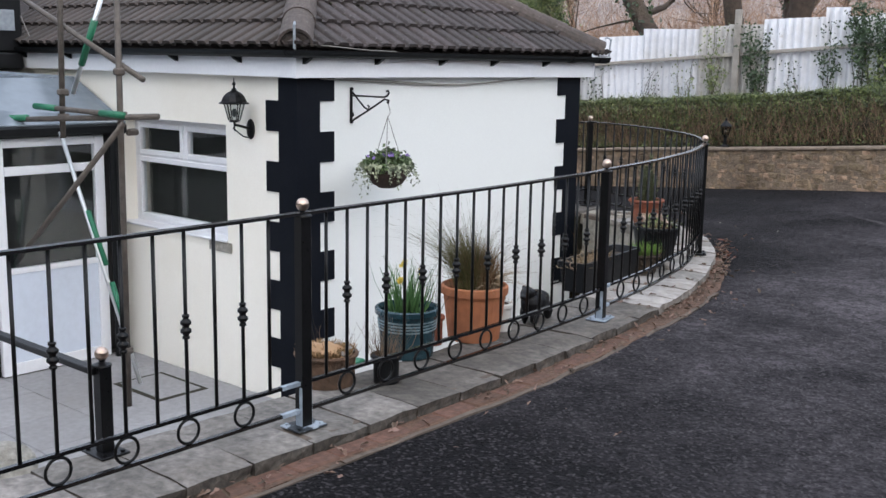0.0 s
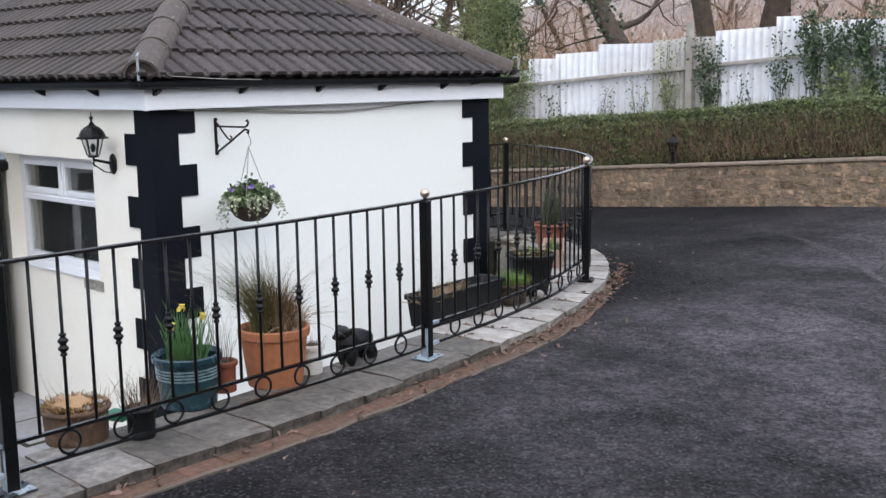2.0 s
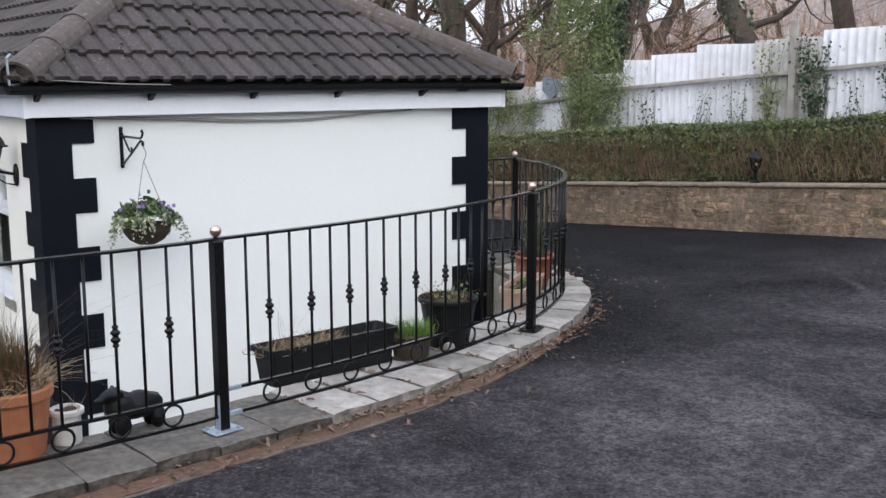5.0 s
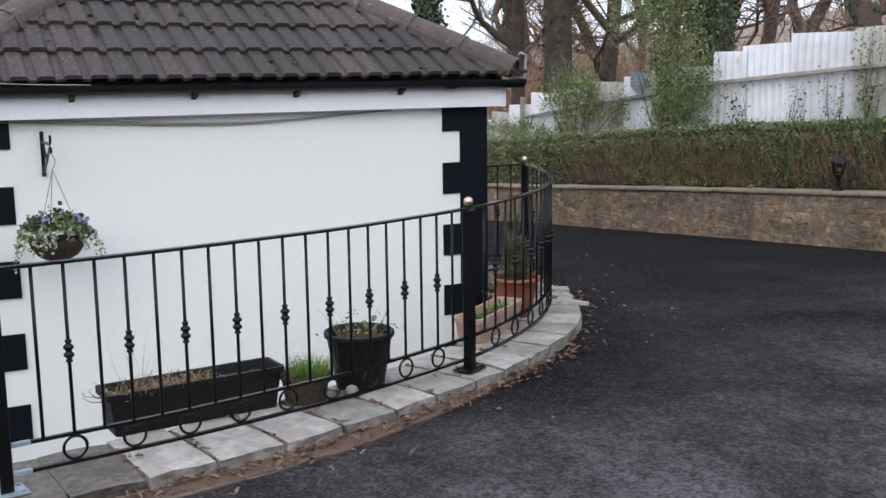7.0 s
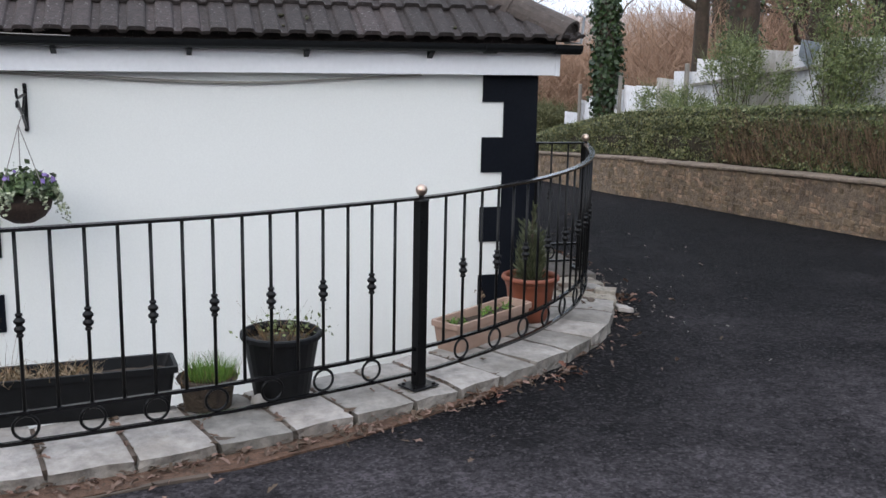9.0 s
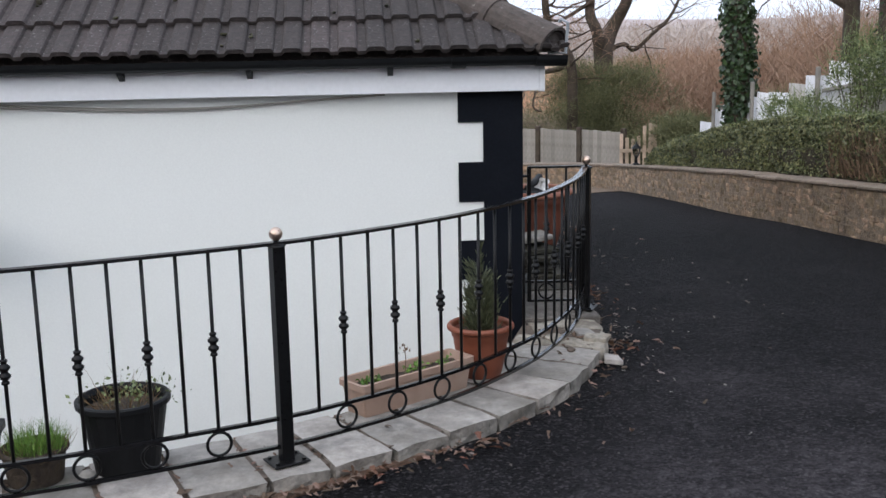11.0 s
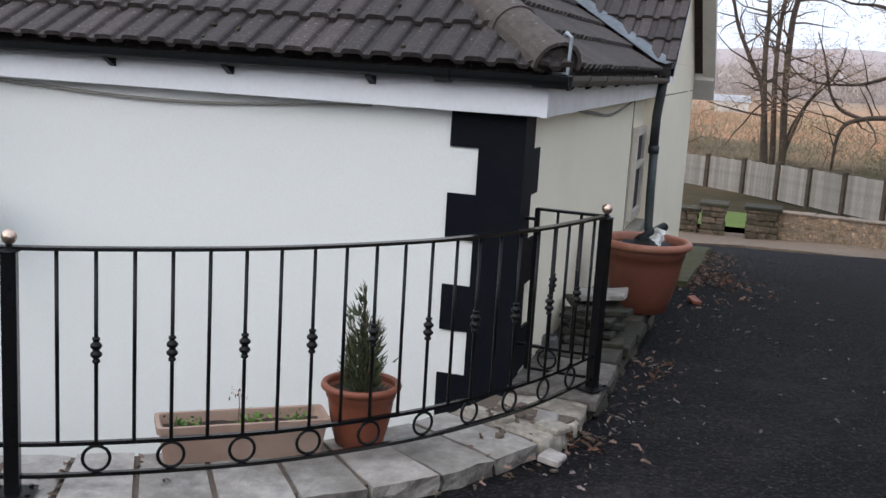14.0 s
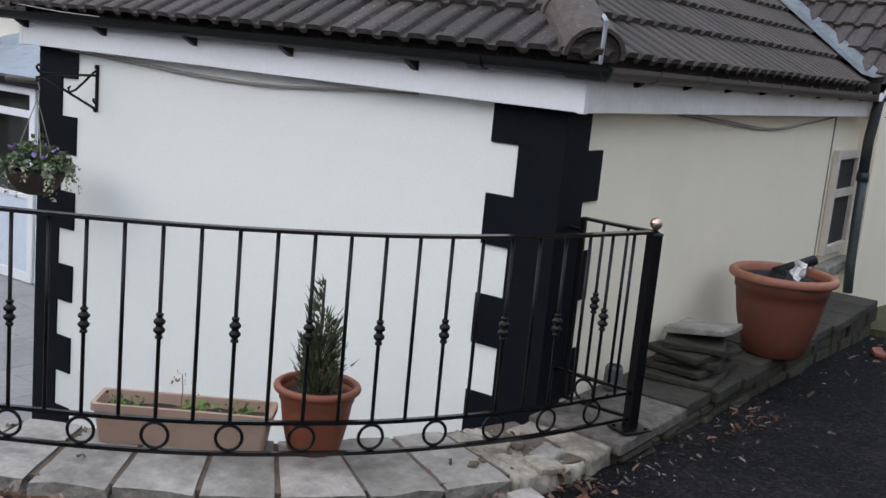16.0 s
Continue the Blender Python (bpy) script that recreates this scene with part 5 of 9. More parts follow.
# low railing by the patio steps
low = thing("low_railing", "low black iron railing at the head of the patio steps", "railing")
railing_post((-3.42, 2.03), 0, SLAB_TOP, 0.43, extra=", cut low")
part("top_rail", box(-5.4, 1.985, 0.40, -3.42, 2.025, 0.425, 0.003), M_IRON, low)
part("end_post", box(-5.45, 1.98, PATIO_Z, -5.40, 2.03, 0.41, 0.003), M_IRON, low)

# ---------------------------------------------------------------- kerb coping slabs and edging bricks


def slab_piece(line, s0, s1, inner, outer, z0, z1, seed, rough=0.003, k=3, m=5):
    """A riven slab with straight sides between two stations of the line, and a rough broken outer face."""
    rng = random.Random(seed)
    bm = bmesh.new()
    ends = []
    for q in (s0, s1):
        p, d = along(line, q)
        nrm = np.array([d[1], -d[0]])
        ends.append((p + nrm * inner, p + nrm * outer))
    grid = []
    for i in range(k + 1):
        a = ends[0][0] + (ends[1][0] - ends[0][0]) * i / k
        b = ends[0][1] + (ends[1][1] - ends[0][1]) * i / k
        row = []
        for j in range(m + 1):
            q = a + (b - a) * j / m
            dz = rng.uniform(-rough, rough)
            if j == m:
                q = q + (b - a) / np.linalg.norm(b - a) * rng.uniform(-0.004 - rough, 0.004)
                dz -= rng.uniform(0.003, 0.010)
            if i in (0, k):
                dz -= 0.003
            row.append(bm.verts.new((q[0], q[1], z1 + dz)))
        grid.append(row)
    for i in range(k):
        for j in range(m):
            bm.faces.new((grid[i][j], grid[i + 1][j], grid[i + 1][j + 1], grid[i][j + 1]))
    loop = [grid[i][0] for i in range(k + 1)] + [grid[k][j] for j in range(1, m + 1)] + [grid[i][m] for i in range(k - 1, -1, -1)] + [grid[0][j] for j in range(m - 1, 0, -1)]
    mid_, low_ = {}, {}
    for v in loop:
        w = 0.006 + rough
        mid_[v] = bm.verts.new((v.co.x + rng.uniform(-w, w), v.co.y + rng.uniform(-w, w), z0 + (z1 - z0) * rng.uniform(0.4, 0.62)))
        low_[v] = bm.verts.new((v.co.x + rng.uniform(-w, w), v.co.y + rng.uniform(-w, w), z0))
    for a, b in zip(loop, loop[1:] + loop[:1]):
        bm.faces.new((a, b, mid_[b], mid_[a])).material_index = 1
        bm.faces.new((mid_[a], mid_[b], low_[b], low_[a])).material_index = 1
    bm.faces.new([low_[v] for v in loop][::-1])
    bmesh.ops.recalc_face_normals(bm, faces=bm.faces)
    return bm


kerb = structure(part("kerb", strip_solid(offset(FENCE_LINE, 0.10), offset(FENCE_LINE, -0.35), 0.0425, 0.083), M_HAUNCH), "mortar bed under the slab coping", "kerb")
total = length(FENCE_LINE)
rng = random.Random(5)
PALE_FROM = 11.65                              # where the newer pale slabs begin
JOINTS = [PALE_FROM - 0.3 * k for k in range(37, 0, -1)] + [11.65, 11.953, 12.27, 12.58, 12.896, 13.184, 13.49, 13.742, 14.012, 14.283, 14.562, 14.818, 15.105, 15.385, 15.66]
for i, (s, e_) in enumerate(zip(JOINTS, JOINTS[1:])):
    old = s < PALE_FROM - 0.1
    dz = rng.uniform(-0.003, 0.004)
    gap = rng.uniform(0.002, 0.004) if old else rng.uniform(0.007, 0.012)
    ob = part("slab", slab_piece(FENCE_LINE, s + gap, e_ - gap, -0.36 + rng.uniform(-0.015, 0.015), 0.15 + rng.uniform(-0.006, 0.006), 0.008, SLAB_TOP + dz - (0 if not old else 0.002), 100 + i), (M_SLAB_MID if s < 9.2 else M_SLAB_OLD) if old else M_SLAB, kerb)
    ob.data.materials.append(M_SLABEDGE_OLD if old else M_SLABEDGE)

# ledge slabs
x = -5.81
i = 0
while x > -10.05:
    w = rng.uniform(0.30, 0.46)
    bm = box(x - w + 0.008, Y_R + 0.012, 0.0455, x, 9.235 + rng.uniform(-0.02, 0.03), LEDGE_Z + rng.uniform(-0.006, 0.003), 0.006)
    jitter(bm, 0.006, 5, i)
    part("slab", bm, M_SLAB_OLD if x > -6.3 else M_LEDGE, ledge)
    x -= w
    i += 1
# rough stones in the face of the ledge
for r_ in range(2):
    x = -5.83
    while x > -10.1:
        w = rng.uniform(0.12, 0.34)
        zb = drive_z(x - w / 2, 9.2) - 0.03
        h_ = (0.045 - zb) / 2
        bm = box(x - w + 0.012, 9.16, zb + r_ * h_ + 0.006, x, 9.225 + rng.uniform(-0.012, 0.016), zb + (r_ + 1) * h_ - 0.004, 0.012)
        jitter(bm, 0.014, 6, x)
        part("stone", bm, M_DARKSTONE, ledge)
        x -= w
# broken mortar and stones where the coping meets the ledge
broken = thing("broken_mortar", "crumbling pale mortar and loose stone at the end of the coping", "rubble")
end_s = JOINTS[-1]
part("bed", slab_piece(FENCE_LINE, end_s + 0.01, (end_s + total) / 2, -0.34, 0.16, -0.02, 0.088, 77, 0.007, 12, 16), M_RUBBLE, broken, "rough pale mortar bed", smooth=True)
part("bed", slab_piece(FENCE_LINE, (end_s + total) / 2 + 0.004, total - 0.01, -0.30, 0.13, -0.02, 0.078, 78, 0.008, 12, 16), M_RUBBLE, broken, "rough pale mortar bed", smooth=True)
bm = box(-5.805, 8.79, -0.03, -5.60, 9.19, 0.082)
bmesh.ops.subdivide_edges(bm, edges=bm.edges[:], cuts=7, use_grid_fill=True)
part("bed", jitter(jitter(bm, 0.014, 6), 0.005, 25), M_RUBBLE, broken, "rough pale mortar bed", smooth=True)
for k, (o_, ds, w_, dep, tz) in enumerate(((0.20, 0.02, 0.13, 0.10, 12), (0.10, 0.17, 0.12, 0.13, -8), (0.02, 0.26, 0.15, 0.10, 25), (-0.12, 0.12, 0.11, 0.09, 40))):
    q, d = along(FENCE_LINE, end_s + ds)
    bm = box(-w_ / 2, -dep / 2, 0, w_ / 2, dep / 2, 0.028, 0.005)
    bmesh.ops.subdivide_edges(bm, edges=bm.edges[:], cuts=2, use_grid_fill=True)
    ob = part("flat_stone", jitter(bm, 0.010, 9, k), M_SLAB if k % 2 == 0 else M_RUBBLE, broken, "loose flat piece of slab")
    ob.matrix_basis = pose(q[0] + d[1] * o_, q[1] - d[0] * o_, 0.012 if k == 0 else 0.082, 5 if k == 0 else 0, 4, math.degrees(math.atan2(d[1], d[0])) + tz)
for k in range(17):
    q, d = along(FENCE_LINE, rng.uniform(end_s - 0.1, total - 0.02))
    on_top = k < 12
    o = rng.uniform(-0.25, 0.10) if on_top else 0.18 + abs(rng.gauss(0, 0.07))
    x, y = q[0] + d[1] * o, q[1] - d[0] * o
    sz = rng.uniform(0.007, 0.022)
    bm = jitter(box(-sz, -sz * 0.8, -sz * 0.4, sz, sz * 0.8, sz * 0.4, sz * 0.2), sz * 0.5, 0.9 / sz, k)
    ob = part("crumb", bm, M_HAUNCH if k % 3 else M_DRYLEAF, broken)
    ob.matrix_basis = pose(x, y, (0.088 if on_top else drive_z(x, y)) + sz * 0.4, rng.uniform(-15, 15), rng.uniform(-15, 15), rng.uniform(0, 360))

EDGE_PART = FENCE_LINE[FENCE_LINE[:, 1] < 8.0]
EDGE_OUT = np.array([offset(EDGE_PART, 0.165)[k] + (offset(EDGE_PART, 0.275)[k] - offset(EDGE_PART, 0.165)[k]) * (1 - smoothstep(EDGE_PART[k, 1], 6.7, 8.0)) * (1 + 0.15 * noise.noise(Vector((k * 0.2, 0, 0)))) for k in range(len(EDGE_PART))])
edging = structure(part("edging", strip_solid(offset(EDGE_PART, 0.13), EDGE_OUT, -0.08, 0.035), M_DIRT), "dirt strip with worn red edging bricks beside the drive", "edging")
edge_line = offset(FENCE_LINE, 0.20)
s = 3.0
i = 0
while along(edge_line, s)[0][1] < 5.2:
    p, d = along(edge_line, s + 0.105)
    bm = box(-0.103, -0.05, 0, 0.103, 0.05, 0.05, 0.008)
    jitter(bm, 0.008, 8, i)
    ob = part("brick", bm, M_BRICK, edging)
    ob.matrix_basis = pose(p[0], p[1], drive_z(p[0], p[1]) - 0.037 + rng.uniform(-0.006, 0.003), rng.uniform(-2, 2), rng.uniform(-2, 2), math.degrees(math.atan2(d[1], d[0])) + rng.uniform(-2, 2))
    s += 0.211
    i += 1

HAUNCH = FENCE_LINE[FENCE_LINE[:, 1] < 6.5]
structure(part("kerb_haunch", jitter(strip_solid(offset(HAUNCH, 0.272), offset(HAUNCH, 0.296), -0.08, 0.036), 0.012, 4), M_HAUNCH), "thin muddy concrete haunch beside the edging", "kerb")

# ---------------------------------------------------------------- boundary wall


def stone_meshes(mat, count, seed):
    out = []
    for k in range(count):
        bm = box(-0.5, -0.5, -0.5, 0.5, 0.5, 0.5, 0.15)
        jitter(bm, 0.15, 1.9, seed + 3.1 * k)
        out.append(mesh_of(bm, "stone", mat))
    return out


def build_boundary_wall():
    core = strip_solid(offset(WALL_LINE, -0.004), offset(WALL_LINE, 0.30), 0, 1)
    for v in core.verts:
        z = cap_z(v.co.x)
        v.co.z = z - 0.055 if v.co.z > 0.5 else z - 0.75
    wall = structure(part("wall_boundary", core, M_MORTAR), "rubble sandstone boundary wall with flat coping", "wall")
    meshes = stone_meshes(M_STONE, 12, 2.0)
    rng_ = random.Random(11)
    total_ = length(WALL_LINE)
    singles = 0
    verts, faces = [], []
    s0 = 4.0
    z_steps = [0.0, 0.05, 0.115, 0.165, 0.235, 0.29, 0.35, 0.40, 0.465, 0.52, 0.575, 0.63]
    for c in range(11):
        s_ = s0 + rng_.uniform(0, 0.2)
        while s_ < total_ - 0.1:
            w = rng_.choice((0.05, 0.07, 0.09, 0.12, 0.15, 0.19)) * rng_.uniform(0.8, 1.2)
            p, d = along(WALL_LINE, s_ + w / 2)
            zt = cap_z(p[0]) - 0.055 - z_steps[c]
            zb = cap_z(p[0]) - 0.055 - z_steps[c + 1]
            h_ = zt - zb
            if rng_.random() < 0.36 and c < 10:
                h_ *= rng_.uniform(1.3, 1.9)
                zb = zt - h_
            tilt_ = rng_.uniform(-9, 9)
            wob = 0.022 * noise.noise(Vector((p[0] * 2.3, c * 3.1, 0)))
            zt, zb = zt + wob, zb + wob
            m = Matrix.Translation((p[0] + d[1] * 0.03, p[1] - d[0] * 0.03, (zt + zb) / 2)) @ pose(0, 0, 0, 0, 0, math.degrees(math.atan2(d[1], d[0]))) @ pose(0, 0, 0, 0, tilt_, 0) @ Matrix.Diagonal((w * 0.98, 0.080 * rng_.uniform(0.72, 1.08), h_ * 0.98, 1))
            me = rng_.choice(meshes)
            if -9.5 < p[0] < -4.0 and singles < 300:
                ob = new("stone", me)
                ob.parent = wall
                ob.matrix_basis = m
                singles += 1
            else:
                b0 = len(verts)
                verts += [tuple(m @ v.co) for v in me.vertices]
                faces += [tuple(b0 + i for i in q.vertices) for q in me.polygons]
            s_ += w
    me = bpy.data.meshes.new("far_stones")
    me.from_pydata(verts, [], faces)
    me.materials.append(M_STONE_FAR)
    ob = part("far_stones", me, None, wall)
    ob["kind"] = "stuff"
    s_ = 4.0
    k = 0
    while s_ < total_:
        w = rng_.uniform(0.4, 0.6)
        p, d = along(WALL_LINE, s_ + w / 2)
        bm = box(-w / 2 + 0.004, -0.155, -0.018, w / 2 - 0.004, 0.175, 0.018, 0.008)
        jitter(bm, 0.012, 5, k)
        ob = part("coping_stone", bm, M_COPING, wall)
        q = p + np.array([d[1], -d[0]]) * 0.145
        slope_ = math.degrees(math.atan2(cap_z(p[0] + d[0] * 0.2) - cap_z(p[0] - d[0] * 0.2), 0.4))
        ob.matrix_basis = pose(q[0], q[1], cap_z(p[0]) - 0.03 + rng_.uniform(-0.004, 0.004), 0, 0, math.degrees(math.atan2(d[1], d[0]))) @ pose(0, 0, 0, 0, -slope_, rng_.uniform(-1.5, 1.5))
        s_ += w
        k += 1


build_boundary_wall()

# ---------------------------------------------------------------- hedge and sheet fence
HEDGE_END = -17.0


def hedge_top(x):
    return cap_z(x) + 0.66 - float(np.interp(-x, [11.8, 13.6, 14.7, 16.0, 17.0], [0.0, 0.07, 0.14, 0.27, 0.44])) + 0.045 * noise.noise(Vector((x * 0.9, 0, 2))) + 0.02 * noise.noise(Vector((x * 3.1, 0, 7)))


def build_hedge():
    e = thing("hedge", "clipped green hedge with bare brown stems on the boundary wall", "hedge")
    x = np.arange(6.0, HEDGE_END, -0.25)
    bm = bmesh.new()
    rows = []
    for v in x:
        y0 = wall_y(v) + 0.36 + 0.03 * noise.noise(Vector((v, 3, 0)))
        t = hedge_top(v) - 0.06
        b = cap_z(v) - 0.1
        rows.append([bm.verts.new(p) for p in ((v, y0, b), (v, y0 - 0.05, b + 0.35), (v, y0 + 0.06, t - 0.05), (v, y0 + 0.14, t), (v, y0 + 0.75, t), (v, y0 + 0.85, b))])
    for a, c in zip(rows, rows[1:]):
        for k in range(5):
            bm.faces.new((a[k], a[k + 1], c[k + 1], c[k]))
    bm.faces.new(rows[0])
    bm.faces.new(rows[-1][::-1])
    bmesh.ops.recalc_face_normals(bm, faces=bm.faces)
    part("stems_core", bm, M_HEDGECORE, e, "dark solid core standing for shaded inner stems")
    rng = np.random.default_rng(3)
    n = 150000
    xs = 1.5 - (1.5 - HEDGE_END) * rng.random(n) ** 0.9
    kind = rng.random(n)
    pos, nor = np.zeros((n, 3)), np.zeros((n, 3))
    keep = np.ones(n, bool)
    for i in range(n):
        v = xs[i]
        y0 = wall_y(v) + 0.36
        t, b = hedge_top(v), cap_z(v)
        if kind[i] < 0.66:
            h = rng.random()
            z = b + (t - b) * h
            clump = noise.noise(Vector((v * 1.3, 1, z * 2.2))) + 0.5 * noise.noise(Vector((v * 4.5, 1, z * 6)))
            if clump + (h - 0.50) * 1.4 + 1.1 * smoothstep(-v, 5.0, 9.5) < rng.normal() * 0.25 - 0.55:
                keep[i] = False
            pos[i] = (v, y0 - 0.03 + 0.06 * (h > 0.85) + 0.05 * clump + rng.normal() * 0.025, z)
            nor[i] = (0, -1, 0.35)
        else:
            w = rng.random()
            pos[i] = (v, y0 + 0.02 + 0.8 * w, t - 0.02 + rng.normal() * 0.018 + 0.02 * noise.noise(Vector((v * 5, w * 5, 0))))
            nor[i] = (0, -0.2, 1)
        if v < HEDGE_END + 0.3:
            pos[i, 2] -= (HEDGE_END + 0.3 - v) * 0.4
    pos, nor = pos[keep], nor[keep]
    pale = rng.random(len(pos)) < np.interp(-pos[:, 0], [7.5, 12.5], [0.0, 0.85])
    part("foliage", leaf_mesh("foliage", pos[~pale], 0.0185, M_HEDGE, nor[~pale], 0.7, 0.62, 4), None, e)
    part("foliage", leaf_mesh("foliage", pos[pale], 0.0185, M_HEDGE_PALE, nor[pale], 0.7, 0.62, 5), None, e, "olive leaves coloured paler for the better-lit far end")
    # bare stems showing low on the face
    m = 11000
    v = 1.5 - 12.5 * rng.random(m) ** 1.4
    base = np.stack([v, [wall_y(q) + 0.32 + rng.normal() * 0.02 for q in v], [cap_z(q) + 0.42 * rng.random() ** 1.7 for q in v]], 1)
    tip = base + np.stack([rng.normal(size=m) * 0.06, -0.03 - 0.05 * rng.random(m), 0.12 + 0.16 * rng.random(m)], 1)
    part("twig_layer", blade_mesh("stems", base, tip, 0.0040, M_STEM, 0.15, 5, 2), None, e, "bare brown twigs")
    # wispy shoots above the cut
    m = 2600
    v = 1.5 - (1.5 - HEDGE_END) * rng.random(m)
    base = np.stack([v, [wall_y(q) + 0.4 + 0.7 * rng.random() for q in v], [hedge_top(q) - 0.03 for q in v]], 1)
    tip = base + np.stack([rng.normal(size=m) * 0.03, rng.normal(size=m) * 0.03, 0.05 + 0.09 * rng.random(m)], 1)
    part("shoot_fringe", blade_mesh("shoots", base, tip, 0.004, M_BUSH, 0.15, 6, 2), None, e, "fresh green shoots")


build_hedge()

SHEET_Y = 14.5
# right edge, left edge, top, brown
SHEETS = [(1.2, 0.3, 2.62, 0), (0.3, -0.6, 2.58, 0), (-0.6, -1.5, 2.5, 0), (-1.5, -2.4, 2.5, 0), (-2.4, -3.3, 2.42, 0), (-3.3, -4.2, 2.4, 0), (-4.2, -5.05, 2.26, 0), (-5.05, -5.43, 2.24, 0), (-5.43, -5.71, 2.35, 0), (-5.71, -6.58, 2.23, 0),
          (-6.58, -7.12, 2.13, 1), (-7.12, -7.61, 2.12, 1), (-7.61, -8.56, 2.07, 0), (-8.56, -9.31, 1.98, 0), (-9.31, -9.85, 1.89, 0), (-9.85, -10.6, 1.72, 0), (-10.6, -11.2, 1.66, 1), (-11.2, -11.75, 1.60, 0),
          (-11.75, -12.6, 1.50, 1), (-12.6, -13.65, 1.42, 1), (-13.65, -14.38, 1.32, 0), (-14.38, -15.1, 1.13, 0), (-15.1, -15.65, 0.97, 1), (-15.65, -16.5, 0.83, 0), (-16.5, -17.0, 0.78, 0), (-17.0, -17.4, 0.70, 0), (-17.4, -18.05, 0.60, 0), (-18.05, -18.5, 0.50, 0), (-18.5, -19.06, 0.38, 0), (-19.06, -19.8, 0.12, 0)]


def corrugated(x0, x1, z0, z1, top_slope):
    """A corrugated sheet with broad waves and real thickness."""
    w = x0 - x1
    k = max(8, int(w / 0.118 * 6))
    bm = bmesh.new()
    front, back = [], []
    for i in range(k + 1):
        x = x0 - w * i / k
        y = SHEET_Y + 0.036 * math.sin(i / 6 * math.tau)
        zt = z1 + top_slope * (x0 - x) * -0.03
        for lst, dy in ((front, 0.0), (back, 0.004)):
            lst.append((bm.verts.new((x, y + dy, z0)), bm.verts.new((x, y + dy, zt))))
    for lst in (front, back):
        for a, b in zip(lst, lst[1:]):
            bm.faces.new((a[0], b[0], b[1], a[1]))
    for a, b, c, d in zip(front, front[1:], back, back[1:]):
        bm.faces.new((a[1], b[1], d[1], c[1]))
    bmesh.ops.recalc_face_normals(bm, faces=bm.faces)
    return mesh_of(bm, "corrugated_sheet", None, True)


sheet_fence = thing("sheet_fence", "stepped fence of pale corrugated sheets on timber rails", "fence")
for k, (a, b, top, brown) in enumerate(SHEETS):
    me = corrugated(a + 0.02, b - 0.02, cap_z((a + b) / 2) + 0.0, top, 1 if k % 2 else -0.4)
    me.materials.append(M_SHEET_BROWN if brown else M_SHEET)
    ob = part("sheet", me, None, sheet_fence, "algae-stained sheet" if brown else "")
    ob.matrix_basis = Matrix.Translation((0, -0.008 * (k % 2), 0))
for a, b in ((1.2, -4.9), (-4.9, -9.9), (-9.9, -14.4)):
    za, zb = [np.interp(-q, [-1.2, 4.9, 9.8, 13.0, 14.4], [2.25, 1.87, 1.50, 1.12, 0.92]) for q in (a, b)]
    ln = math.hypot(a - b, za - zb)
    bm = box(-ln / 2, -0.03, -0.025, ln / 2, 0.03, 0.025, 0.006)
    ob = part("rail", bm, M_WOOD, sheet_fence, "weathered timber rail")
    ob.matrix_basis = pose((a + b) / 2, SHEET_Y - 0.065, (za + zb) / 2, 0, -math.degrees(math.atan2(za - zb, a - b)), 0)
for xp, ht in ((-6.96, 2.34), (-3.2, 2.3), (-10.9, 1.6), (-14.5, 1.25), (-16.95, 0.95), (-18.8, 0.7)):
    part("post", box(xp - 0.05, SHEET_Y - 0.13, cap_z(xp) - 0.1, xp + 0.05, SHEET_Y - 0.09, ht, 0.008), M_WOOD, sheet_fence, "weathered timber post")
# a bent-over torn corner of sheet
bm = bmesh.new()
q = [bm.verts.new(p) for p in ((-11.15, 14.46, 1.62), (-11.6, 14.46, 1.66), (-11.55, 14.40, 1.45), (-11.3, 14.38, 1.30))]
bm.faces.new(q)
bmesh.ops.solidify(bm, geom=bm.faces[:], thickness=0.004)
part("torn_flap", bm, M_LEAD, sheet_fence, "torn folded sheet corner")


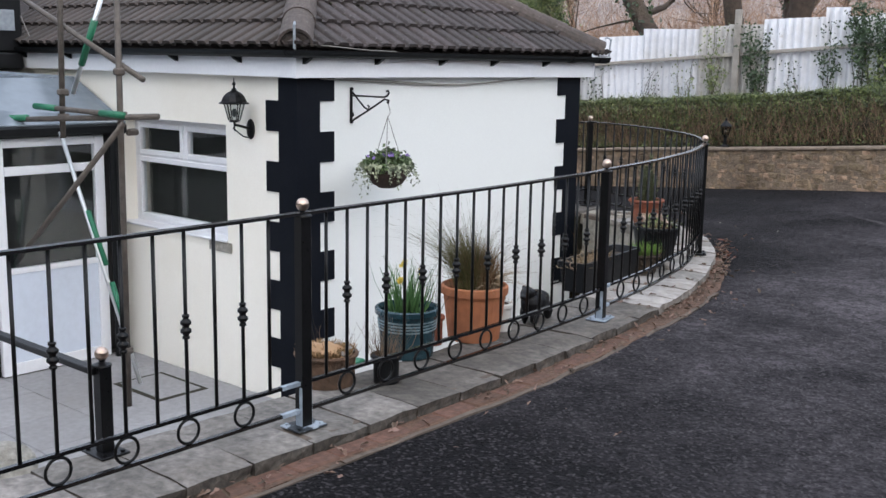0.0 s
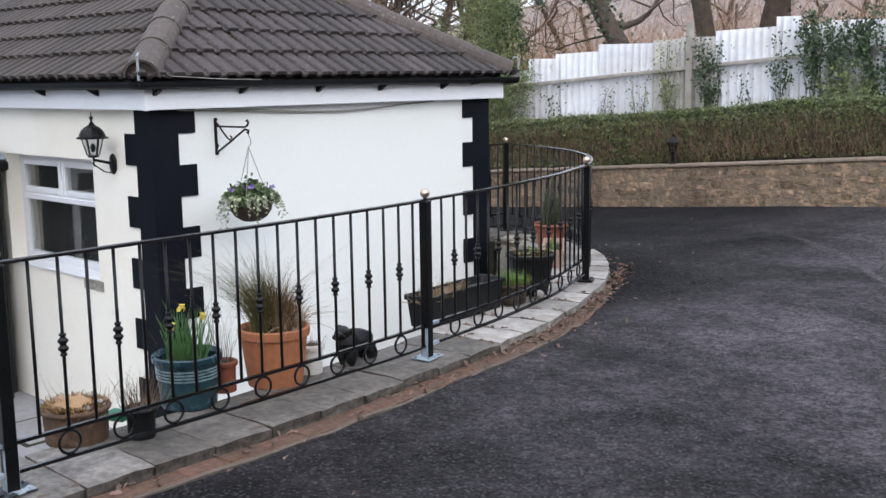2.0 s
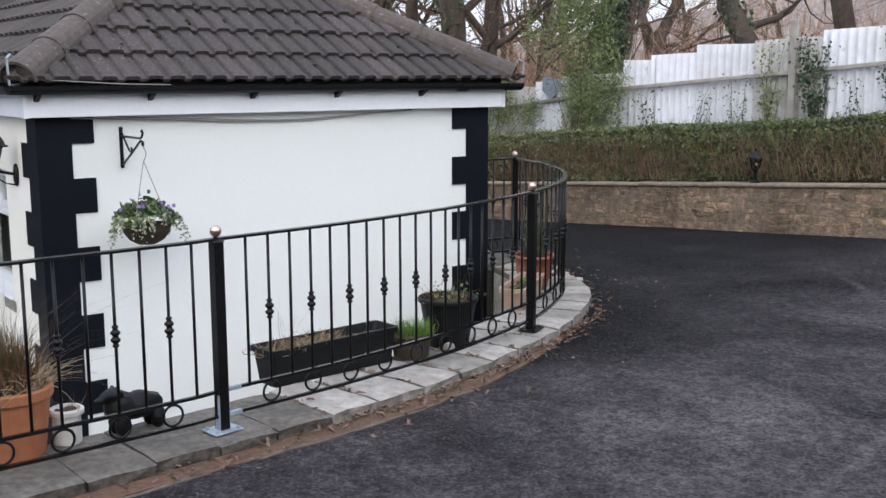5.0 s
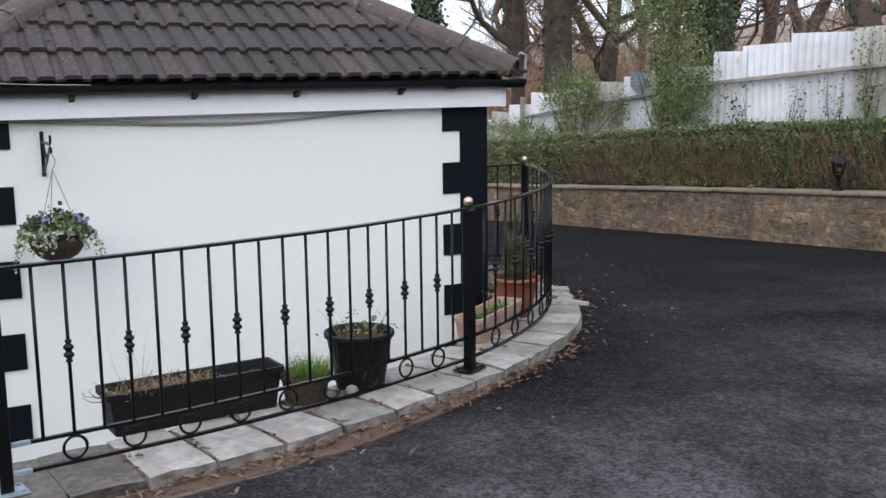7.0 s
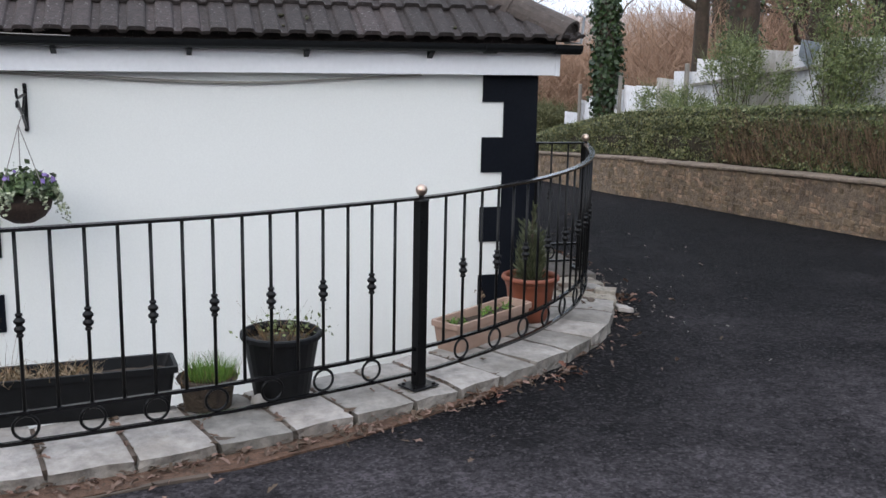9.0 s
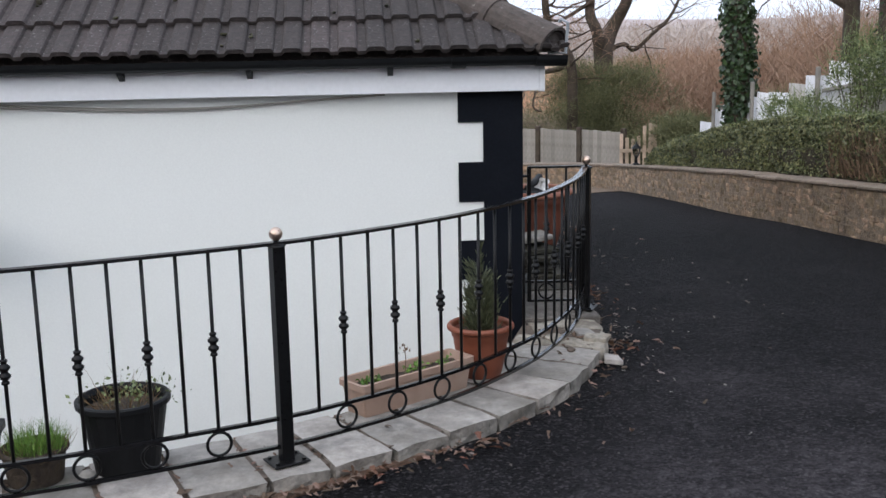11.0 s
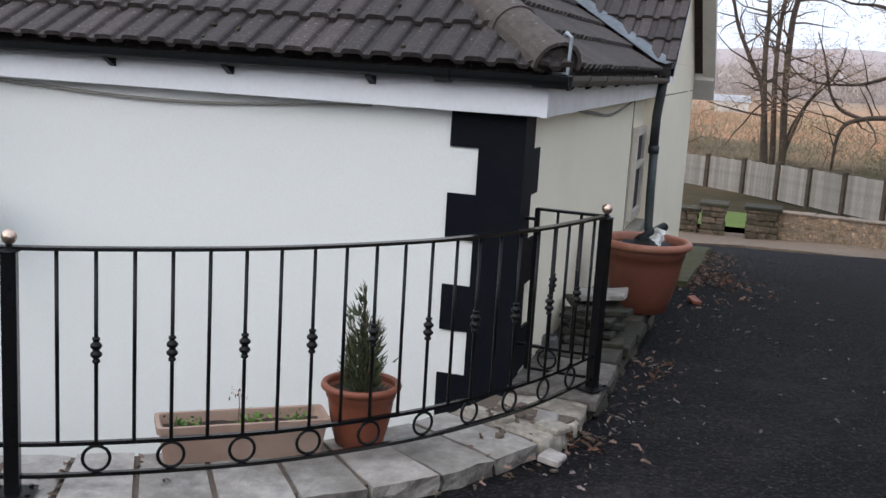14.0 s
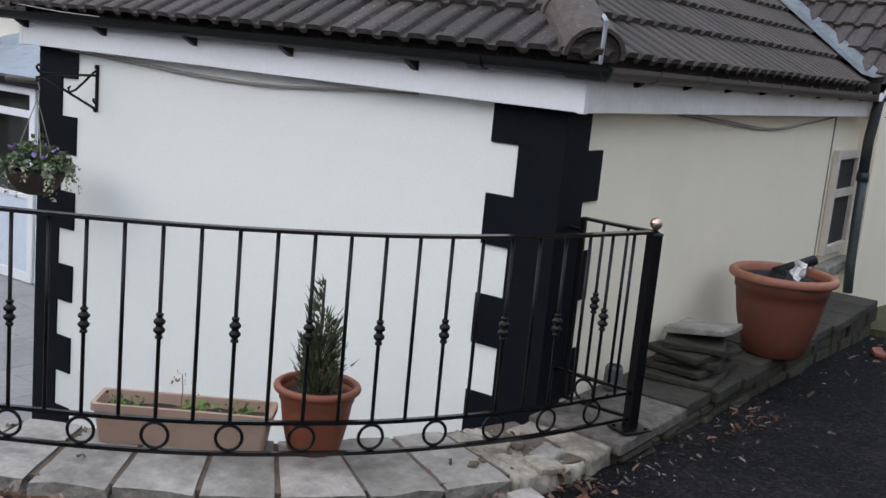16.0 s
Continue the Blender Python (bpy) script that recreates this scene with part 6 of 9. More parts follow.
def shrub(name, at, size, n, mat, leaf=0.03, seed=1, label="", stems=30, category="shrub", sprays=0):
    """A leafy shrub from clumps round many stems; at its base, size (x, y, z)."""
    rng = np.random.default_rng(seed)
    e = thing(name, label, category, at=at)
    k = max(10, n // 260)
    c = rng.normal(size=(k, 3)) * 0.42
    c[:, 2] = rng.random(k) ** 0.8
    rad = np.sqrt(np.clip(1.05 - np.abs(c[:, 2] - 0.45) * 1.1, 0.1, 1))
    c = np.stack([c[:, 0] * size[0] * 0.5 * rad * 1.3, c[:, 1] * size[1] * 0.5 * rad * 1.3, c[:, 2] * size[2]], 1)
    which = rng.integers(0, k, n)
    pos = c[which] + rng.normal(size=(n, 3)) * np.array([size[0], size[1], size[2] * 0.8]) * 0.075
    pos[:, 2] = np.abs(pos[:, 2])
    part("foliage", leaf_mesh("foliage", pos, leaf, mat, None, 1, 0.5, seed), None, e)
    b = np.stack([rng.normal(size=stems) * size[0] * 0.12, rng.normal(size=stems) * size[1] * 0.12, np.zeros(stems)], 1)
    t = c[rng.integers(0, k, stems)]
    bm = bmesh.new()
    for p, q in zip(b, t):
        mid = (p + q) / 2 + rng.normal(size=3) * 0.05
        tube([p, mid, q], 0, 4, bm, True, [0.012, 0.008, 0.003])
    part("stem_frame", bm, M_BARK, e)
    if sprays:
        w = rng.integers(0, k, sprays)
        base = c[w] + rng.normal(size=(sprays, 3)) * np.array(size) * 0.07
        base[:, 2] = np.abs(base[:, 2])
        out = base / np.array([size[0], size[1], size[2] * 1.6]) + rng.normal(size=(sprays, 3)) * 0.35 + np.array([0, 0, 0.3])
        tip = base + out / np.linalg.norm(out, axis=1, keepdims=True) * rng.uniform(0.10, 0.32, (sprays, 1))
        part("spray_layer", blade_mesh("sprays", base, tip, 0.0045, mat, 0.25, seed, 2), None, e)["kind"] = "stuff"
    return e


shrub("shrub", (-10.3, 14.15, cap_z(-10.3) - 0.1), (1.5, 0.6, 2.9), 13000, M_BUSH, 0.022, 21, "tall upright green shrub in front of the sheet fence", sprays=1500)
shrub("shrub", (-10.4, 14.9, 1.2), (0.7, 0.6, 1.9), 2600, M_IVY, 0.030, 22, "dark ivy-clad shrub rising behind the sheet fence")
shrub("shrub", (-12.5, 14.1, cap_z(-12.5) - 0.1), (1.8, 0.5, 1.7), 7500, M_BUSH, 0.021, 23, "straggly green shrub over stained sheets", sprays=1000)
shrub("shrub", (-13.9, 14.0, cap_z(-13.9) - 0.1), (2.0, 0.5, 1.0), 5200, M_BUSH, 0.021, 24, "low green shrub above the hedge", sprays=700)


def climber(x, half, top, strands, n, seed, mat, label, leaf=0.022, head=0.5, low=0.0):
    """Ivy clinging to the sheets: thin stems from the hedge up to the top, leaves thickest in the head."""
    rng = np.random.default_rng(seed)
    foot = cap_z(x) + 0.35
    e = thing("ivy", label, "climbing plant", at=(x, SHEET_Y - 0.055, foot))
    tall = top - foot
    bm = bmesh.new()
    lines = []
    for k in range(strands):
        reach = tall * (rng.uniform(0.45, 1.0) if k else 1.0)
        x0, x1 = rng.normal() * half * 0.35, rng.uniform(-1, 1) * half
        pts = [(x0 + (x1 - x0) * f ** 0.7 + rng.normal() * 0.025 * (f > 0), -0.012 - 0.02 * rng.random(), reach * f) for f in np.linspace(0, 1, 7)]
        tube(pts, 0, 4, bm, True, [0.008, 0.007, 0.006, 0.005, 0.004, 0.003, 0.002])
        lines.append(np.array(pts))
    part("stem_frame", bm, M_BARK, e)
    pos = np.zeros((n, 3))
    for i in range(n):
        q = lines[rng.integers(strands)]
        f = rng.random() if rng.random() > head else 1 - 0.34 * rng.random() ** 1.5
        f = low + (1 - low) * f
        c = np.array([np.interp(f * 6, range(7), q[:, d]) for d in range(3)])
        wide = 0.022 + 0.05 * (f > 0.7)
        pos[i] = c + np.array([rng.normal() * wide, -abs(rng.normal()) * (0.025 + 0.05 * (f > 0.6)), rng.normal() * 0.04])
    part("foliage", leaf_mesh("foliage", pos, leaf, mat, np.array([[0, -1, 0.3]]) * np.ones((n, 1)), 0.6, 0.75, seed), None, e)
    return e


climber(-6.66, 0.15, 2.12, 6, 620, 25, M_IVY, "dark ivy climbing beside the timber post on the sheets", 0.022, 0.6)
climber(-6.55, 0.10, 1.75, 3, 130, 41, M_IVY, "thin trailing ivy low on the sheets", 0.018, 0.2)
climber(-5.62, 0.12, 2.16, 4, 240, 42, M_IVY, "small ivy spray on a tall pale sheet", 0.021, 0.7, 0.35)
climber(-5.03, 0.32, 2.38, 11, 1750, 26, M_IVY, "dark ivy spilling over the top of the sheet fence", 0.021, 0.72)
climber(-4.25, 0.36, 2.44, 12, 2300, 27, M_IVY, "dark ivy spilling over the top of the sheet fence", 0.021, 0.68)
climber(-3.35, 0.42, 2.46, 12, 2200, 43, M_IVY, "dark ivy spreading over the sheet fence", 0.022, 0.6)
climber(-4.75, 0.50, 1.80, 14, 1300, 44, M_BUSH, "pale green creeper at the foot of the sheets", 0.02, 0.2)
climber(-3.6, 0.6, 1.85, 14, 1300, 45, M_BUSH, "pale green creeper at the foot of the sheets", 0.02, 0.2)
climber(-7.32, 0.22, 2.10, 9, 420, 28, M_BUSH, "thin creeper on stained sheets", 0.02, 0.35)
climber(-7.75, 0.22, 1.72, 6, 150, 46, M_BUSH, "thin creeper on stained sheets", 0.018, 0.2)
climber(-8.5, 0.35, 1.50, 6, 90, 47, M_IVY, "sparse ivy at the foot of the sheet fence", 0.018, 0.2)
climber(-9.2, 0.30, 1.45, 6, 260, 29, M_IVY, "sparse ivy at the foot of the sheet fence", 0.02, 0.2)
climber(-6.1, 0.30, 1.62, 5, 110, 30, M_IVY, "sparse ivy at the foot of the sheet fence", 0.018, 0.2)
shrub("shrub", (-15.2, 14.1, cap_z(-15.2) - 0.1), (1.6, 0.5, 0.5), 2600, M_BUSH, 0.022, 31, "low tangled shrub behind the hedge")

# ---------------------------------------------------------------- trees


def make_tree(label, at, height, r, seed, lean=(0, 0), fork=0, ivy=0, spread=0.75, twig_n=5, low=0.35, twig_w=0.006, limb=1.0, bend=0.24):
    """A bare tree: tapering trunk and limbs, and a crown of fine twigs; ivy: leaves round the trunk."""
    rng = random.Random(seed)
    e = thing("tree", label, "tree", at=at)
    bm = bmesh.new()
    tb, tt = [], []
    trunk_line = []

    def grow(p, d, ln, rad, level):
        k = 5 if level < 2 else 4
        pts, rads = [p.copy()], [rad]
        q = p.copy()
        dd = d.copy()
        for i in range(k):
            dd = (dd + Vector((rng.gauss(0, 1), rng.gauss(0, 1), rng.gauss(0, 0.6))) * (0.10 if level == 0 else bend) + Vector((0, 0, 0.06 if level else 0.03))).normalized()
            q = q + dd * (ln / k)
            pts.append(q.copy())
            rads.append(max(0.004, rad * (1 - (0.45 if level == 0 else 0.72) * (i + 1) / k)))
        if level <= 2:
            tube(pts, 0, (9, 6, 5)[level], bm, False, rads)
        else:
            for a, b in zip(pts, pts[1:]):
                tb.append(tuple(a))
                tt.append(tuple(b))
        if level == 0:
            trunk_line.extend(pts)
        if level >= 4:
            return
        kids = (7 + fork, 5, 5, twig_n)[level]
        for c in range(kids):
            f = (low + (1 - low) * (c + rng.random()) / kids) if level == 0 else 0.25 + 0.75 * (c + rng.random()) / kids
            i = min(k - 1, int(f * k))
            o = pts[i].lerp(pts[i + 1], f * k - i)
            base_d = (pts[i + 1] - pts[i]).normalized()
            sidev = Vector((rng.gauss(0, 1), rng.gauss(0, 1), rng.gauss(0, 0.35)))
            sidev = (sidev - base_d * sidev.dot(base_d)).normalized()
            nd = (base_d * (1 - spread) + sidev * spread + Vector((0, 0, 0.12))).normalized()
            grow(o, nd, ln * rng.uniform(0.42, 0.66) * (1.0 if level else 0.85), min(rads[i] * 0.9, rads[i] * rng.uniform(0.42, 0.62) * (limb if level == 0 else 1.0)), level + 1)

    grow(Vector((0, 0, -0.2)), Vector((lean[0], lean[1], 1)).normalized(), height, r, 0)
    part("trunk", bm, M_BARK, e, smooth=True)
    part("crown", blade_mesh("crown", np.array(tb), np.array(tt), twig_w, M_TWIG, 0.1, seed, 1), None, e, "bare twiggy crown")
    if ivy:
        g = np.random.default_rng(seed)
        f = g.random(ivy) ** 0.9 * 4.6
        pl = np.array([tuple(p) for p in trunk_line])
        i = np.clip(f.astype(int), 0, len(pl) - 2)
        base = pl[i] + (pl[i + 1] - pl[i]) * (f - i)[:, None]
        a = g.random(ivy) * math.tau
        rr = r * (1.05 - 0.09 * f) + np.abs(g.normal(size=ivy)) * 0.07
        pos = base + np.stack([np.cos(a) * rr, np.sin(a) * rr, g.normal(size=ivy) * 0.1], 1)
        nor = np.stack([np.cos(a), np.sin(a), 0.3 * np.ones(ivy)], 1)
        part("ivy", leaf_mesh("ivy", pos, 0.05, M_IVY, nor, 0.6, 0.7, seed), None, e, "dark ivy clothing the trunk")
    return e


def limb_tree(label, at, limbs, seed, twigs=5, twig_w=0.006):
    """A bare tree with its main limbs given as (sideways, height, radius) along the fence; smaller branches grow from them."""
    rng = random.Random(seed)
    e = thing("tree", label, "tree", at=at)
    bm = bmesh.new()
    tb, tt = [], []

    def grow(p, d, ln, rad, level):
        pts, rads = [p.copy()], [rad]
        q, dd = p.copy(), d.copy()
        for i in range(4):
            dd = (dd + Vector((rng.gauss(0, 1), rng.gauss(0, 1), rng.gauss(0, 0.7))) * 0.33 + Vector((0, 0, 0.05))).normalized()
            q = q + dd * (ln / 4)
            pts.append(q.copy())
            rads.append(max(0.004, rad * (1 - 0.75 * (i + 1) / 4)))
        if level < 2:
            tube(pts, 0, 5, bm, False, rads)
        else:
            for a, b in zip(pts, pts[1:]):
                tb.append(tuple(a))
                tt.append(tuple(b))
        if level < 3:
            for c in range(twigs):
                k = rng.randrange(1, 5)
                grow(pts[k], (dd * 0.5 + Vector((rng.gauss(0, 1), rng.gauss(0, 1), rng.gauss(0, 0.8)))).normalized(), ln * rng.uniform(0.4, 0.65), rads[k] * 0.6, level + 1)

    for limb in limbs:
        line = curve_points([(0.12 * math.sin(2.1 * k + seed), y, z, r) for k, (y, z, r) in enumerate(limb)], 0.12)
        tube([tuple(q[:3]) for q in line], 0, 8, bm, False, [float(q[3]) for q in line])
        n = max(3, int(length(line[:, :3]) / 0.33))
        for i in range(n):
            q, _ = along(line, length(line) * (0.3 + 0.7 * (i + rng.random()) / n))
            if q[3] < 0.2:
                d = Vector((rng.gauss(0, 1), rng.gauss(0, 1), rng.gauss(0.3, 0.7))).normalized()
                grow(Vector(q[:3]), d, rng.uniform(0.7, 1.9), min(0.035, q[3] * 0.5), 1)
    part("trunk", bm, M_BARK, e, smooth=True)
    part("crown", blade_mesh("crown", np.array(tb), np.array(tt), twig_w, M_TWIG, 0.1, seed, 1), None, e, "bare twiggy crown")
    return e


def at_land(x, y):
    return (x, y, land_z(x, y))


T1 = make_tree("bare tree with ivy on its thick trunk", at_land(-17.4, 17.0), 8.5, 0.33, 41, ivy=900)
T2 = make_tree("slender bare tree behind the sheet fence", at_land(-18.7, 16.9), 8.0, 0.17, 42)
T3 = make_tree("tall bare tree with a pale brown trunk", at_land(-23.5, 22.3), 10.0, 0.25, 43)
T4 = make_tree("bare tree leaning over the sheet fence", (-10.49 + 0.62 * (2.2 - land_z(-9.0, 18.2)), 18.3, land_z(-9.0, 18.2)), 8.5, 0.22, 44, lean=(-0.62, 0.0), ivy=900)
T5 = limb_tree("spreading bare twin-trunked tree above the timber fence", (-28.8, 14.8, 0.0), [
    [(0.05, -1.6, 0.26), (0.0, -0.6, 0.22), (-0.12, 1.05, 0.19), (-0.27, 1.83, 0.16), (-0.45, 2.33, 0.14), (-0.4, 2.9, 0.12), (-0.3, 4.2, 0.09), (-0.7, 5.6, 0.05)],
    [(-0.05, 0.7, 0.2), (0.05, 1.55, 0.18), (0.27, 2.11, 0.17), (0.52, 2.67, 0.15), (0.8, 3.7, 0.12), (0.7, 5.0, 0.08), (1.0, 6.2, 0.04)],
    [(0.05, 1.38, 0.07), (0.51, 1.54, 0.06), (0.81, 1.37, 0.055), (1.29, 1.82, 0.05), (1.76, 2.24, 0.045), (2.1, 2.9, 0.035), (2.2, 3.8, 0.02)],
    [(-0.4, 2.7, 0.06), (-0.76, 2.47, 0.05), (-1.3, 2.19, 0.04), (-1.7, 2.3, 0.02)],
    [(0.5, 2.7, 0.07), (1.2, 3.4, 0.05), (2.2, 3.9, 0.03), (3.0, 4.6, 0.015)]], 45)
T6 = make_tree("ivy-clad trunk at the end of the hedge", at_land(-17.66, 14.5), 7.5, 0.20, 46, ivy=6500, low=0.55)
limb_tree("crooked bare tree with low arching limbs", (-27.3, 13.6, 0.0), [
    [(0.1, -1.6, 0.2), (0.0, -0.78, 0.16), (-0.08, 0.88, 0.13), (-0.24, 1.43, 0.12), (-0.6, 1.97, 0.105), (-0.78, 2.64, 0.10), (-0.7, 3.5, 0.085), (-1.0, 4.6, 0.05), (-0.8, 5.5, 0.02)],
    [(-0.1, 1.02, 0.075), (-0.7, 0.88, 0.068), (-1.72, 0.78, 0.055), (-2.17, 0.48, 0.045), (-2.27, -0.48, 0.03)],
    [(-1.72, 0.78, 0.045), (-2.21, 0.96, 0.04), (-2.5, 1.37, 0.032), (-2.65, 2.0, 0.025), (-2.9, 2.7, 0.012)],
    [(-1.18, 0.86, 0.035), (-0.98, 0.54, 0.03), (-1.1, 0.0, 0.026), (-0.86, -0.15, 0.02)],
    [(-0.68, 2.1, 0.05), (-1.42, 1.7, 0.042), (-2.09, 1.54, 0.033), (-3.05, 1.6, 0.02), (-3.6, 2.1, 0.01)],
    [(-0.75, 2.7, 0.05), (-1.5, 3.3, 0.04), (-2.4, 3.4, 0.025), (-3.2, 3.9, 0.012)]], 47)
T8 = limb_tree("tall bare tree of many thin stems beyond the timber fence", (-35.0, 10.0, 0.0), [
    [(-0.1, -2.0, 0.104), (-0.25, -0.8, 0.096), (-0.45, 1.12, 0.081), (-0.95, 2.14, 0.067), (-1.46, 3.3, 0.052), (-1.7, 4.8, 0.030), (-1.5, 6.0, 0.015)],
    [(-0.1, -2.0, 0.104), (-0.2, -0.8, 0.096), (-0.48, 1.8, 0.081), (-0.52, 3.34, 0.067), (-0.6, 5.0, 0.044), (-0.4, 6.6, 0.022)],
    [(0.0, -2.0, 0.096), (0.03, -0.8, 0.089), (-0.15, 1.64, 0.074), (-0.15, 3.35, 0.063), (0.1, 5.2, 0.037), (0.0, 6.8, 0.015)],
    [(0.3, -2.0, 0.118), (0.32, -0.8, 0.111), (0.18, 1.31, 0.100), (0.18, 3.36, 0.089), (0.45, 5.0, 0.059), (0.3, 7.0, 0.022)],
    [(0.35, -0.7, 0.052), (0.85, 0.81, 0.041), (1.53, 1.69, 0.030), (1.8, 2.6, 0.015)],
    [(0.35, -0.5, 0.044), (0.55, 0.28, 0.037), (1.14, 1.34, 0.026), (1.9, 2.1, 0.011)],
    [(-0.3, 0.4, 0.037), (-1.0, 0.5, 0.030), (-1.9, 0.7, 0.018), (-2.6, 1.0, 0.009)]], 48, 4)


def more_trees():
    """Further trees of the wood, turned copies of the ones above."""
    rng = random.Random(77)
    fixed = [(T3, -9.2, 19.3, 0.8), (T3, -8.7, 19.6, 1.0), (T6, -12.8, 17.3, 0.95), (T2, -26, 24.6, 1.0), (T2, -24.5, 25.6, 1.0), (T3, -26.0, 30.0, 1.1), 
             (T8, -38, 5.5, 1.0), (T2, -20.5, 20.5, 0.8), (T1, -5.5, 20.5, 0.9), (T2, -3.5, 19.0, 1.0), (T4, -21.5, 24.5, 0.9), (T1, -11.0, 26.0, 0.9)]
    for k in range(30):
        a = radians(rng.uniform(8, 64))
        d = rng.uniform(30, 78)
        fixed.append((rng.choice((T1, T2, T3, T4)), -1 - d * math.sin(a), 9 + d * math.cos(a), rng.uniform(0.75, 1.15)))
    fork = copy_thing(T5, pose(-29.0, 36.0, 0.8, 0, 0, -43))
    fork.scale = (1.4, 1.4, 1.4)
    tagged(fork, "forked bare tree on the slope beyond the fence", "tree", "trees of the wood")
    for src, x, y, sc in fixed:
        ob = copy_thing(src, pose(x, y, land_z(x, y), 0, 0, rng.uniform(0, 360)))
        ob.scale = (sc, sc, sc)
        tagged(ob, "bare tree in the wood beyond the fence", "tree", "trees of the wood")


more_trees()

shrub("evergreen_bush", (-27.9, 14.45, land_z(-27.9, 14.45)), (2.3, 3.1, 2.5), 60000, M_GORSE, 0.022, 51, "big dark evergreen bush by the timber fence", sprays=14000)
behind = shrub("evergreen_bush", (11.0, 2.0, 0.1), (5.0, 6.0, 5.0), 14000, M_IVY, 0.15, 53, "tall dark evergreen bush across the drive")
for x, y, rz in ((12.0, -4.5, 80), (11.5, 8.0, 200), (6.0, -11.0, 140), (1.0, -13.0, 20), (-4.0, -13.5, 250), (-9.0, -13.0, 110), (-14.0, -13.5, 330), (-19.0, -13.0, 60), (10.0, -9.0, 300)):
    bush = copy_thing(behind, pose(x, y, 0.1, 0, 0, rz))
    bush.scale = (1.3, 1.3, 1.0)
shrub("evergreen_bush", (-23.2, 15.4, land_z(-23.2, 15.4)), (2.6, 1.6, 1.4), 20000, M_GORSE, 0.026, 52, "low dark evergreen bush past the hedge", sprays=5000)


def build_thicket():
    """Bare brown brushwood in clumps of fine stems on the near hillside and the valley edge."""
    rng = np.random.default_rng(61)
    for name, mat, k, per, lo, hi, near, deep, tall, label in (("brushwood", M_TWIG, 820, 60, 14, 45, 21, 34, 3.4, "bare brown brushwood beyond the sheet fence"), ("brushwood", M_TWIG, 420, 60, 43, 67, 21, 34, 2.4, "low bare brushwood behind the shrubs"), ("brushwood", M_TWIG, 260, 60, 14, 47, 28, 30, 5.4, "tall bare saplings in the wood"), ("brushwood", M_TWIG, 280, 60, 50, 68, 25, 28, 4.6, "tall bare saplings behind the shrubs"),
                                                               ("brushwood", M_TWIG, 520, 60, 62, 76, 31, 30, 2.8, "bare brown brushwood beyond the hedge"), ("brushwood", M_SCRUB, 260, 60, 72, 106, 38, 25, 1.1, "low olive scrub in the valley"), ("far_woods", M_FARTWIG, 1100, 40, 5, 108, 105, 110, 4.6, "bare far-hillside woods paled to stand for haze"),
                                                               ("bracken", M_BRACKEN, 170, 60, 20, 100, 42, 45, 0.9, "orange dead bracken in the valley")):
        a = np.radians(rng.uniform(lo, hi, k))
        d = near + deep * rng.random(k) ** 1.2
        cx, cy = -1 - d * np.sin(a), 9 + d * np.cos(a)
        cz = np.array([land_z(float(p), float(q)) for p, q in zip(cx, cy)])
        w = np.repeat(np.arange(k), per)
        n = len(w)
        size = rng.uniform(0.6, 1.3, k)[w]
        base = np.stack([cx[w], cy[w], cz[w]], 1) + rng.normal(size=(n, 3)) * np.array([0.8, 0.8, 0.0]) * size[:, None] * (3.0 if name == "far_woods" else 1.0)
        base[:, 2] += rng.random(n) * tall * 0.55 * size
        up = rng.normal(size=(n, 3)) * np.array([0.45, 0.45, 0.25]) + np.array([0, 0, 0.75])
        tip = base + up * (tall * 0.45 * size * rng.uniform(0.4, 1.1, n))[:, None]
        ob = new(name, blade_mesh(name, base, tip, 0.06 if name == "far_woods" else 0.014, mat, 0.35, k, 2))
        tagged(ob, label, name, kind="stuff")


build_thicket()


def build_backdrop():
    """Skyline hills far behind everything, given a pale glow in place of haze."""
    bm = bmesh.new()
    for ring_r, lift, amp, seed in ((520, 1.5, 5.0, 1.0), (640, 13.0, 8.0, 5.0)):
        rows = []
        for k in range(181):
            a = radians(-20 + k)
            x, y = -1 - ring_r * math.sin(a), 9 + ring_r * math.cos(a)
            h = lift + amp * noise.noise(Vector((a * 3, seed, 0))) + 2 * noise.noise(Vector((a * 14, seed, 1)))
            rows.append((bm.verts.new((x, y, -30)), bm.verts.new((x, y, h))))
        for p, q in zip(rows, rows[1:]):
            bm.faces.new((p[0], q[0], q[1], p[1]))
    structure(part("backdrop", bm, M_FARHILL), "skyline hills glowing pale lavender to stand for haze", "hills")


build_backdrop()

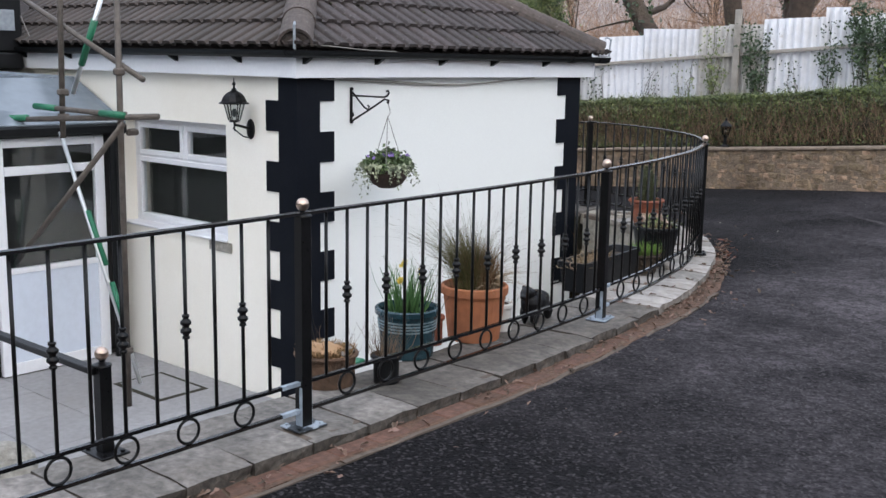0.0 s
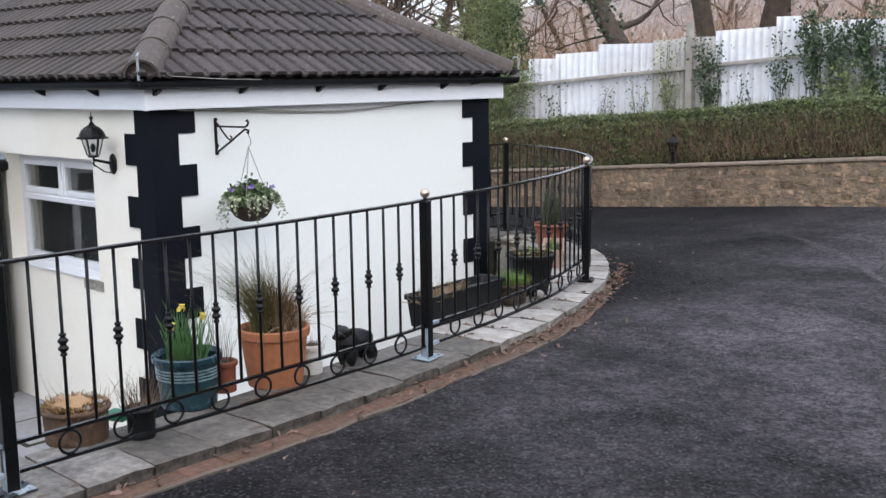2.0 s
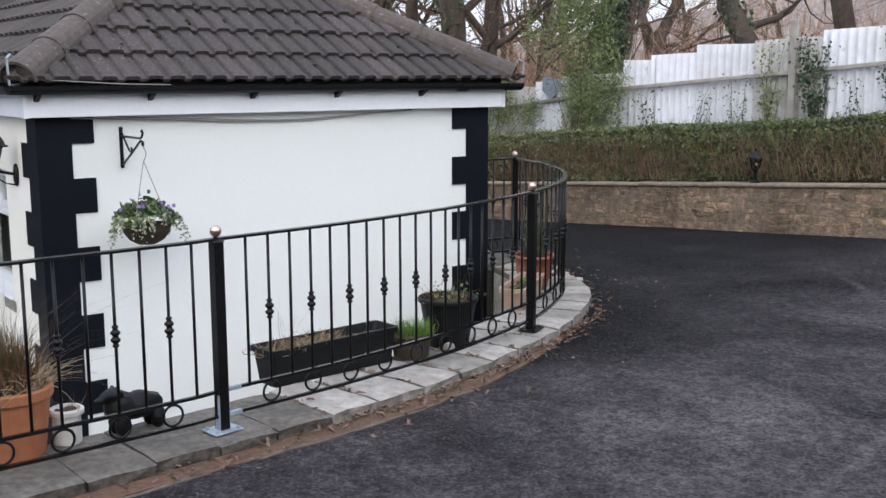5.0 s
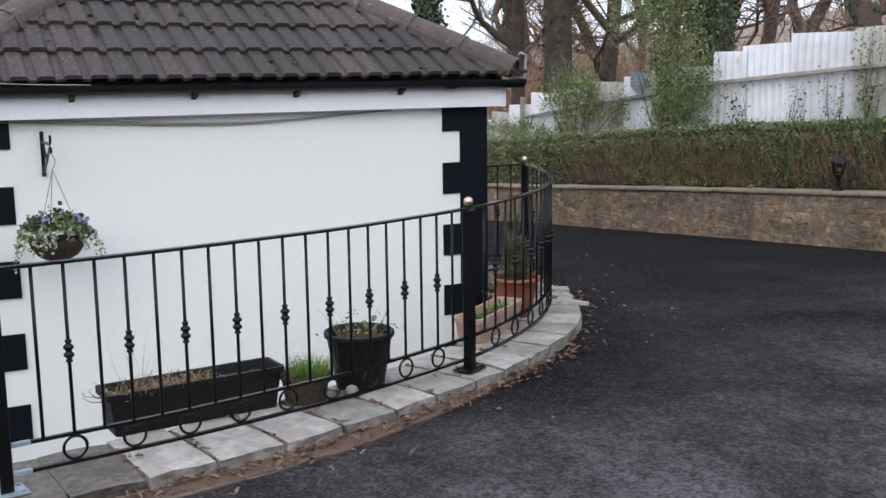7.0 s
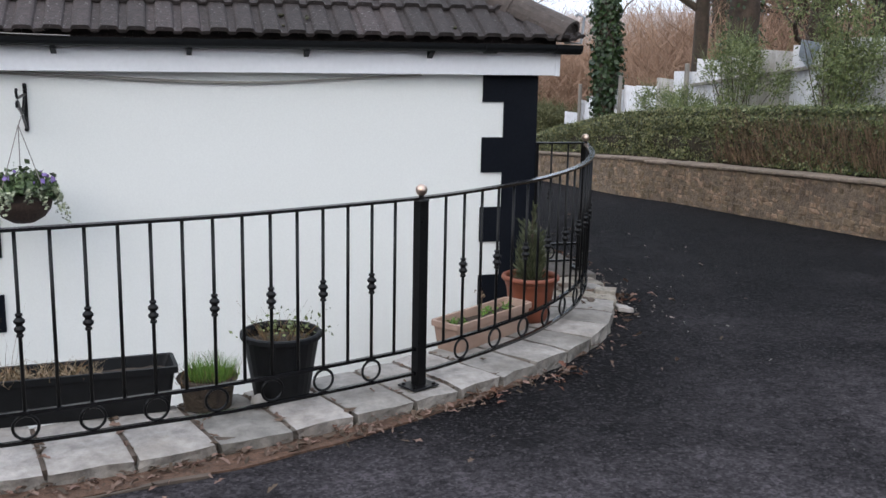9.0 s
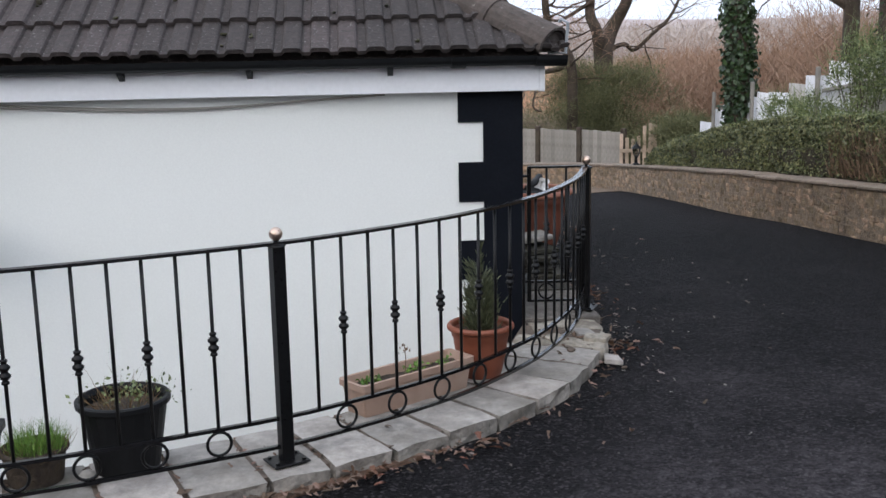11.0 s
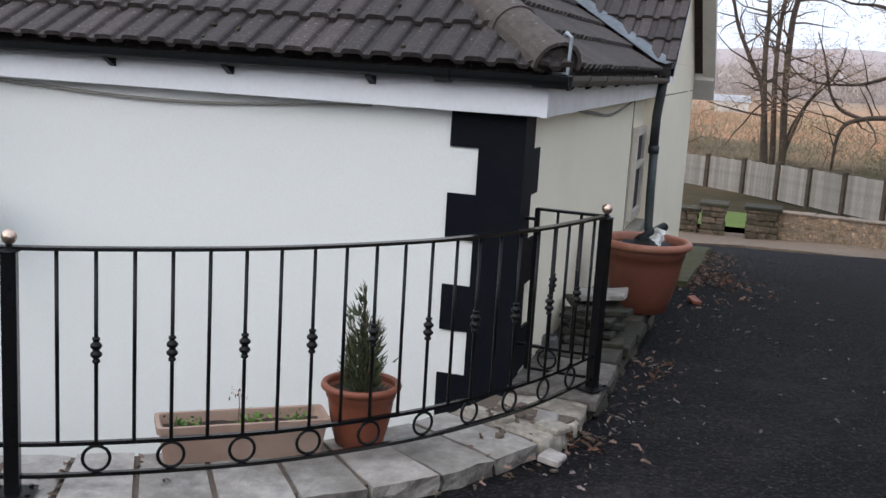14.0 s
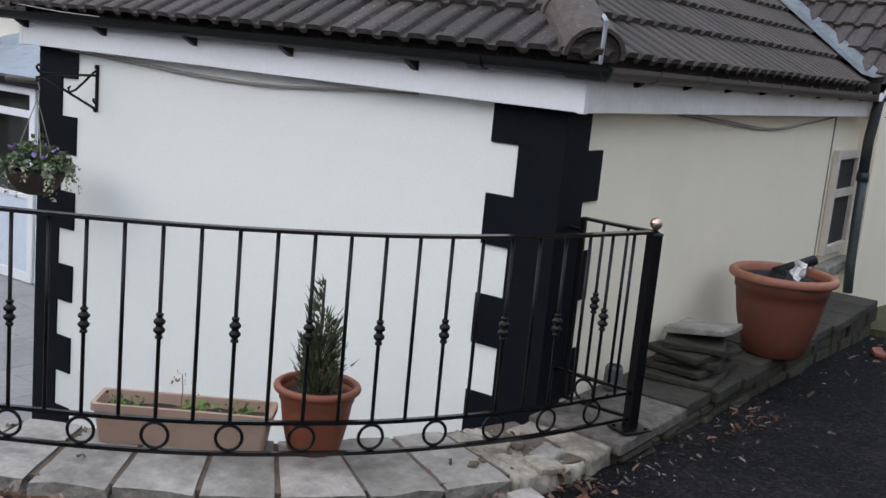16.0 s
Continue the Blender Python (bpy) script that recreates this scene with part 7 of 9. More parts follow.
# ---------------------------------------------------------------- timber fence, garden piers, lawn
tf = thing("timber_fence", "weathered grey close-boarded timber fence with posts", "fence")
TF = curve_points([(-24.4, 14.2), (-27.5, 11.8), (-30.6, 9.6), (-33.0, 6.5), (-34.5, 3.0)], 0.1)
s = 0.0
tot = length(TF)
k = 0
rngf = random.Random(9)
while s < tot - 1.35:
    p, d = along(TF, s)
    q, _ = along(TF, s + 1.35)
    zt = -0.45 - 0.032 * (-24.4 - p[0])
    ang = math.degrees(math.atan2(d[1], d[0]))
    ob = part("post", box(-0.06, -0.02, -1.9, 0.06, 0.08, 0.06, 0.006), M_BARK, tf, "dark timber post")
    ob.matrix_basis = pose(p[0], p[1], zt, 0, 0, ang)
    for i in range(10):
        f_ = (i + 0.6) / 10.2
        bm = box(-0.066, -0.012, -0.93, 0.066, 0.012, rngf.uniform(-0.02, 0.0), 0.003)
        ob = part("board", bm, M_WOOD, tf)
        ob.matrix_basis = pose(p[0] + (q[0] - p[0]) * f_, p[1] + (q[1] - p[1]) * f_, zt - 0.02, 0, 0, ang)
    ob = part("gravel_board", box(-0.67, -0.03, -1.75, 0.67, 0.03, -0.95, 0.005), M_DARKSTONE, tf, "dark concrete gravel board")
    ob.matrix_basis = pose((p[0] + q[0]) / 2, (p[1] + q[1]) / 2, zt, 0, 0, ang)
    s += 1.35
    k += 1
gate2 = thing("picket_gate", "new pale timber picket gate beside the grey fence", "gate")
for i in range(6):
    x_, y_ = -23.9 + 0.02 * i, 14.0 + 0.13 * i
    ob = part("picket", box(-0.04, -0.012, -1.3, 0.04, 0.012, -0.42 - 0.12 * math.sin(i * 0.9), 0.004), M_NEWWOOD, gate2)
    ob.matrix_basis = pose(x_, y_, -0.05 + 0.12 * (i > 3), 0, 0, 70)
part("rail", box(-23.86, 13.95, -0.9, -23.82, 14.75, -0.82), M_NEWWOOD, gate2)
part("post", box(-23.95, 14.7, -1.5, -23.83, 14.82, -0.28, 0.008), M_NEWWOOD, gate2)

lawn_bm = box(-25.5, 5.0, -1.9, -20.9, 9.6, -1.42)
structure(part("lawn", lawn_bm, M_GRASS), "bright green lawn past the garden piers", "lawn")

bm = box(-20.9, 4.5, -1.6, -17.3, 12.3, -0.98)
bmesh.ops.subdivide_edges(bm, edges=bm.edges[:], cuts=8, use_grid_fill=True)
for v in bm.verts:
    if v.co.z > -1.1:
        v.co.z = drive_z(v.co.x, v.co.y) + 0.012 + 0.02 * noise.noise(v.co * 1.5)
    if v.co.x > -17.5:
        v.co.x += 0.35 * noise.noise(v.co * 1.1)
structure(part("verge", bm, M_VERGE), "muddy brown verge where the tarmac ends", "verge")


def pier(x, y, w, d, z0, z1, label):
    e = thing("garden_pier", label, "pier", "garden piers")
    part("core", box(x - w / 2 + 0.02, y - d / 2 + 0.02, z0, x + w / 2 - 0.02, y + d / 2 - 0.02, z1), M_STONE_PIER, e)
    rng_ = random.Random(int(x * 10 + y * 100))
    ms = stone_meshes(M_STONE_PIER, 4, y)
    z = z0
    while z < z1 - 0.05:
        h_ = rng_.uniform(0.08, 0.13)
        for sd in range(2):
            yy = y - d / 2
            while yy < y + d / 2 - 0.05:
                w_ = rng_.uniform(0.14, 0.3)
                w_ = min(w_, y + d / 2 - yy)
                ob = new("stone", rng_.choice(ms))
                ob.parent = e
                ob.matrix_basis = Matrix.Translation((x + (w / 2 - 0.02) * (1 if sd == 0 else -1), yy + w_ / 2, z + h_ / 2)) @ Matrix.Diagonal((0.09, w_ * 0.97, h_ * 0.95, 1))
                yy += w_
        z += h_
    part("coping_stone", jitter(box(x - w / 2 - 0.04, y - d / 2 - 0.04, z1 - 0.01, x + w / 2 + 0.04, y + d / 2 + 0.04, z1 + 0.05, 0.01), 0.012), M_DARKSTONE, e)


pier(-20.15, 9.92, 0.5, 0.55, -1.5, -0.64, "square stone pier at the end of the curved wall")
pier(-20.35, 9.08, 0.5, 0.42, -1.5, -0.67, "square stone pier beside a gap to the lawn")
pier(-20.35, 7.82, 0.35, 2.0, -1.5, -0.80, "low stone garden wall beside the lawn")



shed = thing("far_shed", "small pale shed roof far off in the valley", "shed", at=(-76.0, 7.2, -1.2), rz=4)
part("wall", box(-1.0, -1.1, 0, 1.0, 1.1, 0.95), M_WHITEPOT, shed)
bm = bmesh.new()
for q in (((1.1, -1.2, 0.93), (1.1, 1.2, 0.93), (0, 1.2, 1.35), (0, -1.2, 1.35)), ((-1.1, -1.2, 0.93), (-1.1, 1.2, 0.93), (0, 1.2, 1.35), (0, -1.2, 1.35))):
    bm.faces.new([bm.verts.new(p) for p in q])
bmesh.ops.solidify(bm, geom=bm.faces[:], thickness=0.04)
part("roof", bm, M_SHEET, shed)

# ---------------------------------------------------------------- lamps


def wall_top_lamp(x, y, z):
    e = thing("pedestal_lantern", "small black six-sided lantern on the boundary wall", "lantern", "lanterns on the boundary wall", (x, y, z))
    part("foot", lathe([(0, 0), (0.06, 0), (0.055, 0.02), (0.025, 0.035), (0.02, 0.11), (0.035, 0.13), (0.02, 0.145), (0, 0.145)], 12), M_IRON, e)
    part("glass", lathe([(0.04, 0.15), (0.068, 0.27)], 6), M_LAMPGLASS, e)
    part("frame", lathe([(0, 0.142), (0.045, 0.142), (0.045, 0.152), (0, 0.152)], 6), M_IRON, e)
    for i in range(6):
        a = i * math.tau / 6
        part("bar", tube([(0.042 * math.cos(a), 0.042 * math.sin(a), 0.15), (0.07 * math.cos(a), 0.07 * math.sin(a), 0.27)], 0.005, 5), M_IRON, e)
    part("bulb", ball(0.022, (0, 0, 0.2), 8), M_COPING, e)
    part("roof", lathe([(0.085, 0.268), (0.08, 0.28), (0.03, 0.33), (0.012, 0.345), (0.012, 0.36), (0.018, 0.37), (0, 0.385)], 6), M_IRON, e)


for x in (-6.34, -16.87):
    wall_top_lamp(x, wall_y(x) + 0.1, cap_z(x) - 0.004)

# ---------------------------------------------------------------- windows and porch door


def window(name, x0, x1, z0, z1, y, out, lights, label, sill=True):
    """A white plastic window in a wall facing y; out: the way it faces. lights: panes (x0, x1, z0, z1)."""
    e = thing(name, label, "window")
    e["kind"] = "structure"
    fy0, fy1 = y - out * 0.10, y - out * 0.03
    for (a0, b0, c0, d0), (a1, b1, c1, d1) in zip(lights, lights[1:]):
        if abs(a0 - a1) > 0.1 and abs(c0 - c1) < 0.01:
            part("mullion", box(b0 - 0.01, fy0, c0, a1 + 0.01, fy1, d0, 0.002), M_UPVC, e)
    tr = max(l_[3] for l_ in lights if l_[2] < z0 + 0.1)
    part("transom", box(x0 + 0.056, fy0, tr - 0.01, x1 - 0.056, fy1, tr + 0.025, 0.002), M_UPVC, e)
    t = 0.055
    frame_ = part("window_frame", box(x0, fy0, z0, x0 + t, fy1, z1, 0.004), M_UPVC, e)
    part("window_frame", box(x1 - t, fy0, z0, x1, fy1, z1, 0.004), M_UPVC, e)
    part("window_frame", box(x0 + t, fy0, z1 - t, x1 - t, fy1, z1, 0.004), M_UPVC, e)
    part("window_frame", box(x0 + t, fy0, z0, x1 - t, fy1, z0 + t, 0.004), M_UPVC, e)
    for a, b, c, d in lights:
        s_ = 0.045
        py0, py1 = y - out * 0.085, y - out * 0.015
        sash = part("sash", box(a, py0, c, a + s_, py1, d, 0.006), M_UPVC, e)
        box_parts = ((b - s_, b, c, d), (a + s_, b - s_, d - s_, d), (a + s_, b - s_, c, c + s_))
        for u0, u1, w0, w1 in box_parts:
            part("sash", box(u0, py0, w0, u1, py1, w1, 0.006), M_UPVC, e)
        g = part("pane", box(a + s_ - 0.005, y - out * 0.056, c + s_ - 0.005, b - s_ + 0.005, y - out * 0.044, d - s_ + 0.005), M_GLASS, e)
        g.visible_shadow = False
    if sill:
        part("window_sill", box(x0 + 0.003, y - out * 0.06, z0 + 0.002, x1 - 0.003, y + out * 0.125, z0 + 0.022, 0.006), M_UPVC, e)
    return e


a, b, c, d = WIN_L
mid = (a + b) / 2
window("window_1", a, b, c, d, Y_L + 0.10, -1, [(a + 0.05, mid - 0.01, d - 0.33, d - 0.05), (mid + 0.01, b - 0.05, d - 0.33, d - 0.05), (a + 0.05, b - 0.05, c + 0.05, d - 0.345)], "white plastic window with two top lights over the patio")
# Near-black sheet close behind the panes, in place of the room's own shade.
part("blind", box(a + 0.06, Y_L + 0.235, c + 0.06, b - 0.06, Y_L + 0.245, d - 0.06), M_ROOM, bpy.data.objects["window_1"], "near-black sheet standing for the dim room")
# rough render patch and bracket under the window
part("patch", box(-6.95, Y_L - 0.012, 0.02, -6.66, Y_L - 0.001, 0.10, 0.004), M_CEMENT, wall_patio, "unpainted cement patch under the sill")

# side window past the render joint
win2 = thing("window_2", "small weathered white window on the side wall", "window")
win2["kind"] = "structure"
wy = Y_R + 0.004
for u0, u1, w0, w1 in ((-10.12, -10.05, 0.36, 1.16), (-10.72, -10.65, 0.36, 1.16), (-10.65, -10.12, 1.09, 1.16), (-10.65, -10.12, 0.36, 0.43), (-10.65, -10.12, 0.80, 0.86)):
    part("window_frame", box(u0, wy, w0, u1, wy + 0.045, w1, 0.004), M_OLDFRAME, win2)
# Opaque near-black sheets: the dim room as a colour, instead of glass.
part("pane", box(-10.65, wy + 0.004, 0.43, -10.12, wy + 0.012, 0.80), M_ROOM, win2, "near-black opaque pane standing for the dim room")
part("pane", box(-10.65, wy + 0.004, 0.86, -10.12, wy + 0.012, 1.09), M_ROOM, win2, "near-black opaque pane standing for the dim room")
part("window_sill", box(-10.75, wy, 0.22, -9.98, wy + 0.11, 0.30, 0.01), M_CEMENT, win2, "pale rendered sill")
part("apron", box(-10.72, wy, 0.12, -10.0, wy + 0.02, 0.22, 0.004), M_CREAM, win2, "flaking painted apron")

PX = -8.10                                  # the porch face
porch = thing("porch", "white plastic glazed porch with a polycarbonate roof", "porch")
for k, (y0, y1) in enumerate(((3.93, 4.91), (2.88, 3.88), (1.83, 2.83), (0.73, 1.78), (-0.35, 0.68))):
    leaf = part("door", box(PX - 0.06, y0, PATIO_Z + 0.02, PX, y0 + 0.09, 0.885, 0.006), M_UPVC, porch, "white plastic glazed door")
    part("door_frame", box(PX - 0.06, y1 - 0.09, PATIO_Z + 0.02, PX, y1, 0.885, 0.006), M_UPVC, leaf)
    for w0, w1 in ((0.815, 0.885), (0.59, 0.66), (-0.21, -0.165), (PATIO_Z + 0.02, PATIO_Z + 0.12)):
        part("door_frame", box(PX - 0.058, y0 + 0.092, w0, PX - 0.002, y1 - 0.092, w1, 0.004), M_UPVC, leaf)
    part("panel", box(PX - 0.045, y0 + 0.09, PATIO_Z + 0.12, PX - 0.015, y1 - 0.09, -0.21, 0.004), M_PANEL, leaf, "pale lower panel")
    for w0, w1 in ((-0.165, 0.59), (0.66, 0.815)):
        g = part("pane", box(PX - 0.035, y0 + 0.09, w0, PX - 0.023, y1 - 0.09, w1), M_GLASS, leaf)
        g.visible_shadow = False
part("gutter", box(PX - 0.05, -0.4, 0.892, PX + 0.08, 5.10, 0.985, 0.02), M_BLACKPLASTIC, porch, "black gutter along the porch")
part("downpipe", tube([(PX + 0.05, 4.96, 0.93), (PX + 0.05, 4.96, PATIO_Z)], 0.036, 10), M_BLACKPLASTIC, porch, "black downpipe in the corner")
bm = bmesh.new()
q = [bm.verts.new(p) for p in ((PX + 0.06, -0.4, 0.995), (PX + 0.06, 5.09, 0.995), (PX - 0.75, 5.09, 1.36), (PX - 1.4, 4.6, 1.40), (PX - 1.4, -0.4, 1.40))]
bm.faces.new(q)
bmesh.ops.recalc_face_normals(bm, faces=bm.faces)
bmesh.ops.solidify(bm, geom=bm.faces[:], thickness=0.02)
part("roof_sheet", bm, M_POLYCARB, porch, "blue-grey polycarbonate roof")
# Near-black panels carry the porch's indoor dimness in their colour.
part("room_back", box(PX - 1.5, -0.4, PATIO_Z, PX - 1.45, 5.09, 0.9), M_ROOM, porch, "near-black back panel standing for the dim porch")
part("room_screen", box(PX - 0.16, -0.34, PATIO_Z + 0.03, PX - 0.14, 5.05, 0.85), M_ROOM, porch, "near-black sheet standing for the dim porch behind the glass")
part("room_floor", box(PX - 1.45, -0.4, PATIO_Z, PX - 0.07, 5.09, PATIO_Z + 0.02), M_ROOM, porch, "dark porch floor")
part("room_side", box(PX - 1.45, 5.06, PATIO_Z + 0.02, PX - 0.07, 5.09, 0.86), M_ROOM, porch, "near-black side panel standing for the dim porch")
part("room_side", box(PX - 1.45, -0.4, PATIO_Z + 0.02, PX - 0.07, -0.35, 0.86), M_ROOM, porch, "near-black side panel standing for the dim porch")
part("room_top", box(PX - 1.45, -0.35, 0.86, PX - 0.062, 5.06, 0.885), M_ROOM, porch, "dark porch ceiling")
dark = thing("roof_box", "dark green painted box dormer above the porch", "dormer")
part("body", box(-10.35, 3.2, 1.56, -9.62, 5.03, 2.6, 0.02), M_BLACKPOT, dark)
part("window", box(-9.62, 4.78, 1.76, -9.605, 4.95, 1.95, 0.004), M_LEAD, dark, "small grey panel")
part("flashing", jitter(box(-9.75, 3.2, 1.40, -9.58, 5.02, 1.56, 0.02), 0.03, 9), M_BLACKPOT, dark, "crumpled dark flashing")
part("wire", tube([(-9.59, 5.0, 1.9), (-9.56, 5.06, 1.72), (-9.57, 5.1, 1.58), (-9.58, 5.2, 1.55)], 0.006, 5), M_CHAIN, dark, "loose grey wire")


# ---------------------------------------------------------------- scaffold
scaf = thing("scaffold", "rusty scaffold tubes with green sleeved fittings over the patio", "scaffold")


def pole(a, b, r=0.024, mat=M_POLE, name="tube", label=""):
    part(name, tube([a, b], r, 10), mat, scaf, label, smooth=True)


SY = 4.25
pole((-6.80, SY, PATIO_Z), (-6.76, SY, 3.0), 0.022)
pole((-7.585, SY, 0.92), (-7.50, SY, 3.0), 0.022)
pole((-9.3, SY - 0.05, 0.965), (-6.24, SY - 0.05, 1.15), 0.022)
pole((-8.9, SY + 0.05, 2.24), (-6.55, SY + 0.05, 1.39), 0.021)
pole((-8.76, SY - 0.10, -0.52), (-6.59, SY - 0.10, 1.08), 0.021, M_POLE, "brace", "rust-brown brace tube")
pole((-7.55, SY + 0.08, 1.26), (-7.11, SY + 0.08, 1.95), 0.018, M_ALU, "prop", "bare aluminium prop")
pole((-7.41, SY + 0.08, 1.48), (-7.20, SY + 0.08, 1.81), 0.026, M_GREENPLASTIC, "sleeve", "green plastic sleeve")
pole((-9.2, SY - 0.06, 0.985), (-8.02, SY - 0.06, 1.055), 0.027, M_GREENPLASTIC, "sleeve", "green plastic sleeve")
pole((-7.83, SY - 0.08, 1.155), (-6.62, SY - 0.08, 1.14), 0.020)
pole((-7.84, SY - 0.08, 1.155), (-7.52, SY - 0.08, 1.151), 0.025, M_GREENPLASTIC, "sleeve", "green plastic sleeve")
pole((-6.90, SY - 0.08, 1.1435), (-6.61, SY - 0.08, 1.14), 0.025, M_GREENPLASTIC, "sleeve", "green plastic sleeve")
pole((-7.93, 4.42, 0.94), (-7.06, 4.52, PATIO_Z + 0.07), 0.017, M_ALU, "prop", "white and green leaning prop")
pole((-7.62, 4.455, 0.33), (-7.42, 4.48, -0.09), 0.021, M_GREENPLASTIC, "sleeve", "green plastic sleeve")
pole((-7.36, 4.487, -0.22), (-7.24, 4.50, -0.50), 0.021, M_GREENPLASTIC, "sleeve", "green plastic sleeve")
for x, z in ((-6.77, 1.44), (-6.77, 1.13), (-6.63, 1.02), (-7.56, 1.27), (-7.57, 1.08), (-6.80, -0.62)):
    part("coupler", jitter(box(x - 0.028, SY - 0.04, z - 0.026, x + 0.028, SY + 0.04, z + 0.026, 0.012), 0.010, 25), M_POLE, scaf, "steel coupler")

# ---------------------------------------------------------------- wall lantern, bracket and basket
lan = thing("wall_lantern", "black wall lantern with clear glass on a curled arm", "lantern")
lx, ly, lz = -6.40, 4.955, 0.99
part("wall_plate", lathe([(0, 0), (0.045, 0.0), (0.05, 0.01), (0.045, 0.022), (0.02, 0.03), (0, 0.03)], 14), M_IRON, lan).matrix_basis = pose(-6.40, Y_L - 0.001, 0.985, 90, 0, 0) @ Matrix.Diagonal((1, 1.8, 1, 1))
part("arm", tube([(-6.40, Y_L - 0.02, 0.99), (-6.40, 5.08, 1.0), (-6.40, 5.02, 1.015), (lx, ly, 1.03), (lx, ly, 1.06)], 0.012, 8), M_IRON, lan, smooth=True)
part("scroll", tube([(-6.40, Y_L - 0.02, 0.91), (-6.405, 5.05, 0.925), (-6.41, 4.99, 0.97), (-6.415, 4.95, 1.0), (-6.415, 4.97, 1.02)], 0.006, 6), M_IRON, lan, smooth=True)
part("tail", tube([(lx, ly, 1.03), (lx, ly, 0.99), (lx + 0.01, ly, 0.975)], 0.008, 6), M_IRON, lan, smooth=True)
part("pan", lathe([(0, 1.05), (0.04, 1.05), (0.048, 1.062), (0.045, 1.07), (0, 1.07)], 6, at=(lx, ly, 0)), M_IRON, lan)
g = part("glass", lathe([(0.047, 1.07), (0.085, 1.215)], 6, at=(lx, ly, 0)), M_LAMPGLASS, lan)
for i in range(6):
    a = i * math.tau / 6
    part("bar", tube([(lx + 0.049 * math.cos(a), ly + 0.049 * math.sin(a), 1.07), (lx + 0.088 * math.cos(a), ly + 0.088 * math.sin(a), 1.215)], 0.0055, 5), M_IRON, lan)
part("bulb", ball(0.022, (lx, ly, 1.13), 10, scale=(1, 1, 1.7)), M_TUB, lan)
part("roof", lathe([(0.0, 1.205), (0.128, 1.205), (0.130, 1.214), (0.108, 1.224), (0.100, 1.248), (0.084, 1.276), (0.060, 1.298), (0.034, 1.312), (0.022, 1.320), (0.022, 1.330), (0.010, 1.340), (0.009, 1.358), (0.017, 1.368), (0.015, 1.380), (0.005, 1.392), (0.004, 1.42), (0, 1.425)], 12, at=(lx, ly, 0)), M_IRON, lan)

lan.matrix_basis = Matrix.Translation((-6.40, Y_L, 1.02)) @ Matrix.Scale(0.88, 4) @ Matrix.Translation((6.40, -Y_L, -0.985))
brk = thing("hanging_bracket", "black iron scrolled bracket fixed to the white wall", "bracket")
by, bx = 5.675, WALL_X
part("wall_bar", box(bx + 0.001, by - 0.011, 1.075, bx + 0.012, by + 0.011, 1.345, 0.002), M_IRON, brk)
part("top_arm", tube([(bx + 0.01, by, 1.285), (bx + 0.36, by, 1.285), (bx + 0.39, by, 1.297), (bx + 0.405, by, 1.32), (bx + 0.395, by, 1.335), (bx + 0.38, by, 1.328)], 0.0078, 6), M_IRON, brk, smooth=True)
part("brace", tube([(bx + 0.01, by, 1.09), (bx + 0.2, by, 1.185), (bx + 0.36, by, 1.27), (bx + 0.405, by, 1.262), (bx + 0.40, by, 1.242), (bx + 0.385, by, 1.25)], 0.0078, 6), M_IRON, brk, smooth=True)
part("scroll", tube([(bx + 0.01, by, 1.315), (bx + 0.035, by, 1.30), (bx + 0.09, by, 1.25), (bx + 0.15, by, 1.2), (bx + 0.19, by, 1.185), (bx + 0.2, by, 1.21), (bx + 0.185, by, 1.218)], 0.0068, 6), M_IRON, brk, smooth=True)
part("scroll", tube([(bx + 0.01, by, 1.12), (bx + 0.03, by, 1.14), (bx + 0.025, by, 1.155)], 0.0068, 6), M_IRON, brk, smooth=True)
for z in (1.335, 1.085):
    part("bolt", ball(0.013, (bx + 0.014, by, z), 8), M_IRON, brk)

basket = thing("hanging_basket", "coir-lined hanging basket of trailing variegated ivy and violas", "basket")
hx, hy = bx + 0.395, by
part("liner", lathe([(0, 0.612), (0.06, 0.615), (0.112, 0.645), (0.145, 0.69), (0.158, 0.742), (0.142, 0.742), (0.0, 0.735)], 20, at=(hx, hy, 0)), M_COIR, basket, "dark brown coir liner", smooth=True)
for i in range(3):
    a = i * math.tau / 3 + 1.2
    part("chain", tube([(hx + 0.145 * math.cos(a), hy + 0.145 * math.sin(a), 0.735), (hx, hy, 1.145)], 0.0028, 5), M_CHAIN, basket)
part("hook", tube([(hx, hy, 1.14), (hx + 0.012, hy + 0.012, 1.17), (hx, hy + 0.02, 1.20), (hx, hy, 1.24)], 0.003, 5), M_CHAIN, basket)
rng = np.random.default_rng(8)
n = 900
a = rng.random(n) * math.tau
r_ = np.sqrt(rng.random(n)) * 0.185
lump = 0.03 * np.sin(3 * a + 1) + 0.02 * np.sin(7 * a)
pos = np.stack([hx + np.cos(a) * r_, hy + np.sin(a) * r_, 0.765 + (0.185 - r_) * 0.52 + lump + np.abs(rng.normal(size=n)) * 0.022], 1)
part("foliage", leaf_mesh("foliage", pos, 0.019, M_IVYMID, None, 1, 0.7, 9), None, basket)
pos, siz = [], []
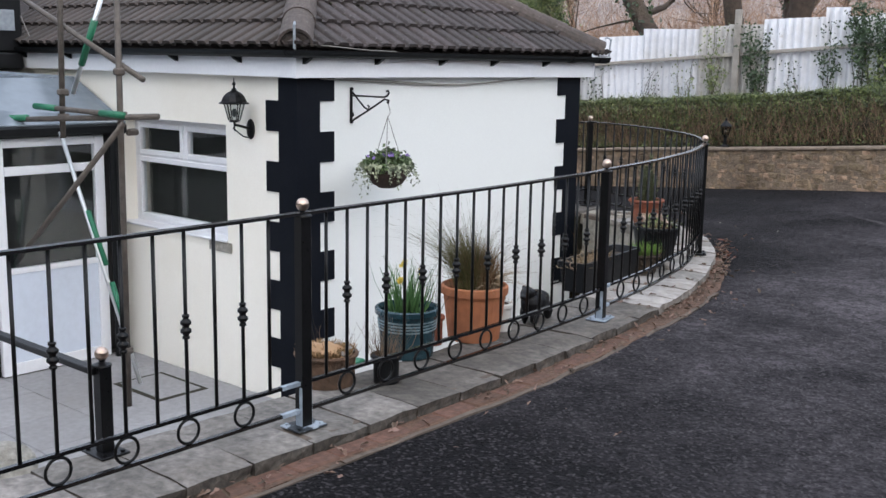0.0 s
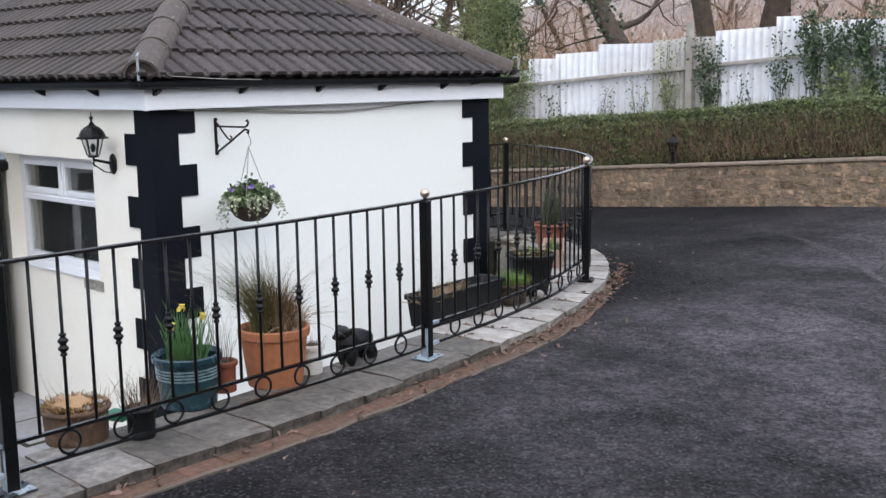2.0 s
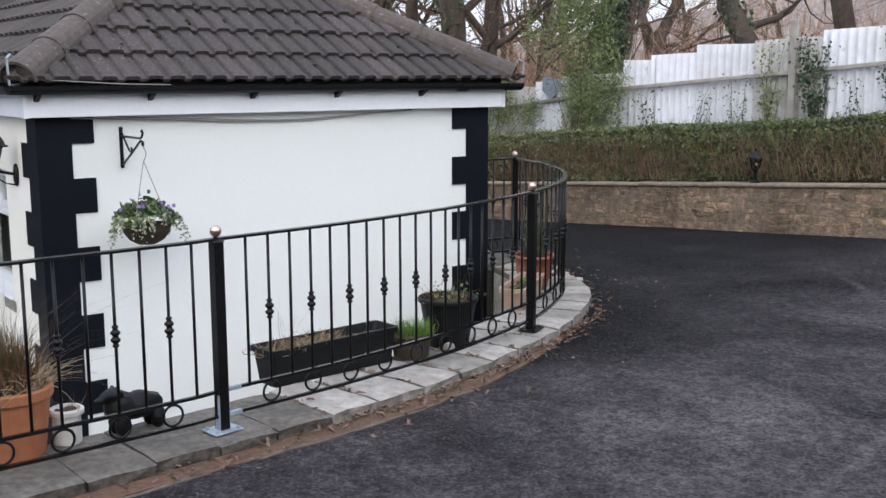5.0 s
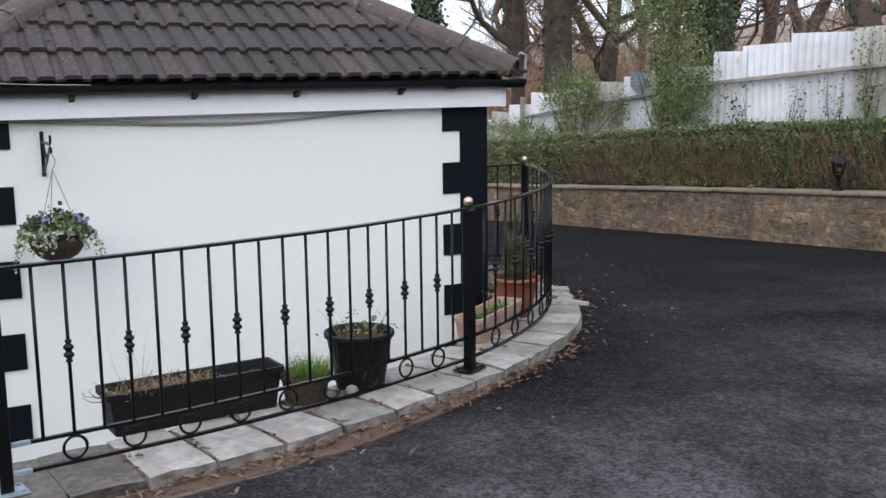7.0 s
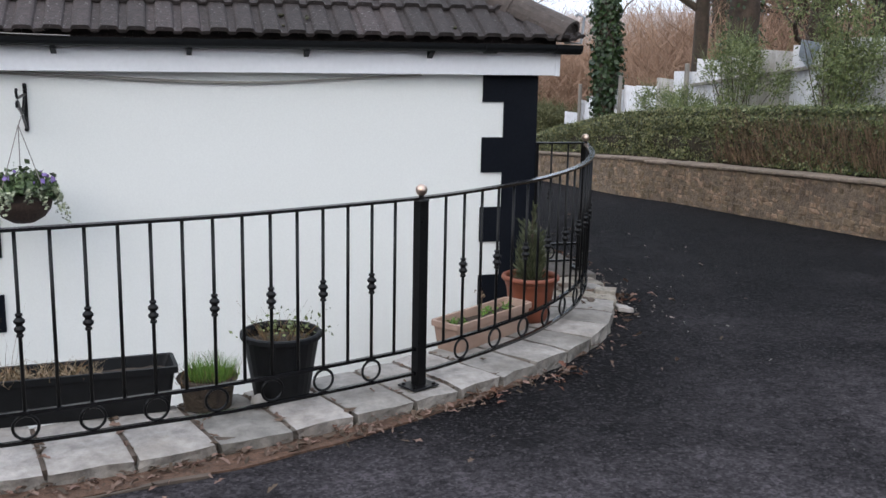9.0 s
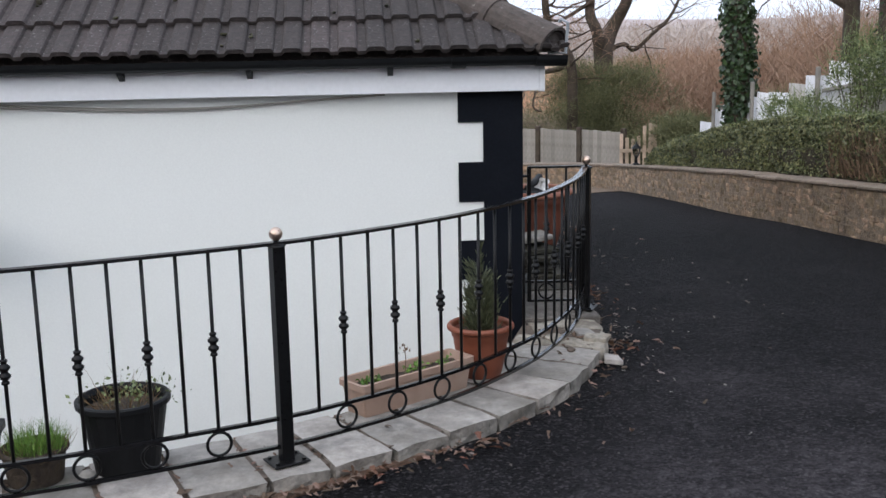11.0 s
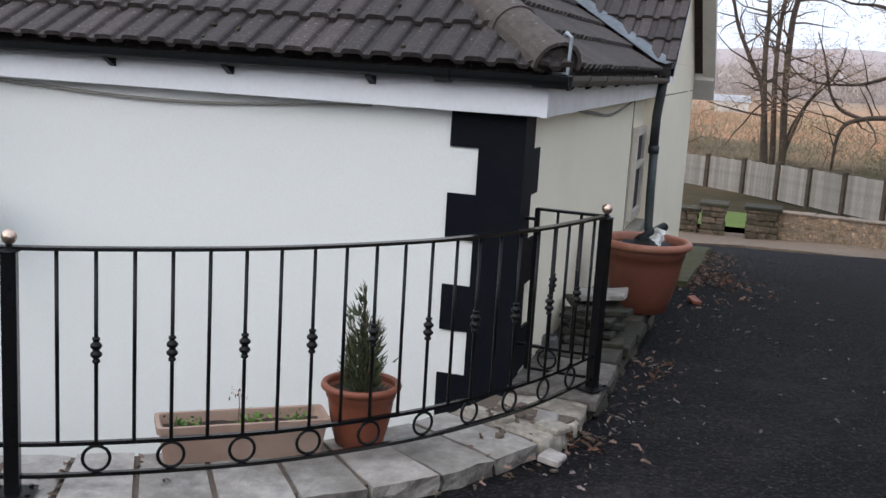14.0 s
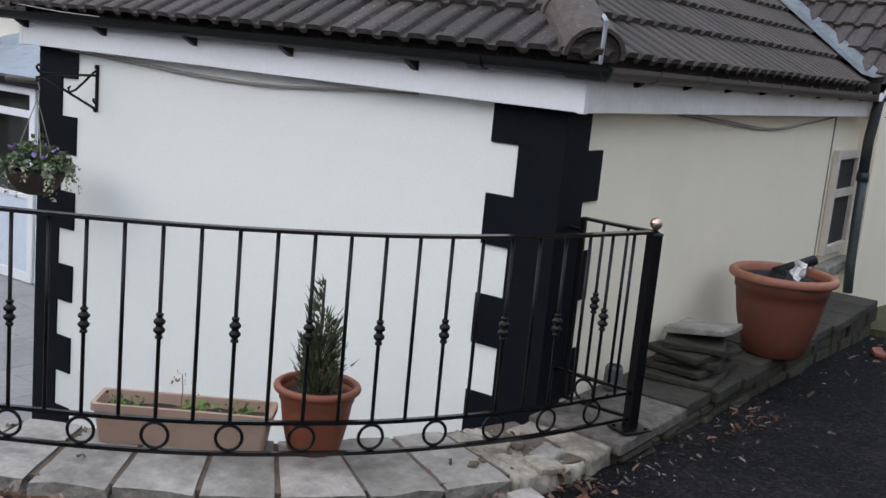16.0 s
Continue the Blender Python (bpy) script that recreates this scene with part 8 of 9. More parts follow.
for k in range(17):
    a = k * math.tau / 17 + rng.normal() * 0.12
    drop = 0.05 + 0.13 * rng.random() + (0.06 if k in (4, 5, 12, 13) else 0.0)
    reach = 0.165 + 0.03 * rng.random()
    far = 0.075 * rng.random() + (0.05 if k in (4, 12, 13) else 0.0)
    for j in range(26):
        f = j / 25
        for q in range(2):
            pos.append((hx + math.cos(a) * (reach + far * f) + rng.normal() * 0.010, hy + math.sin(a) * (reach + far * f) + rng.normal() * 0.010, 0.79 + 0.02 * math.sin(f * 3) - drop * f ** 1.4 + rng.normal() * 0.008))
            siz.append(0.016 * (1.05 - 0.5 * f))
pos = np.array(pos)
part("trailing_ivy", leaf_mesh("trailing_ivy", pos, np.array(siz), M_VARIEGATED, None, 1, 0.75, 10), None, basket, "pale variegated trailing ivy")
n = 26
a = rng.random(n) * math.tau
r_ = 0.08 + 0.10 * rng.random(n)
pos = np.stack([hx + np.cos(a) * r_, hy + np.sin(a) * r_, 0.84 + (0.185 - r_) * 0.4 + rng.uniform(-0.01, 0.015, n)], 1)
part("flower", leaf_mesh("flower", pos, 0.016, M_PURPLE, None, 1, 0.9, 11), None, basket, "small purple viola flowers")["kind"] = "stuff"

# ---------------------------------------------------------------- pots on the coping


def pot(name, at, r_top, r_base, h, mat, label, rim=0.03, rim_out=0.014, soil=0.05, segs=28, bands=0, band_mat=None):
    e = thing(name, label, "plant pot", at=at)
    w = 0.012
    part("body", lathe([(0, 0.0), (r_base, 0.0), (r_base * 1.01, 0.006), (r_top - rim_out, h - rim), (r_top - 0.002, h - rim + 0.003), (r_top, h - rim + 0.008), (r_top, h - 0.006), (r_top - 0.006, h), (r_top - w - 0.004, h), (r_top - w - rim_out, h - 0.02), (r_top - w - rim_out - 0.02 * soil, h - soil), (0, h - soil)], segs), mat, e, smooth=False)
    part("soil", jitter(lathe([(r_top - w - rim_out - 0.004, h - soil), (r_top * 0.55, h - soil + 0.012), (0, h - soil + 0.016)], 18), 0.012, 20), M_SOIL, e)
    for i in range(bands):
        z = h * (0.57 + 0.062 * i)
        rr = r_base + (r_top - rim_out - r_base) * (z / (h - rim)) + 0.002
        part("band", lathe([(rr - 0.004, z - 0.0055), (rr + 0.001, z - 0.003), (rr + 0.002, z + 0.003), (rr - 0.003, z + 0.0055)], segs), band_mat, e, "pale ribbed band")
    return e


def blades(parent, name, n, centre, r, h0, h1, width, mat, lean=0.3, seed=1, bend=0.25, label=""):
    g = np.random.default_rng(seed)
    a, q = g.random(n) * math.tau, np.sqrt(g.random(n)) * r
    base = np.stack([centre[0] + np.cos(a) * q, centre[1] + np.sin(a) * q, np.full(n, centre[2])], 1)
    h = h0 + (h1 - h0) * g.random(n)
    out = np.stack([np.cos(a), np.sin(a)], 1) * (lean * h * (0.3 + g.random(n)))[:, None] + g.normal(size=(n, 2)) * 0.15 * h[:, None]
    tip = base + np.concatenate([out, h[:, None]], 1)
    return part(name, blade_mesh(name, base, tip, width, mat, bend, seed, 3), None, parent, label)


def tuft(parent, name, n, centre, r, h0, h1, width, mat, sway, loose, seed, label=""):
    """Arching blades: each rises, then bows over along sway with some scatter."""
    g = np.random.default_rng(seed)
    a, q = g.random(n) * math.tau, np.sqrt(g.random(n)) * r
    base = np.stack([centre[0] + np.cos(a) * q, centre[1] + np.sin(a) * q, np.full(n, centre[2])], 1)
    ln = h0 + (h1 - h0) * g.random(n) ** 0.8
    lean = np.array(sway)[None] + g.normal(size=(n, 2)) * loose + np.stack([np.cos(a), np.sin(a)], 1) * (q / r)[:, None] * 0.10
    droop = g.uniform(0.3, 1.3, n) * np.linalg.norm(lean, axis=1)
    side = np.cross(np.concatenate([lean, np.ones((n, 1))], 1), g.normal(size=(n, 3)))
    side /= np.linalg.norm(side, axis=1, keepdims=True) + 1e-9
    verts = []
    for t in np.linspace(0, 1, 6):
        c = base + np.concatenate([lean * (ln * (0.25 * t + 1.1 * t * t))[:, None], (ln * (t - 0.55 * droop * t ** 2.6))[:, None]], 1)
        w = width * (1 - 0.88 * t)
        verts += [c - side * w, c + side * w]
    v = np.stack(verts, 1).reshape(-1, 3)
    first = np.arange(n)[:, None] * 12
    f = np.concatenate([first + np.array([[2 * i, 2 * i + 1, 2 * i + 3, 2 * i + 2]]) for i in range(5)], 0)
    me = bpy.data.meshes.new(name)
    me.from_pydata(v.tolist(), [], f.tolist())
    me.materials.append(mat)
    return part(name, me, None, parent, label)


CZ = SLAB_TOP
# ornamental grass in the large clay pot
p1 = pot("clay_pot", (-3.50, 4.305, CZ), 0.182, 0.138, 0.295, M_TERRA, "large terracotta pot of dry ornamental grass on the coping", rim=0.05)
tuft(p1, "grass", 480, (0.0, 0.01, 0.25), 0.075, 0.10, 0.34, 0.0030, M_DRYGRASS, (0.02, -0.06), 0.20, 31, "dense brown grass tuft")
tuft(p1, "grass", 380, (-0.02, -0.03, 0.25), 0.065, 0.22, 0.47, 0.0024, M_OLIVEBLADE, (-0.02, -0.22), 0.20, 33, "olive green blades arching to one side")
tuft(p1, "grass", 170, (0.02, 0.04, 0.25), 0.06, 0.10, 0.30, 0.0030, M_RUSTBLADE, (0.04, 0.05), 0.16, 37, "rust-brown dead blades")
tuft(p1, "grass", 300, (0.0, 0.08, 0.25), 0.085, 0.05, 0.20, 0.0034, M_STRAW, (0.06, -0.02), 0.62, 36, "limp bleached straw")
tuft(p1, "grass", 120, (-0.02, -0.04, 0.25), 0.08, 0.36, 0.62, 0.0012, M_OLIVEBLADE, (0.0, -0.36), 0.28, 32, "thin arching stems")
tuft(p1, "grass", 36, (0.0, 0.05, 0.25), 0.08, 0.30, 0.58, 0.0010, M_DRYGRASS, (0.0, 0.45), 0.35, 38, "thin arching dry stems")
# glazed pot with daffodils
p2 = pot("glazed_pot", (-3.53, 3.81, CZ), 0.166, 0.130, 0.25, M_TEAL, "glazed teal pot of daffodils on the coping", rim=0.035, bands=4, band_mat=M_TEALBAND)
blades(p2, "leaves", 90, (0, 0, 0.2), 0.09, 0.14, 0.30, 0.006, M_DAFFLEAF, 0.25, 34, 0.12)
for k, (dx, dy, hh) in enumerate(((-0.03, 0.0, 0.46), (0.05, -0.11, 0.40), (0.02, 0.08, 0.41))):
    st = part("flower_stem", tube([(dx * 0.6, dy * 0.6, 0.2), (dx * 0.9, dy * 0.9, hh - 0.06), (dx, dy, hh)], 0.003, 5), M_DAFFLEAF, p2)
    part("flower", leaf_mesh("flower", np.array([[dx, dy, hh]] * 6) + np.random.default_rng(k).normal(size=(6, 3)) * 0.008, 0.018, M_YELLOW, None, 1, 0.6, k), None, st, "yellow daffodil")
    part("trumpet", lathe([(0.008, 0), (0.011, 0.012), (0.015, 0.02)], 8, at=(dx + 0.008, dy, hh)), M_YELLOW, st)
# small clay pot between
p3 = pot("clay_pot", (-3.575, 4.045, CZ), 0.072, 0.058, 0.155, M_TERRA_PLASTIC, "small orange clay pot of thin bare twigs", rim=0.025, soil=0.02)
tuft(p3, "twig_tuft", 46, (0, 0, 0.13), 0.05, 0.16, 0.48, 0.0013, M_STEM, (0.0, -0.10), 0.28, 92, "thin bare twigs")
p4 = pot("white_pot", (-3.50, 4.54, CZ), 0.075, 0.06, 0.155, M_WHITEPOT, "small white pot of dry stems", rim=0.03, soil=0.02)
blades(p4, "stem_tuft", 40, (0, 0, 0.11), 0.04, 0.03, 0.10, 0.002, M_DRYGRASS, 0.6, 35)
bm = bmesh.new()
ball(0.080, (0, 0.030, 0.130), 14, bm, (0.80, 1.35, 0.90))
ball(0.070, (0, -0.050, 0.145), 12, bm, (0.9, 0.9, 1.2))
ball(0.046, (0, -0.085, 0.215), 12, bm, (0.9, 1.05, 0.85))
ball(0.028, (0, -0.125, 0.200), 8, bm, (0.9, 1.15, 0.8))
for sx in (-1, 1):
    ball(0.030, (0.032 * sx, -0.060, 0.058), 8, bm, (0.9, 1.1, 2.1))
    ball(0.032, (0.034 * sx, 0.095, 0.060), 8, bm, (0.9, 1.1, 2.0))
    ball(0.016, (0.038 * sx, -0.062, 0.225), 8, bm, (0.8, 0.8, 1.4))
jitter(bm, 0.012, 18)
orn = part("ornament", bm, M_DARKORN, None, smooth=True)
tagged(orn, "dark resin animal-shaped garden ornament on the coping", "ornament")
fuse = orn.modifiers.new("fuse", "REMESH")
fuse.mode, fuse.voxel_size, fuse.use_smooth_shade = "VOXEL", 0.007, True
orn.matrix_world = pose(-3.47, 4.82, CZ, 0, 0, 12) @ Matrix.Diagonal((1.0, 1.15, 0.88, 1))
# log bowl and black pot near the first post
p5 = pot("bark_planter", (-3.47, 3.20, CZ), 0.150, 0.130, 0.15, M_BARKPOT, "rough bark bowl of yellow moss, stones and dry stems", rim=0.02, soil=0.015)
part("moss_mound", jitter(ball(0.128, (0, 0, 0.125), 14, scale=(1, 1, 0.42)), 0.03, 22), M_DRYMOSS, p5, "mound of dry yellow moss", smooth=True)
blades(p5, "dry_moss", 1100, (0, 0, 0.145), 0.120, 0.010, 0.034, 0.006, M_DRYMOSS, 0.9, 36)
blades(p5, "stem_tuft", 22, (0.02, 0.03, 0.12), 0.1, 0.05, 0.22, 0.0018, M_STEM, 0.5, 39)
for k in range(3):
    st = jitter(ball(0.022 + 0.006 * (k % 3), (0, 0, 0), 8, scale=(1, 0.8, 0.7)), 0.008, 20, k)
    part("stone", st, M_CHIP, p5, smooth=True).matrix_basis = pose(0.1 * math.cos(k * 0.9), 0.1 * math.sin(k * 0.9), 0.15, 0, 0, 40 * k)
p6 = pot("black_pot", (-3.28, 3.40, CZ), 0.075, 0.058, 0.135, M_BLACKPOT, "small black plastic pot of dead heather", rim=0.02, soil=0.015)
blades(p6, "stem_tuft", 130, (0, 0, 0.11), 0.06, 0.06, 0.20, 0.002, M_STEM, 0.35, 37)
gt = part("garden_tray", box(-0.06, -0.045, 0, 0.06, 0.045, 0.035, 0.008), M_GREENPLASTIC, None)
tagged(gt, "small green plastic tray behind the planter", "tray")
gt.matrix_world = pose(-3.58, 3.46, CZ, 0, 0, 20)


def trough(name, at, turn, ln, w, h, mat, label):
    e = thing(name, label, "planter", at=at, rz=turn)
    bm = bmesh.new()
    def loop(sc, z, inset=0.0):
        pts_ = []
        for cx_, cy_ in ((1, 1), (-1, 1), (-1, -1), (1, -1)):
            for k in range(4):
                a0 = {(1, 1): 0, (-1, 1): 90, (-1, -1): 180, (1, -1): 270}[(cx_, cy_)] + 30 * k
                rr = 0.02
                pts_.append(((ln / 2 * sc[0] - rr - inset) * cx_ + rr * math.cos(radians(a0)), (w / 2 * sc[1] - rr - inset) * cy_ + rr * math.sin(radians(a0)), z))
        return [bm.verts.new(p) for p in pts_]
    rows = [loop((0.93, 0.82), 0), loop((0.985, 0.95), h - 0.03), loop((1.02, 1.06), h - 0.028), loop((1.02, 1.06), h), loop((1.02, 1.06), h, 0.016), loop((0.96, 0.9), h - 0.05, 0.012)]
    for r0, r1 in zip(rows, rows[1:]):
        for k in range(len(r0)):
            bm.faces.new((r0[k], r0[(k + 1) % len(r0)], r1[(k + 1) % len(r0)], r1[k]))
    bm.faces.new(rows[0][::-1])
    bm.faces.new(rows[-1])
    bmesh.ops.recalc_face_normals(bm, faces=bm.faces)
    part("body", bm, mat, e)
    bm = bmesh.new()
    bmesh.ops.create_grid(bm, x_segments=16, y_segments=5, size=0.5, matrix=Matrix.Translation((0, 0, h - 0.042)) @ Matrix.Diagonal((ln * 0.93, w * 0.82, 1, 1)))
    part("soil", jitter(bm, 0.018, 16), M_SOIL, e)
    return e


t1 = trough("trough", (-3.80, 6.02, CZ), 96, 0.83, 0.20, 0.20, M_BLACKPOT, "long black plastic trough of dead bedding plants")
for k, dx in enumerate(np.linspace(-0.36, 0.06, 7)):
    blades(t1, "dead_plant", 60, (dx, 0, 0.15), 0.05, 0.02, 0.085, 0.0035, M_STRAW if k % 2 == 0 else M_DRYGRASS, 0.9, 40 + k, 0.8)
blades(t1, "stem_tuft", 10, (-0.25, 0, 0.15), 0.05, 0.15, 0.36, 0.0012, M_DRYGRASS, 0.25, 52, 0.2, "tall thin stalks")
p7 = pot("black_pot", (-3.885, 6.895, CZ), 0.180, 0.122, 0.29, M_BLACKPOT, "black plastic pot of straggly herbs", rim=0.03)
blades(p7, "stem_tuft", 150, (0, 0, 0.22), 0.09, 0.04, 0.12, 0.0025, M_DRYGRASS, 0.8, 53)
g_ = np.random.default_rng(54)
pos = np.stack([g_.normal(size=130) * 0.07 - 0.03, g_.normal(size=130) * 0.08 + 0.05, 0.275 + np.abs(g_.normal(size=130)) * 0.04], 1)
part("leaves", leaf_mesh("leaves", pos, 0.011, M_BUSH, None, 1, 0.6, 55), None, p7)
blades(p7, "shoot_tuft", 12, (0, 0, 0.22), 0.06, 0.1, 0.22, 0.0015, M_DRYGRASS, 0.8, 56)
p8 = pot("low_bowl", (-3.80, 6.57, CZ), 0.13, 0.10, 0.135, M_SOIL, "low brown bowl of bright green grass", rim=0.02, soil=0.02)
blades(p8, "grass", 700, (0.01, 0.02, 0.11), 0.085, 0.04, 0.115, 0.0016, M_GRASSBLADE, 0.35, 57, 0.4)
blades(p8, "dry_fringe", 160, (0, 0, 0.10), 0.115, 0.03, 0.10, 0.002, M_DRYGRASS, 0.6, 58, 0.4)
pb = part("pebble", jitter(ball(0.035, (0, 0, 0.03), 12, scale=(1, 1, 0.85)), 0.006), M_CHIP, None, smooth=True)
tagged(pb, "smooth pale pebble on the coping slab", "pebble")
pb.matrix_world = pose(-3.72, 6.78, CZ)
t2 = trough("trough", (-4.533, 8.03, CZ), 126, 0.65, 0.175, 0.152, M_TROUGH, "pale terracotta plastic trough of seedlings")
g_ = np.random.default_rng(59)
pos = np.stack([g_.choice((-0.24, -0.2, 0.02, 0.05, 0.2), 130) + g_.normal(size=130) * 0.03, g_.normal(size=130) * 0.02, 0.137 + g_.normal(size=130) * 0.012], 1)
seed_ob = part("seedling_leaves", leaf_mesh("seedling_leaves", pos, 0.012, M_GRASSBLADE, None, 1, 0.6, 7), None, t2)
seed_ob["kind"] = "stuff"
pos = np.array([[-0.02, 0.0, 0.25]]) + np.random.default_rng(5).normal(size=(14, 3)) * np.array([0.02, 0.02, 0.02])
st = part("sprig", tube([(-0.02, 0, 0.12), (-0.015, 0.0, 0.2), (-0.02, 0, 0.26)], 0.002, 5), M_STEM, t2)
part("leaves", leaf_mesh("leaves", pos, 0.010, M_STEM, None, 1, 0.5, 3), None, st)
p9 = thing("clay_pot", "rounded terracotta plastic pot with a young conifer", "plant pot", at=(-4.84, 8.40, CZ))
part("body", lathe([(0, 0), (0.088, 0.0), (0.098, 0.008), (0.112, 0.06), (0.124, 0.115), (0.132, 0.17), (0.136, 0.20), (0.142, 0.205), (0.144, 0.225), (0.146, 0.236), (0.140, 0.236), (0.134, 0.21), (0.128, 0.185), (0, 0.185)], 36), M_TERRA_PLASTIC, p9, smooth=True)
part("rim", lathe([(0.138, 0.233), (0.156, 0.234), (0.163, 0.240), (0.165, 0.249), (0.161, 0.258), (0.152, 0.263), (0.142, 0.261), (0.137, 0.252), (0.138, 0.233)], 36), M_TERRA_PLASTIC, p9, "thick rolled rim", smooth=True)
part("soil", jitter(lathe([(0.134, 0.215), (0.08, 0.225), (0, 0.23)], 18), 0.012, 20), M_SOIL, p9)
g_ = np.random.default_rng(60)
n = 2000
h_ = g_.random(n) ** 1.1
lobes = g_.integers(0, 9, n)
ang = lobes * 2.4 + g_.normal(size=n) * 0.28
top_ = np.array([1.0, 0.62, 0.78, 0.55, 0.7, 0.5, 0.66, 0.45, 0.58])[lobes]
h_ = h_ * np.where(lobes == 0, 1.0, top_)
rad = np.where(lobes == 0, 0.020, 0.056 + 0.022 * np.sin(lobes * 3.1)) * (0.55 + 0.6 * h_) * np.clip(1.15 - h_, 0.2, 1) + np.abs(g_.normal(size=n)) * 0.022
zz = 0.23 + h_ * 0.42
base = np.stack([np.cos(ang) * rad, np.sin(ang) * rad, zz], 1)
tip = base + np.stack([np.cos(ang) * 0.018, np.sin(ang) * 0.018, 0.028 * np.ones(n)], 1) + g_.normal(size=(n, 3)) * 0.006
con = part("conifer", blade_mesh("conifer", base, tip, 0.0042, M_CONIFER, 0.1, 61, 1), None, p9, "young upright conifer")
part("trunk", tube([(0, 0, 0.2), (0.005, 0, 0.45), (0, 0, 0.66)], 0, 6, None, True, [0.012, 0.008, 0.003]), M_BARK, con)

# big pot and loose slabs on the ledge
p10 = thing("big_pot", "big rounded terracotta plastic pot holding rubbish", "plant pot", at=(-7.85, 9.18, LEDGE_Z))
part("body", lathe([(0, 0), (0.15, 0.0), (0.168, 0.015), (0.200, 0.11), (0.226, 0.21), (0.243, 0.31), (0.250, 0.365), (0.258, 0.37), (0.261, 0.40), (0.268, 0.425), (0.262, 0.43), (0.255, 0.42), (0.248, 0.395), (0.235, 0.33), (0, 0.33)], 44), M_TERRA_OLD, p10, smooth=True)
part("rim", lathe([(0.252, 0.425), (0.285, 0.427), (0.297, 0.437), (0.300, 0.452), (0.294, 0.468), (0.280, 0.476), (0.262, 0.474), (0.252, 0.462), (0.252, 0.425)], 44), M_TERRA_FADED, p10, "thick sun-faded rolled rim", smooth=True)
part("soil", jitter(lathe([(0.245, 0.385), (0.15, 0.39), (0, 0.395)], 18), 0.012, 20), M_SOIL, p10)
bag = jitter(ball(0.06, (0, 0, 0), 10, scale=(1, 0.8, 1.0)), 0.05, 18)
bagob = part("paper_scrap", bag, M_WHITEBAG, None)
tagged(bagob, "crumpled white plastic wrapper in the big pot", "wrapper")
bagob.matrix_world = pose(-7.85, 9.26, LEDGE_Z + 0.475)
tubeob = part("pipe_offcut", tube([(-0.14, 0, 0), (0.14, 0, 0.07)], 0.03, 10), M_BLACKPLASTIC, None, smooth=True)
tagged(tubeob, "black plastic pipe offcut in the big pot", "pipe")
tubeob.matrix_world = pose(-7.97, 9.20, LEDGE_Z + 0.46, 0, 0, 150)
trayob = part("black_bag", jitter(ball(0.15, (0, 0, 0), 12, scale=(1.2, 1.2, 0.35)), 0.05, 12), M_BLACKPOT, None)
tagged(trayob, "crumpled black plastic in the big pot", "plastic sheet")
trayob.matrix_world = pose(-7.85, 9.16, LEDGE_Z + 0.42)
stack = [(-6.86, 9.0, 0.46, 0.34, 8), (-6.90, 8.99, 0.44, 0.32, -6), (-6.93, 8.98, 0.40, 0.33, 14), (-6.90, 9.0, 0.42, 0.30, -12), (-6.96, 8.98, 0.40, 0.30, 20), (-7.02, 9.0, 0.36, 0.30, 4)]
z = LEDGE_Z
for k, (x, y, w, d, tz) in enumerate(stack):
    bm = box(-w / 2, -d / 2, 0, w / 2, d / 2, 0.034, 0.006)
    bmesh.ops.subdivide_edges(bm, edges=bm.edges[:], cuts=1, use_grid_fill=True)
    jitter(bm, 0.010, 7, k)
    ob = part("loose_slab", bm, M_LEDGE if k < 5 else M_SLAB, None)
    tagged(ob, "loose riven slab stacked on the ledge" if k < 5 else "pale riven slab on top of the stack", "slab", "stacked slabs")
    ob.matrix_world = pose(x - 0.14, y + 0.02, z + (0.02 if k == 5 else 0), 6 if k == 5 else 0, -4 if k == 5 else 0, tz)
    z += 0.037
glassob = part("glass_jar", lathe([(0, 0), (0.05, 0), (0.055, 0.02), (0.055, 0.12), (0.045, 0.14), (0.04, 0.14), (0.045, 0.02), (0, 0.015)], 14), M_TUB, None)
tagged(glassob, "pale blue plastic tub by the wall", "tub")
glassob.matrix_world = pose(-6.45, 8.86, LEDGE_Z) @ Matrix.Diagonal((0.8, 0.8, 0.85, 1))

# ---------------------------------------------------------------- litter on the drive


def scatter(name, pts_, size, mat, label, category, seed):
    g = np.random.default_rng(seed)
    pos = np.array(pts_)
    ob = new(name, dry_leaf_mesh(name, pos, size, mat, seed))
    tagged(ob, label, category, kind="stuff")


g = np.random.default_rng(71)
pts_ = []
tl = length(FENCE_LINE)
for i in range(900):
    s_ = 6.5 + (tl - 6.0) * g.random()
    s_ = min(s_, tl - 0.02)
    p, d = along(FENCE_LINE, s_)
    if (p[1] < 5.5 or p[1] > 7.4) and g.random() < 0.65:
        continue
    o = 0.15 + abs(g.normal()) * (0.07 if g.random() < 0.8 else 0.3)
    x, y = p[0] + d[1] * o, p[1] - d[0] * o
    pts_.append((x, y, drive_z(x, y) + 0.014 + 0.012 * g.random()))
for i in range(80):
    x = -5.7 - 5.0 * g.random() ** 0.8
    y = 9.24 + abs(g.normal()) * (0.16 if x > -8 else 0.45)
    pts_.append((x, y, drive_z(x, y) + 0.012 + 0.012 * g.random()))
for i in range(420):
    x = -10.2 - 3.6 * g.random()
    y = 9.3 + abs(g.normal()) * 0.22
    pts_.append((x, y, drive_z(x, y) + 0.014 + 0.03 * g.random()))
for q_ in JOINTS[37:46]:
    for i in range(9):
        p, d = along(FENCE_LINE, q_ + 0.007 * g.normal())
        o = 0.15 - 0.48 * g.random() ** 0.8
        pts_.append((p[0] + d[1] * o, p[1] - d[0] * o, SLAB_TOP - 0.003 + 0.006 * g.random()))
